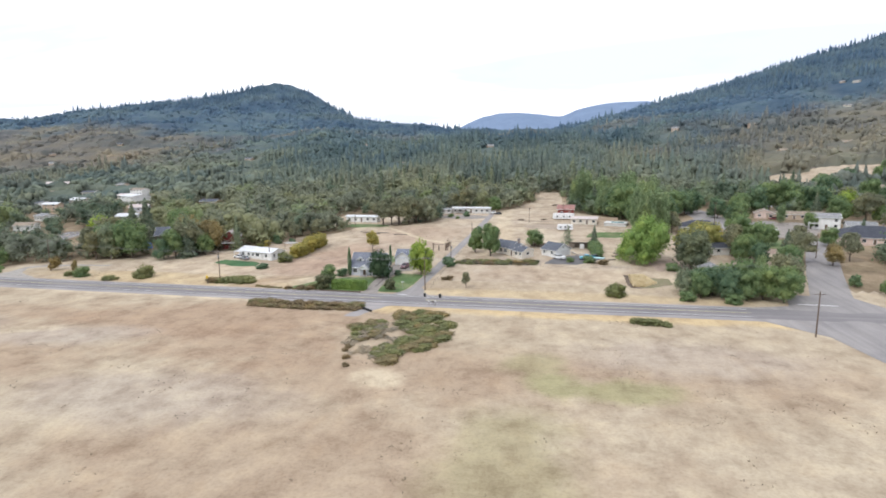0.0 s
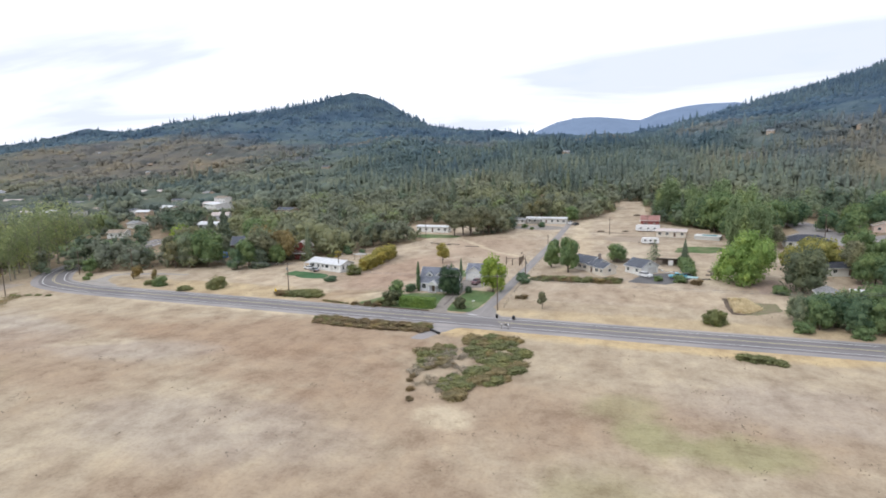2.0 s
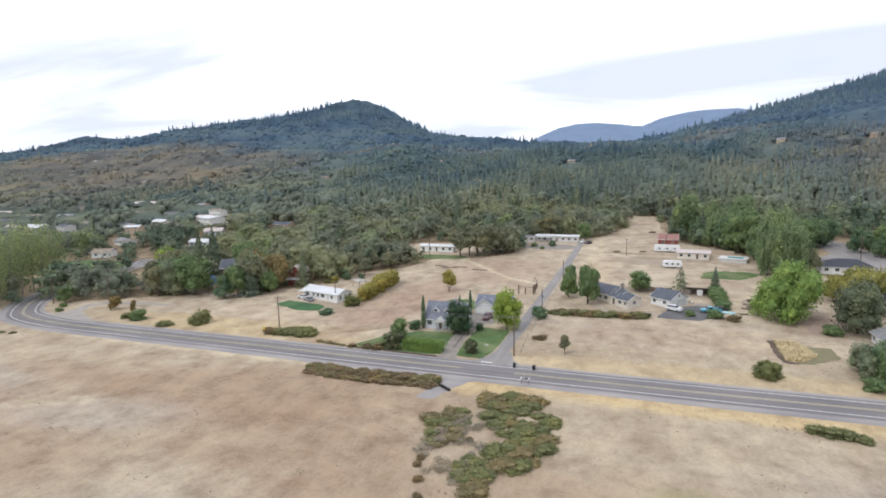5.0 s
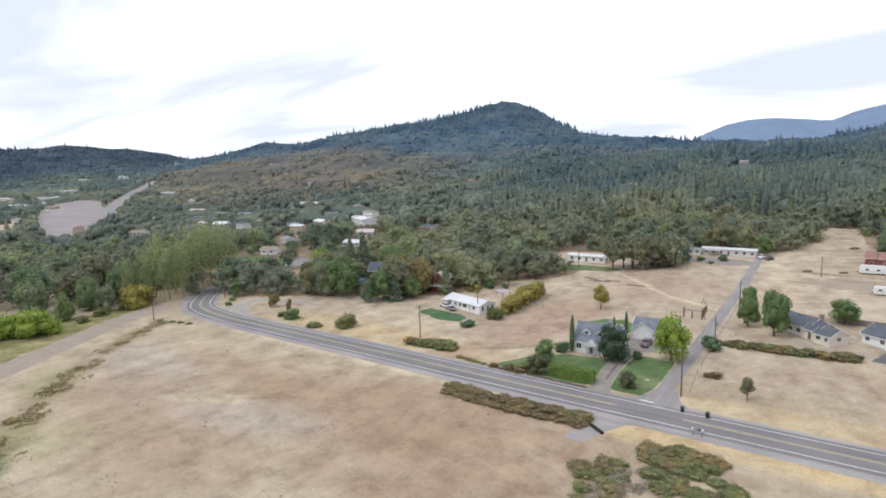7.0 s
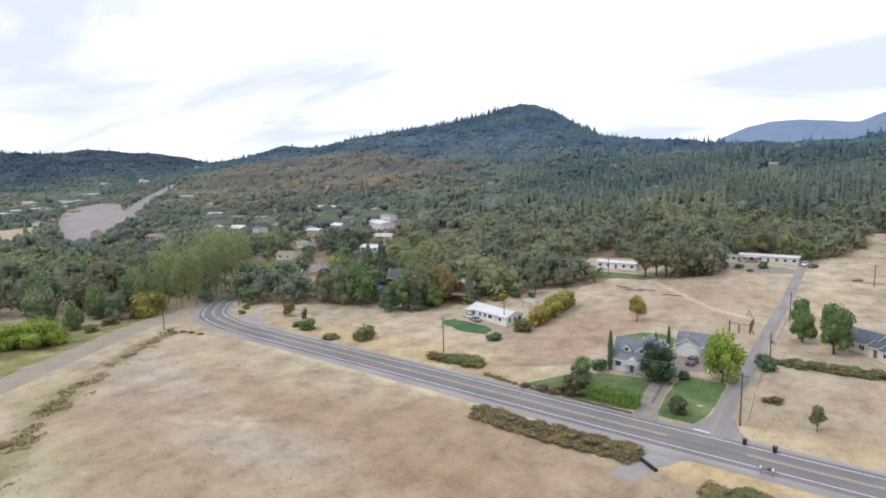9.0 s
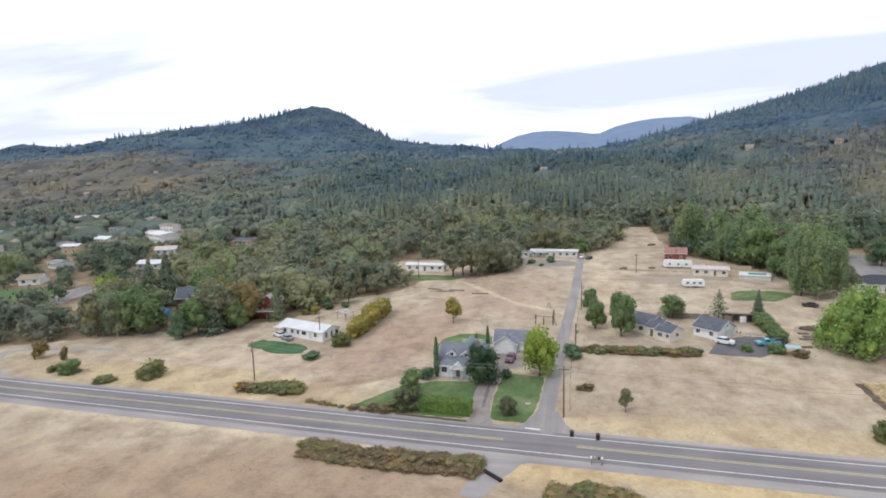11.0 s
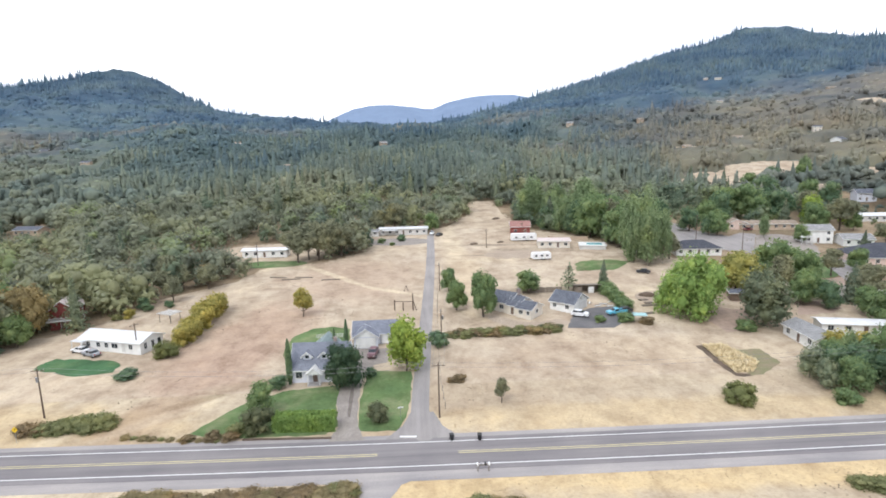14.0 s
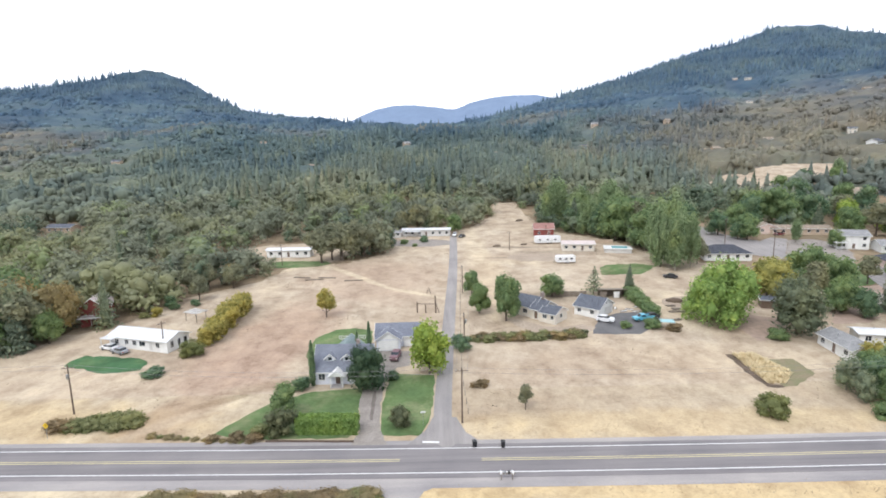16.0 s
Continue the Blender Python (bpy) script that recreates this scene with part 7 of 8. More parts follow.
# timber, soil heap, scrap
heap = thing("soil_heap", pose(65.2, 65.4, at(65.2, 65.4)), "low heap of dark soil", "soil heap")
v, f = blob(6, 12, 0.12, np.random.default_rng(3))
hs = new("soil", tri_mesh("soil", v * (2.6, 1.7, 1.0), f, [SOIL]))
hs.parent = heap
for x, y, t in [(62.2, 61.2, 4), (62.6, 58.4, 8), (60.9, 56.2, 5), (63.6, 56.0, -12), (59, 49.8, 14)]:
    st = thing("timber_stack", pose(x, y, at(x, y), 0, 0, t), "low stack of weathered timber", "timber", "timber stacks in the dirt yard")
    for k in range(5):
        part("plank", Shape().box(0, -0.6 + k * 0.3, 0.0 + 0.12 * (k % 2), 2.6, 0.24, 0.14), GREY_WOOD, st)
for x, y, t in [(-52, 100, -14), (-47, 97, 6), (-43, 99, -8), (-33, 95, 5)]:
    lg = thing("log", pose(x, y, at(x, y), 0, 0, t), "long grey log lying in the meadow", "log", "logs in the meadow")
    part("stem", Shape().tube((-3.2, 0, 0.2), (3.2, 0, 0.18), 0.24, 0.16, 8), GREY_WOOD, lg)
shel = thing("small_shelter", pose(54.0, 44.0, at(54, 44), 0, 0, -15), "small shelter with a pale teal sheet roof", "shelter")
part("roof", Shape().box(0, 0, 1.9, 3.4, 2.6, 0.12), TEAL, shel)
for i in (-1.5, 1.5):
    for j in (-1.1, 1.1):
        part("post", Shape().box(i, j, -0.2, 0.1, 0.1, 2.1), GREY_WOOD, shel)
edging = thing("timber_edging", pose(-25.6, -5.3, at(-25.6, -5.3), 0, 0, -3), "low weathered timber edging along the lawn's foot", "edging")
for k in range(6):
    part("beam", Shape().box(-6.1 + k * 2.44, 0.03 * (k % 2), -0.1, 2.4, 0.24, 0.42), POLE_WOOD, edging)
for x, y, s in [(41, 207, 1.0), (34, 148, 0.7), (22, 146, 0.8)]:
    hp = copy_thing(heap, Matrix.Identity(4))
    hp.matrix_basis = pose(x, y, at(x, y), 0, 0, 40 * s) @ Matrix.Diagonal((s, s, s * 0.8, 1))
    tagged(hp, "low heap of dark soil on the bare slope", "soil heap")
for x, y, t in [(47.4, 57.5, 20), (49.5, 59.0, -30), (46.0, 60.2, 70), (50.8, 57.0, 10), (44.6, 62.4, -10), (52.4, 61.0, 40)]:
    bd = thing("scrap_board", pose(x, y, at(x, y), 0, 0, t), "weathered pale boards lying in the yard", "board", "scrap boards in the yard")
    for k in range(3):
        part("plank", Shape().box(0.15 * k, -0.42 + k * 0.42, 0.02 + 0.05 * k, 2.2, 0.36, 0.07), TRIM if k == 1 else GREY_WOOD, bd)
for x, y, t, L in [(35.0, 72.0, -4, 12), (59.5, 147.0, -62, 13)]:
    bf = thing("board_fence", pose(x, y, at(x, y), 0, 0, t), "weathered tan board fence behind the yard", "fence")
    for k in range(L):
        part("board", Shape().box(-L / 2 + k + 0.5, 0, -0.3, 0.95, 0.05, 1.9 + 0.06 * (k % 3)), WALL_TAN if L > 12 else GREY_WOOD, bf)
    for k in range(0, L + 1, 3):
        part("post", Shape().box(-L / 2 + k, 0.08, -0.3, 0.12, 0.12, 2.05), GREY_WOOD, bf)
# post gateway beside the lane
gate = thing("gateway", pose(-7.4, 60.0, at(-7.4, 60.0), 0, 0, -6), "dark timber post frame beside the lane", "gateway")
for u, v_, h in ((-2.6, 0, 3.4), (-0.2, 0, 2.6), (2.6, 0, 3.6), (2.3, 2.5, 3.2), (2.0, 5, 3.0), (1.7, 7.5, 2.8), (1.4, 10, 2.6)):
    part("post", Shape().box(u, v_, -0.3, 0.32, 0.32, h), POLE_WOOD, gate)
part("beam", Shape().box(0, 0, 2.5, 5.6, 0.14, 0.14), POLE_WOOD, gate)
part("brace", Shape().tube((2.6, 0, 3.0), (3.6, 0, 0), 0.1, 0.1, 6), POLE_WOOD, gate)
af = thing("timber_trestle", pose(-7.0, 78.4, at(-7.0, 78.4)), "small dark timber trestle in the meadow", "trestle")
for s in (-1, 1):
    part("leg", Shape().tube((s * 0.7, 0, -0.1), (0, 0, 1.9), 0.1, 0.08, 6), POLE_WOOD, af)
# clipped hedge before the cottage
hedge = thing("hedge", pose(-23.2, -1.9, 0, 0, 0, -3), "clipped bright green hedge before the lawn", "hedge")
r = np.random.default_rng(31)
n = 4200
c = np.stack([r.uniform(-5.2, 5.2, n), r.uniform(-1.3, 1.3, n), r.uniform(0, 2.7, n)], 1)
face = r.integers(0, 3, n)
c[face == 0, 1] = -1.3
c[face == 1, 2] = 2.7
c[face == 2, 1] = 1.3
c += r.normal(0, 0.07, c.shape)
o = np.zeros_like(c)
o[face == 0, 1], o[face == 1, 2], o[face == 2, 1] = -1, 1, 1
hv, hf = leaves(c, o + (0, 0, 0.2), 0.26, r)
hb = np.array([(x, y, z) for z in (0, 2.6) for x, y in ((-5.1, -1.2), (5.1, -1.2), (5.1, 1.2), (-5.1, 1.2))])
hbf = np.array([(0, 1, 5), (0, 5, 4), (1, 2, 6), (1, 6, 5), (2, 3, 7), (2, 7, 6), (3, 0, 4), (3, 4, 7), (4, 5, 6), (4, 6, 7)])
hm = new("foliage", tri_mesh("hedge_foliage", *join([(hb, hbf), (hv, hf)]), [HEDGE_LEAF]))
hm.parent = hedge
# wire fences along lane and paddock
def post_fence(name, pts2, gap, h, label, rails=2):
    ob = thing(name, pose(pts2[0][0], pts2[0][1], at(*pts2[0])), label, "fence")
    line = smooth_line(pts2, gap)
    sh = [Shape() for _ in range(rails)]
    last = None
    x0, y0 = pts2[0]
    z0 = at(x0, y0)
    base = Shape().tube((0, 0, -0.4), (0, 0, h), 0.06, 0.05, 6).mesh("fence_post", GREY_WOOD)
    for x, y in line:
        p = (x - x0, y - y0, at(x, y) - z0)
        ob2 = new("post", base)
        ob2.parent, ob2.location = ob, p
        if last:
            for k in range(rails):
                z = h * (0.45 + 0.45 * k / max(1, rails - 1))
                sh[k].tube((last[0], last[1], last[2] + z), (p[0], p[1], p[2] + z), 0.012, 0.012, 4, False)
        last = p
    for q in sh:
        part("wire", q, WIRE, ob)
    return ob


post_fence("wire_fence", [(1.0, 3), (0.8, 20), (2.0, 57), (4.6, 110)], 4.0, 1.2, "wire fence with weathered posts beside the lane")
post_fence("yard_fence", [(136, 133), (147, 135.5), (158, 136)], 2.2, 1.3, "pale post fence across the eastern yard")

# ---- woods on the slopes, grass: uncountable cover ----
def spread(templates, pos, size, turn, pick, rnd):
    """Many copies of a few templates in one mesh: vertices and triangles."""
    vs, fs, n = [], [], 0
    for k, (v, f) in enumerate(templates):
        sel = np.nonzero(pick == k)[0]
        if not len(sel):
            continue
        c, s = np.cos(turn[sel]), np.sin(turn[sel])
        x = v[None, :, 0] * c[:, None] - v[None, :, 1] * s[:, None]
        y = v[None, :, 0] * s[:, None] + v[None, :, 1] * c[:, None]
        z = np.broadcast_to(v[None, :, 2], x.shape)
        wide = size[sel, None] * rnd[sel, None]
        p = np.stack([pos[sel, 0, None] + x * wide, pos[sel, 1, None] + y * wide, pos[sel, 2, None] + z * size[sel, None]], 2)
        vs.append(p.reshape(-1, 3))
        fs.append((f[None] + (n + np.arange(len(sel)) * len(v))[:, None, None]).reshape(-1, 3))
        n += len(sel) * len(v)
    return np.concatenate(vs), np.concatenate(fs)


def ragged_broad(bodies, cards, size, seed):
    """A far broadleaf crown, 1 m high: uneven lobes with a few loose sprays."""
    r = np.random.default_rng(seed)
    out = []
    for k in range(bodies):
        v, f = blob(3, 5 if bodies > 1 else 6, 0.36, r)
        a = 6.2832 * (k + r.random()) / bodies
        d, s = (r.uniform(0.13, 0.25), r.uniform(0.16, 0.27)) if bodies > 1 else (0.0, 0.4)
        out.append((v * (s, s, s * 1.15) + (d * math.cos(a), d * math.sin(a), 0.4 + r.uniform(0, 0.28) * (bodies > 1)), f))
    p = r.normal(0, 1, (cards, 3))
    p /= np.linalg.norm(p, axis=1)[:, None]
    p[:, 2] = np.abs(p[:, 2]) - 0.2
    if cards:
        out.append(leaves(p * (0.4, 0.4, 0.42) * r.uniform(0.8, 1.05, (cards, 1)) + (0, 0, 0.5), p + (0, 0, 0.6), size, r, 0.4))
    return join(out)


def ragged_cone(tiers, sides, cards, size, seed):
    """A far conifer, 1 m high: uneven skirts of boughs one over another on a pointed stem."""
    r = np.random.default_rng(seed)
    out = []
    for k in range(tiers):
        z0, z1 = 0.06 + 0.62 * k / tiers, min(1.0, 0.06 + 0.62 * k / tiers + 1.0 / tiers + 0.1)
        z1 = 1.0 if k == tiers - 1 else z1
        rad = 0.19 * (1 - 0.72 * k / tiers)
        a = 6.2832 * (np.arange(sides) + r.uniform(-0.25, 0.25, sides)) / sides
        rim = np.stack([rad * np.cos(a), rad * np.sin(a), np.full(sides, z0)], 1) * (r.uniform(0.65, 1.15, (sides, 1)) * (1, 1, 0) + (0, 0, 1)) + np.stack([0 * a, 0 * a, r.uniform(-0.05, 0.05, sides)], 1)
        v = np.concatenate([rim, [(r.uniform(-0.01, 0.01), r.uniform(-0.01, 0.01), z1)]])
        out.append((v, np.array([(i, (i + 1) % sides, sides) for i in range(sides)])))
    if cards:
        t = np.linspace(0, 0.9, cards)
        a = np.arange(cards) * 2.4 + r.random()
        rad = 0.17 * (1 - t) * r.uniform(0.7, 1.2, cards)
        out.append(leaves(np.stack([rad * np.cos(a), rad * np.sin(a), 0.08 + 0.86 * t], 1), np.stack([np.cos(a), np.sin(a), np.full(cards, 0.6)], 1), size, r, 0.3))
    return join(out)


def unit(tree, h):
    return tree[0] / h, tree[1]


mid_broad = [unit(crown_round(10, 9.2, 0.2, 7, 250, 0.62, 40 + k, 0.8, 0.4, 0.5, 0.42), 10) for k in range(6)]
mid_cone = [unit(crown_cone(16, 5.6, 0.4, 7, 260, 0.68, 50 + k, 0.5), 16) for k in range(4)]
low_broad = [ragged_broad(3, 20, 0.13, 60 + k) for k in range(7)]
low_cone = [ragged_cone(4, 6, 12, 0.09, 70 + k) for k in range(5)]
tiny_broad = [ragged_broad(1, 2, 0.2, 80 + k) for k in range(6)]
tiny_cone = [ragged_cone(2, 5, 2, 0.1, 90 + k) for k in range(6)]

HOUSES = np.array([(x, y) for x, y in spots + SHOPS] + [(-131, 66), (-276, 216), (-65, 135), (-9, 174), (167, 213), (166, 160), (164, 130), (206, 128), (249, 233), (256, 213), (232, 172), (160, 98), (150, 163), (118, 178)], float)
HIGHWAY_LINE = smooth_line(HIGHWAY, 25)


GLADES = ((222, 304, 32, 38), (268, 314, 42, 38), (258, 248, 16, 10), (308, 270, 22, 12), (252, 222, 16, 18), (232, 168, 20, 14), (-520, 168, 38, 14), (-226, 66, 32, 18), (-207, 48, 9, 9), (-300, 292, 28, 20), (-200, 470, 38, 14), (258, 436, 38, 11), (428, 478, 28, 9), (424, 676, 12, 28),
          (505, 500, 18, 36), (-590, 84, 70, 32), (-800, 255, 70, 26), (-920, 290, 60, 28), (-700, 205, 50, 18), (-560, 190, 46, 20))


def wooded(x, y):
    """Where trees may stand: off clearings, houses, glades and the highway."""
    d = np.hypot(x, y + 110)
    ok = ~inside(x, y, CLEARING) & (y > 18 - 2.2 * np.clip(-x - 183, 0, 80)) & ~((x > 52) & (x < 150) & (y < 120)) & (np.hypot((x + 66) / 29, (y - 138) / 22) > 1)
    for hx, hy in HOUSES:
        far = math.hypot(hx, hy + 110)
        ux, uy = -hx / far, (-110 - hy) / far
        along, across = (x - hx) * ux + (y - hy) * uy, np.abs((x - hx) * uy - (y - hy) * ux)
        ok &= ~((across < 7 + 0.005 * far) & (along > -7) & (along < 9 + 0.014 * far))
    for hx, hy in HIGHWAY_LINE:
        ok &= np.hypot(x - hx, y - hy) > 19
    for cx, cy, rx, ry in GLADES:
        ok &= np.hypot((x - cx) / rx, (y - cy) / ry) + 0.9 * (fractal(x / 9, y / 9, 31) - 0.5) > 0.95
    ok &= ~inside(x, y, [(-430, -20), (-486, 40), (-540, 80), (-621, 108), (-690, 116), (-670, 52), (-560, 0)])
    ok &= ~inside(x, y, LOT)
    town = (x < -190) & (y < 330) & (land(x, y) < 26)
    ok &= ~(town & (fractal(x / 40, y / 40, 21) < 0.3))
    return ok


def sites(gap, r0, r1, seed):
    """Jittered sites between two distances from the field."""
    r = np.random.default_rng(seed)
    g = np.arange(-2500, 2500, gap)
    x, y = np.meshgrid(g, g[g > -400])
    x, y = x.ravel() + r.uniform(-0.45, 0.45, x.size) * gap, y.ravel() + r.uniform(-0.45, 0.45, y.size) * gap
    d = np.hypot(x, y + 110)
    az = np.degrees(np.arctan2(x, y + 110))
    ok = (d > r0) & (d <= r1) & (az > -82) & (az < 48)
    x, y, d = x[ok], y[ok], d[ok]
    ok = wooded(x, y) & (~inside(x, y, YARDS) | ((y > 165) & (r.random(len(x)) < 0.4)))
    ok &= ~((d < 330) & (x < -50) & (fractal(x / 22, y / 22, 51) < 0.34))
    ok &= land(x * 1.07, y * 1.07) > land(x, y) - 7
    return x[ok], y[ok], r


def kinds(x, y, r):
    """0 conifer, 1 oak, 2 brown brush, 3 green broadleaf, from place and patchiness."""
    z = land(x, y)
    stand_ = fractal(x / 95, y / 95, 41) + r.normal(0, 0.05, len(x))
    west = np.exp(-(((x + 760) / 420) ** 2 + ((y - 640) / 300) ** 2))
    east = np.exp(-(((x - 620) / 330) ** 2 + ((y - 640) / 330) ** 2))
    shelf = np.exp(-(((x - 60) / 300) ** 4)) * np.clip((y - 215) / 90, 0, 1) * (y < 760)
    crest = np.clip((z - np.where(x > 250, 120, 150)) / 50, 0, 1)
    share = 0.08 + 2.6 * np.clip(stand_ - 0.54, 0, 0.3) + 0.5 * shelf + 0.85 * crest - 0.35 * (west + east) * (1 - crest)
    k = np.where(r.random(len(x)) < share, 0, 1)
    k = np.where((k == 1) & (z > 26) & (west + east > 0.35) & (r.random(len(x)) < 0.55), 2, k)
    k = np.where((k == 0) & (np.hypot(x, y + 110) < 300) & (r.random(len(x)) < 0.6), 1, k)
    low = (z < 22) & (y < 240)
    k = np.where(low & (k == 0) & (r.random(len(x)) < 0.88), 1, k)
    k = np.where(low & (k == 1) & (r.random(len(x)) < np.where(x < -180, 0.5, np.where(x > 42, 0.8, 0.12))), 3, k)
    return k


def headroom(x, y):
    """Trees stand low on the plots before the houses."""
    top_ = np.full(len(x), 99.0)
    for hx, hy in HOUSES:
        far = math.hypot(hx, hy + 110)
        ux, uy = -hx / far, (-110 - hy) / far
        along, across = (x - hx) * ux + (y - hy) * uy, np.abs((x - hx) * uy - (y - hy) * ux)
        before = (across < 8 + 0.006 * far) & (along > 0) & (along < 90)
        top_ = np.where(before, np.minimum(top_, 2.2 + along * 40 / far), top_)
    return top_


NAMES = [("conifer_wood", "dense dark conifer woods on the slopes"), ("oak_wood", "olive oak woods on the slopes"), ("brush_wood", "brown autumn brush on the lower slopes"), ("mixed_wood", "green broadleaf trees of the valley")]
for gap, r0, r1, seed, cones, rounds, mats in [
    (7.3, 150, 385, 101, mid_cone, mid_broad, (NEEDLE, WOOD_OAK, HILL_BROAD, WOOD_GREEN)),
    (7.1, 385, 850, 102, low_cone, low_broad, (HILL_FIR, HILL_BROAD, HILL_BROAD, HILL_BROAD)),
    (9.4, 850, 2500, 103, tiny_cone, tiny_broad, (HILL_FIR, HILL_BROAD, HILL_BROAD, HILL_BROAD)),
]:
    x, y, r = sites(gap, r0, r1, seed)
    kind = kinds(x, y, r)
    z = land(x, y) - 0.2
    for k in range(4):
        sel = kind == k
        if not sel.any():
            continue
        n = int(sel.sum())
        tall = r.uniform(9, 19, n) * r.choice([1.0, 1.0, 1.25], n) if k == 0 else r.uniform(3.5, 8, n) if k == 2 else r.uniform(4.5, 13.5, n)
        tall *= 0.62 + 0.8 * fractal(x[sel] / 34, y[sel] / 34, 71)
        tall = np.minimum(tall, headroom(x[sel], y[sel]))
        temps = cones if k == 0 else rounds
        v, f = spread(temps, np.stack([x[sel], y[sel], z[sel]], 1), tall, r.uniform(0, 6.28, n), r.integers(0, len(temps), n), r.uniform(0.8, 1.25, n) * (1.25 if k == 2 else 1.0))
        tagged(new(NAMES[k][0], tri_mesh(NAMES[k][0], v, f, [mats[k]])), NAMES[k][1], "woods", kind="stuff")

# the closed canopy of the far woods: one rolling sheet of crowns, out of which single trees stand
ring = np.exp(np.arange(math.log(360), math.log(2450), 0.0072))
fan = np.radians(np.arange(-81, 47.2, 0.3))
R_, A_ = np.meshgrid(ring, fan)
jit = np.random.default_rng(9)
A_ = A_ + jit.uniform(-0.4, 0.4, A_.shape) * radians(0.3)
R_ = R_ * (1 + jit.uniform(-0.4, 0.4, R_.shape) * 0.0072)
cx_, cy_ = (R_ * np.sin(A_)).ravel(), (R_ * np.cos(A_)).ravel() - 110
crowns = 0.62 * lattice(cx_ / 7.5, cy_ / 7.5, 61) + 0.38 * lattice(cx_ / 3.4, cy_ / 3.4, 62) + jit.uniform(-0.12, 0.12, cx_.shape)
stand = 5.5 + 5.0 * fractal(cx_ / 60, cy_ / 60, 63)
rise = np.clip((R_.ravel() - 375) / 130, 0, 1)
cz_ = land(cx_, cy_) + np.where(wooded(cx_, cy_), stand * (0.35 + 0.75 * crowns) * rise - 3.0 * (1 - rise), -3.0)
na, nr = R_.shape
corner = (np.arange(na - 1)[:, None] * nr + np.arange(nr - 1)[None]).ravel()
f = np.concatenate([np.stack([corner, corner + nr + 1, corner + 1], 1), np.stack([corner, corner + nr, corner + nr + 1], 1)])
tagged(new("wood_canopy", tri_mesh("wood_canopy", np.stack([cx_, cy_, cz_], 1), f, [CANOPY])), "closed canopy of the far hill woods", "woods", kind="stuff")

# far mountains, plain distance beyond the woods; their blue is painted haze
def far_range(name, crest, depth, material, label):
    line = smooth_line([c[:2] for c in crest], 60)
    high = smooth_line([(c[0], c[2]) for c in crest], 60)
    sh = Shape()
    n = len(line)
    r = np.random.default_rng(12)
    zz = np.interp(np.linspace(0, 1, n), np.linspace(0, 1, len(high)), high[:, 1]) + r.normal(0, 1.6, n)
    toward = -line / np.linalg.norm(line, axis=1)[:, None]
    rows = [np.c_[line + toward * depth * s, zz * h] for s, h in ((-0.6, 0.4), (0, 1), (0.35, 0.74), (0.7, 0.38), (1, 0))]
    sh.poly(np.concatenate(rows), [(j * n + i, j * n + i + 1, (j + 1) * n + i + 1, (j + 1) * n + i) for j in range(4) for i in range(n - 1)])
    return tagged(new(name, sh.mesh(name, material)), label, "mountains", kind="structure")


# stands in for aerial haze: a flat hazy colour that also glows faintly
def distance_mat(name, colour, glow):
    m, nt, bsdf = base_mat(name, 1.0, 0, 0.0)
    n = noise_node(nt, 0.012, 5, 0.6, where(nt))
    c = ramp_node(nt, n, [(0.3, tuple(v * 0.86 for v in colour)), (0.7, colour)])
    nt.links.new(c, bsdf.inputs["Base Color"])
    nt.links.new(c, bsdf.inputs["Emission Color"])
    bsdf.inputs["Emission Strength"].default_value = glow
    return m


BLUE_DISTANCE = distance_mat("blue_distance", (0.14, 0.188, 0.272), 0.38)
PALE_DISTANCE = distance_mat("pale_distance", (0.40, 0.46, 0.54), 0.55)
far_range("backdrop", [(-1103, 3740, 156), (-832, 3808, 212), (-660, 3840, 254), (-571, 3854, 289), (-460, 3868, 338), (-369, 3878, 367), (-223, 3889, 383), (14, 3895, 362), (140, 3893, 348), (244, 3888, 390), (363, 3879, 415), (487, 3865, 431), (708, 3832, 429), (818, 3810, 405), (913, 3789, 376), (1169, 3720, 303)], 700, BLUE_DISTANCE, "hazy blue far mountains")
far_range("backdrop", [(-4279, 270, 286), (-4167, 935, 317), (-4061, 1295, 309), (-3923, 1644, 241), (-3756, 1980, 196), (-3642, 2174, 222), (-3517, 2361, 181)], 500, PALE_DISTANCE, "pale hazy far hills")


# dry grass: tufts over the fields
def tuft(blades, seed, spreadw=0.5):
    r = np.random.default_rng(seed)
    v, f = [], []
    for i in range(blades):
        a, b = r.random() * 6.2832, r.random() * 6.2832
        x, y = 0.3 * math.cos(a) * r.random(), 0.3 * math.sin(a) * r.random()
        w = r.uniform(0.1, 0.22)
        n = len(v)
        v += [(x - w * math.sin(b), y + w * math.cos(b), 0), (x + w * math.sin(b), y - w * math.cos(b), 0), (x + spreadw * math.cos(a), y + spreadw * math.sin(a), r.uniform(0.5, 1.0))]
        f.append((n, n + 1, n + 2))
    return np.array(v), np.array(f)


tufts = [tuft(4, 200 + k) for k in range(5)]


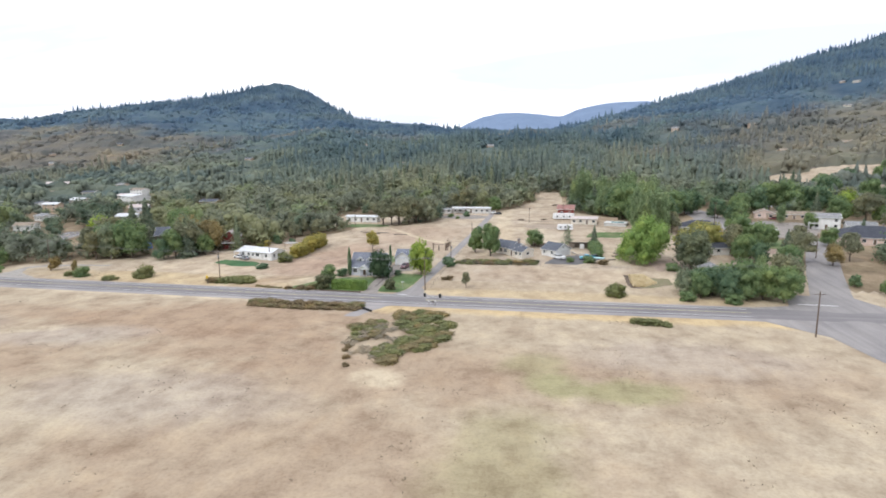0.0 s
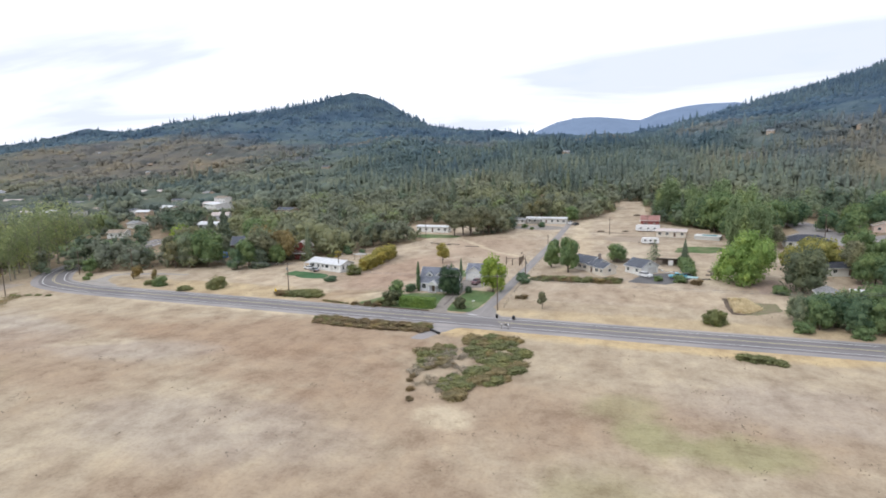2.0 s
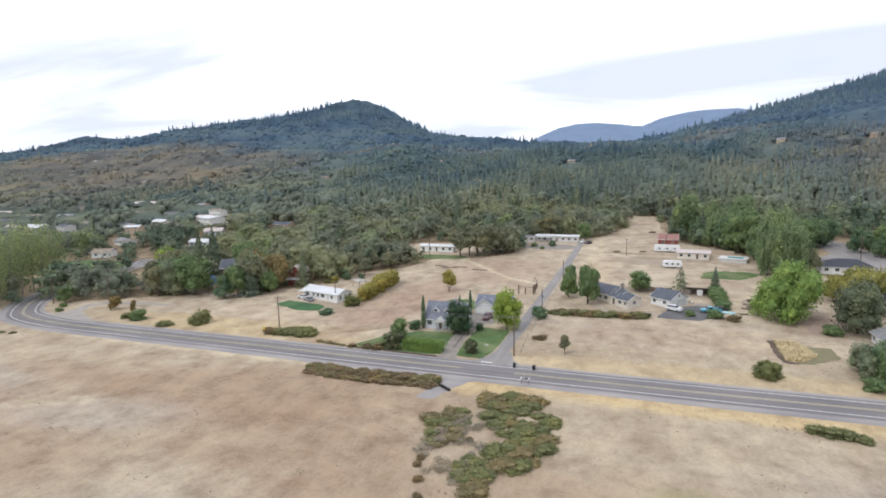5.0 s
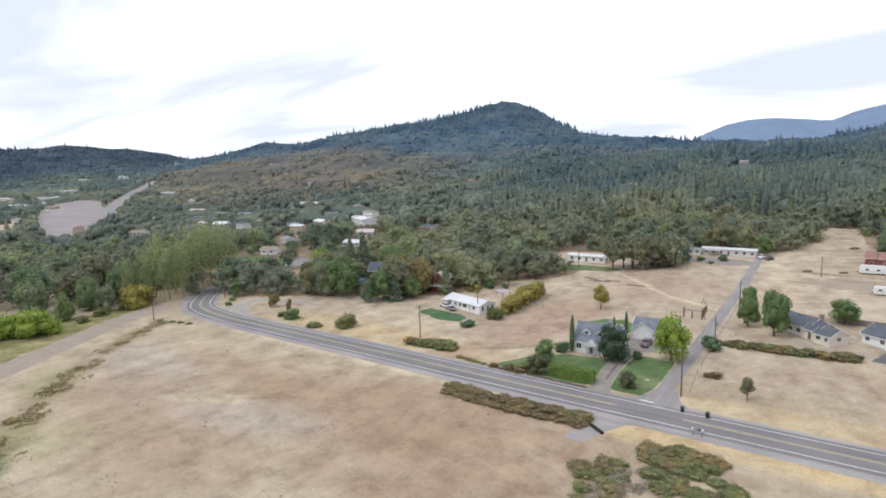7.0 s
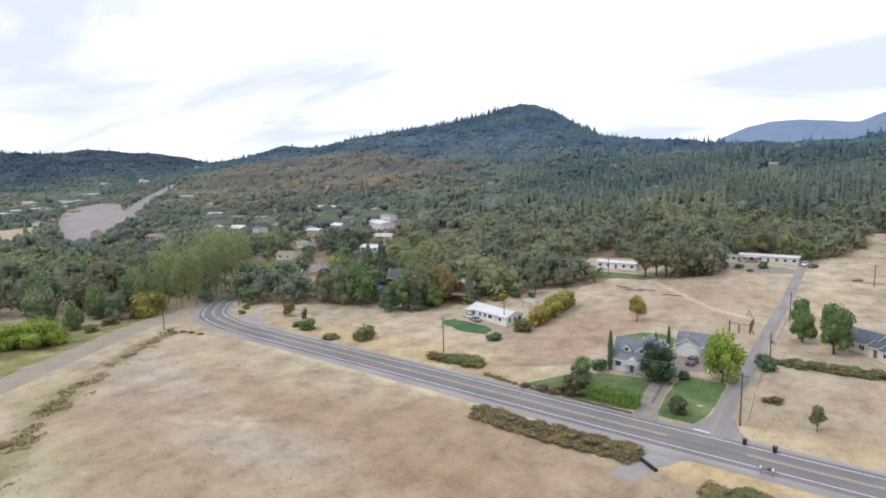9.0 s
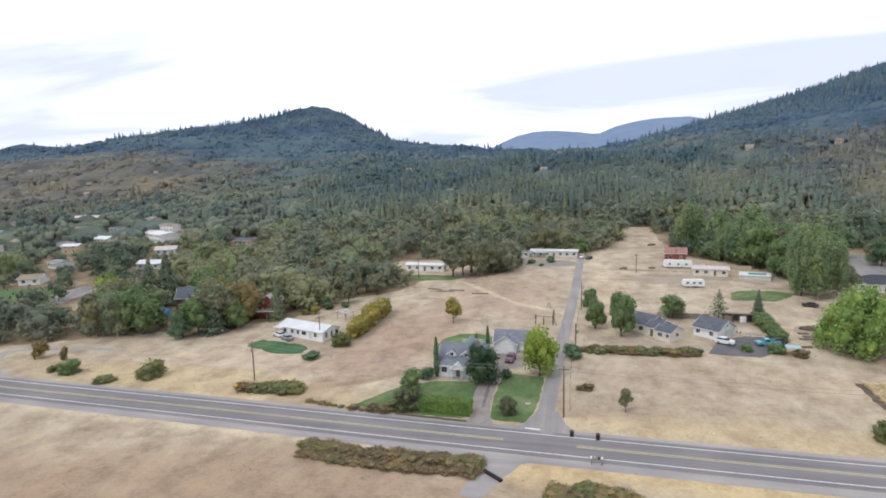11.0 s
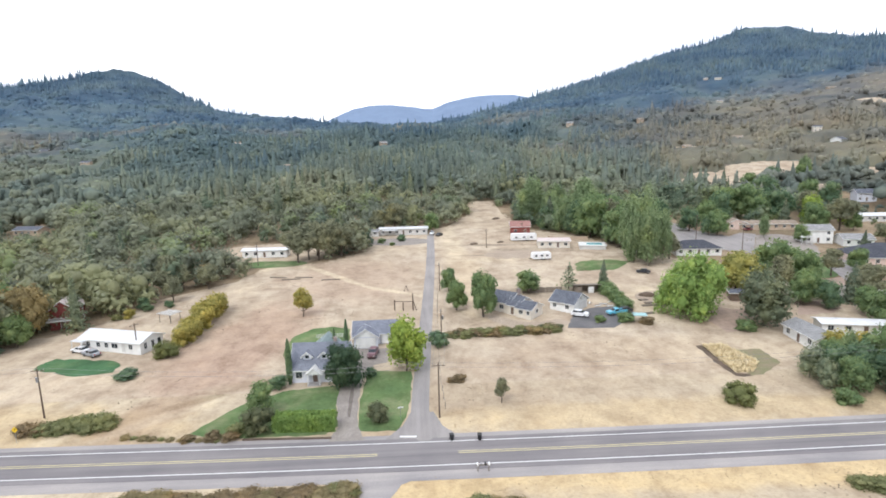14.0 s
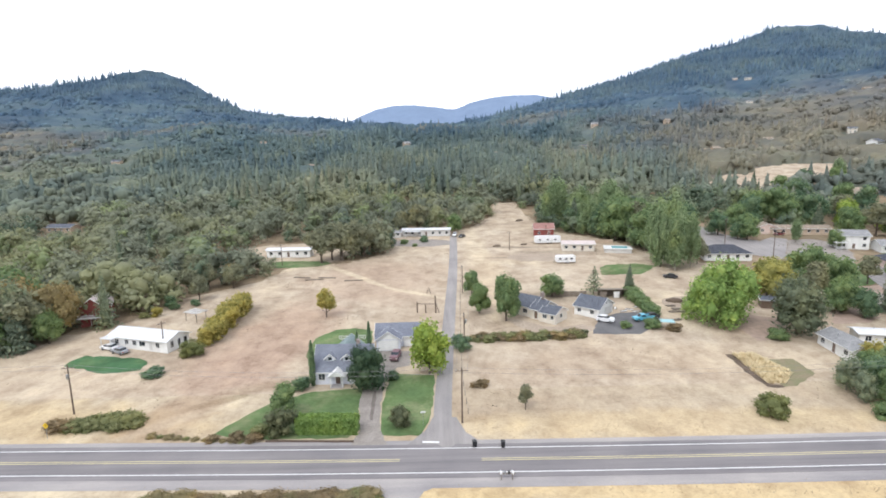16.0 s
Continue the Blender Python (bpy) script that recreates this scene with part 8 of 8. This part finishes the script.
def grass(name, material, label, n, seed, where_fn, lo, hi, area=(-180, 130, -130, 130)):
    r = np.random.default_rng(seed)
    x, y = r.uniform(area[0], area[1], n), r.uniform(area[2], area[3], n)
    ok = where_fn(x, y, r)
    x, y = x[ok], y[ok]
    line = np.interp(x, [p[0] for p in MAIN[::-1] if p[0] > -165 and p[1] < 5], [p[1] for p in MAIN[::-1] if p[0] > -165 and p[1] < 5])
    ok = np.abs(y - line) > 6.3
    ok &= (np.abs(x - np.interp(y, [p[1] for p in LANE], [p[0] for p in LANE])) > 2.2) | (y < -5)
    ok &= inside(x, y, CLEARING) & ~inside(x, y, [(-44, -5), (-44, 12), (-33, 42), (-9, 42), (-3, -8)]) & ~inside(x, y, [(16, 43), (58, 41), (58, 58), (14, 62)])
    ok &= np.hypot((x + 79) / 16, (y - 35) / 9) > 1
    ok &= ~inside(x, y, [(-186, -8), (-165, -20), (-139, -63), (-112, -120), (-128, -140), (-190, -60)]) & ~inside(x, y, [(95, -52), (95, 8), (130, 8), (130, -52)])
    ok &= ~inside(x, y, [(-20, -15), (-4, -15), (-8, -31), (-15, -31)])
    x, y = x[ok], y[ok]
    n = len(x)
    v, f = spread(tufts, np.stack([x, y, land(x, y) - 0.02], 1), r.uniform(lo, hi, n), r.uniform(0, 6.28, n), r.integers(0, len(tufts), n), r.uniform(0.9, 1.5, n))
    return tagged(new(name, tri_mesh(name, v, f, [material])), label, "grass", kind="stuff")


road_mid = lambda x: np.interp(x, [-140, -60, 0, 90, 250], [-6.2, -10.4, -11.3, -12.9, -15])  # noqa: E731
grass("verge_grass", STRAW, "tall straw-yellow grass along the road verges", 90000, 301, lambda x, y, r: (np.abs(np.abs(y - road_mid(x)) - 8.6 + r.normal(0, 1.0, len(x))) < 2.0), 0.1, 0.26)
grass("dry_grass", STRAW, "tufts of dry straw-coloured grass", 30000, 302, lambda x, y, r: (fractal(x / 14, y / 14, 5) > 0.5) & (y > -22), 0.08, 0.24)


def by_line(x, y, line):
    d = np.full(x.shape, 1e9)
    for (x0, y0), (x1, y1) in zip(line, line[1:]):
        s = np.clip(((x - x0) * (x1 - x0) + (y - y0) * (y1 - y0)) / ((x1 - x0) ** 2 + (y1 - y0) ** 2), 0, 1)
        d = np.minimum(d, np.hypot(x - x0 - s * (x1 - x0), y - y0 - s * (y1 - y0)))
    return d


WEEDS = [(-158, -21), (-146, -38), (-129, -59), (-111, -75), (-94, -88), (-78, -100)]
grass("track_weeds", OLIVE_BRUSH, "brown-olive weeds between track and field", 150000, 305, lambda x, y, r: by_line(x, y, WEEDS) + 13 * (fractal(x / 3.5, y / 3.5, 8) - 0.45) + r.normal(0, 0.6, len(x)) < 1.9, 0.1, 0.4, (-166, -70, -108, -15))
grass("track_verge", STRAW, "straw-yellow grass beside the track", 40000, 306, lambda x, y, r: np.abs(by_line(x, y, WEEDS) - 4) + 7 * (fractal(x / 4, y / 4, 9) - 0.5) < 2.2, 0.08, 0.2, (-166, -70, -108, -15))
grass("garden_stalks", CORN_STALK, "dead straw-coloured stalks in the vegetable garden", 5200, 307, lambda x, y, r: inside(x, y, CORN) & (fractal(x / 1.1, y / 1.1, 3) > 0.36), 0.35, 0.95, (60, 70, 11, 29))
grass("field_clods", CLOD, "dark clods and dead tufts scattered in the field", 60000, 308, lambda x, y, r: (fractal(x / 5, y / 5, 15) > 0.7) & (r.random(len(x)) < 0.35) & (y < -24), 0.12, 0.34, (-130, 90, -130, -20))
grass("meadow_clods", CLOD, "dark clods and dead tufts scattered in the meadow", 60000, 309, lambda x, y, r: (fractal(x / 6, y / 6, 16) > 0.7) & (r.random(len(x)) < 0.3), 0.12, 0.34, (-120, 80, 0, 150))
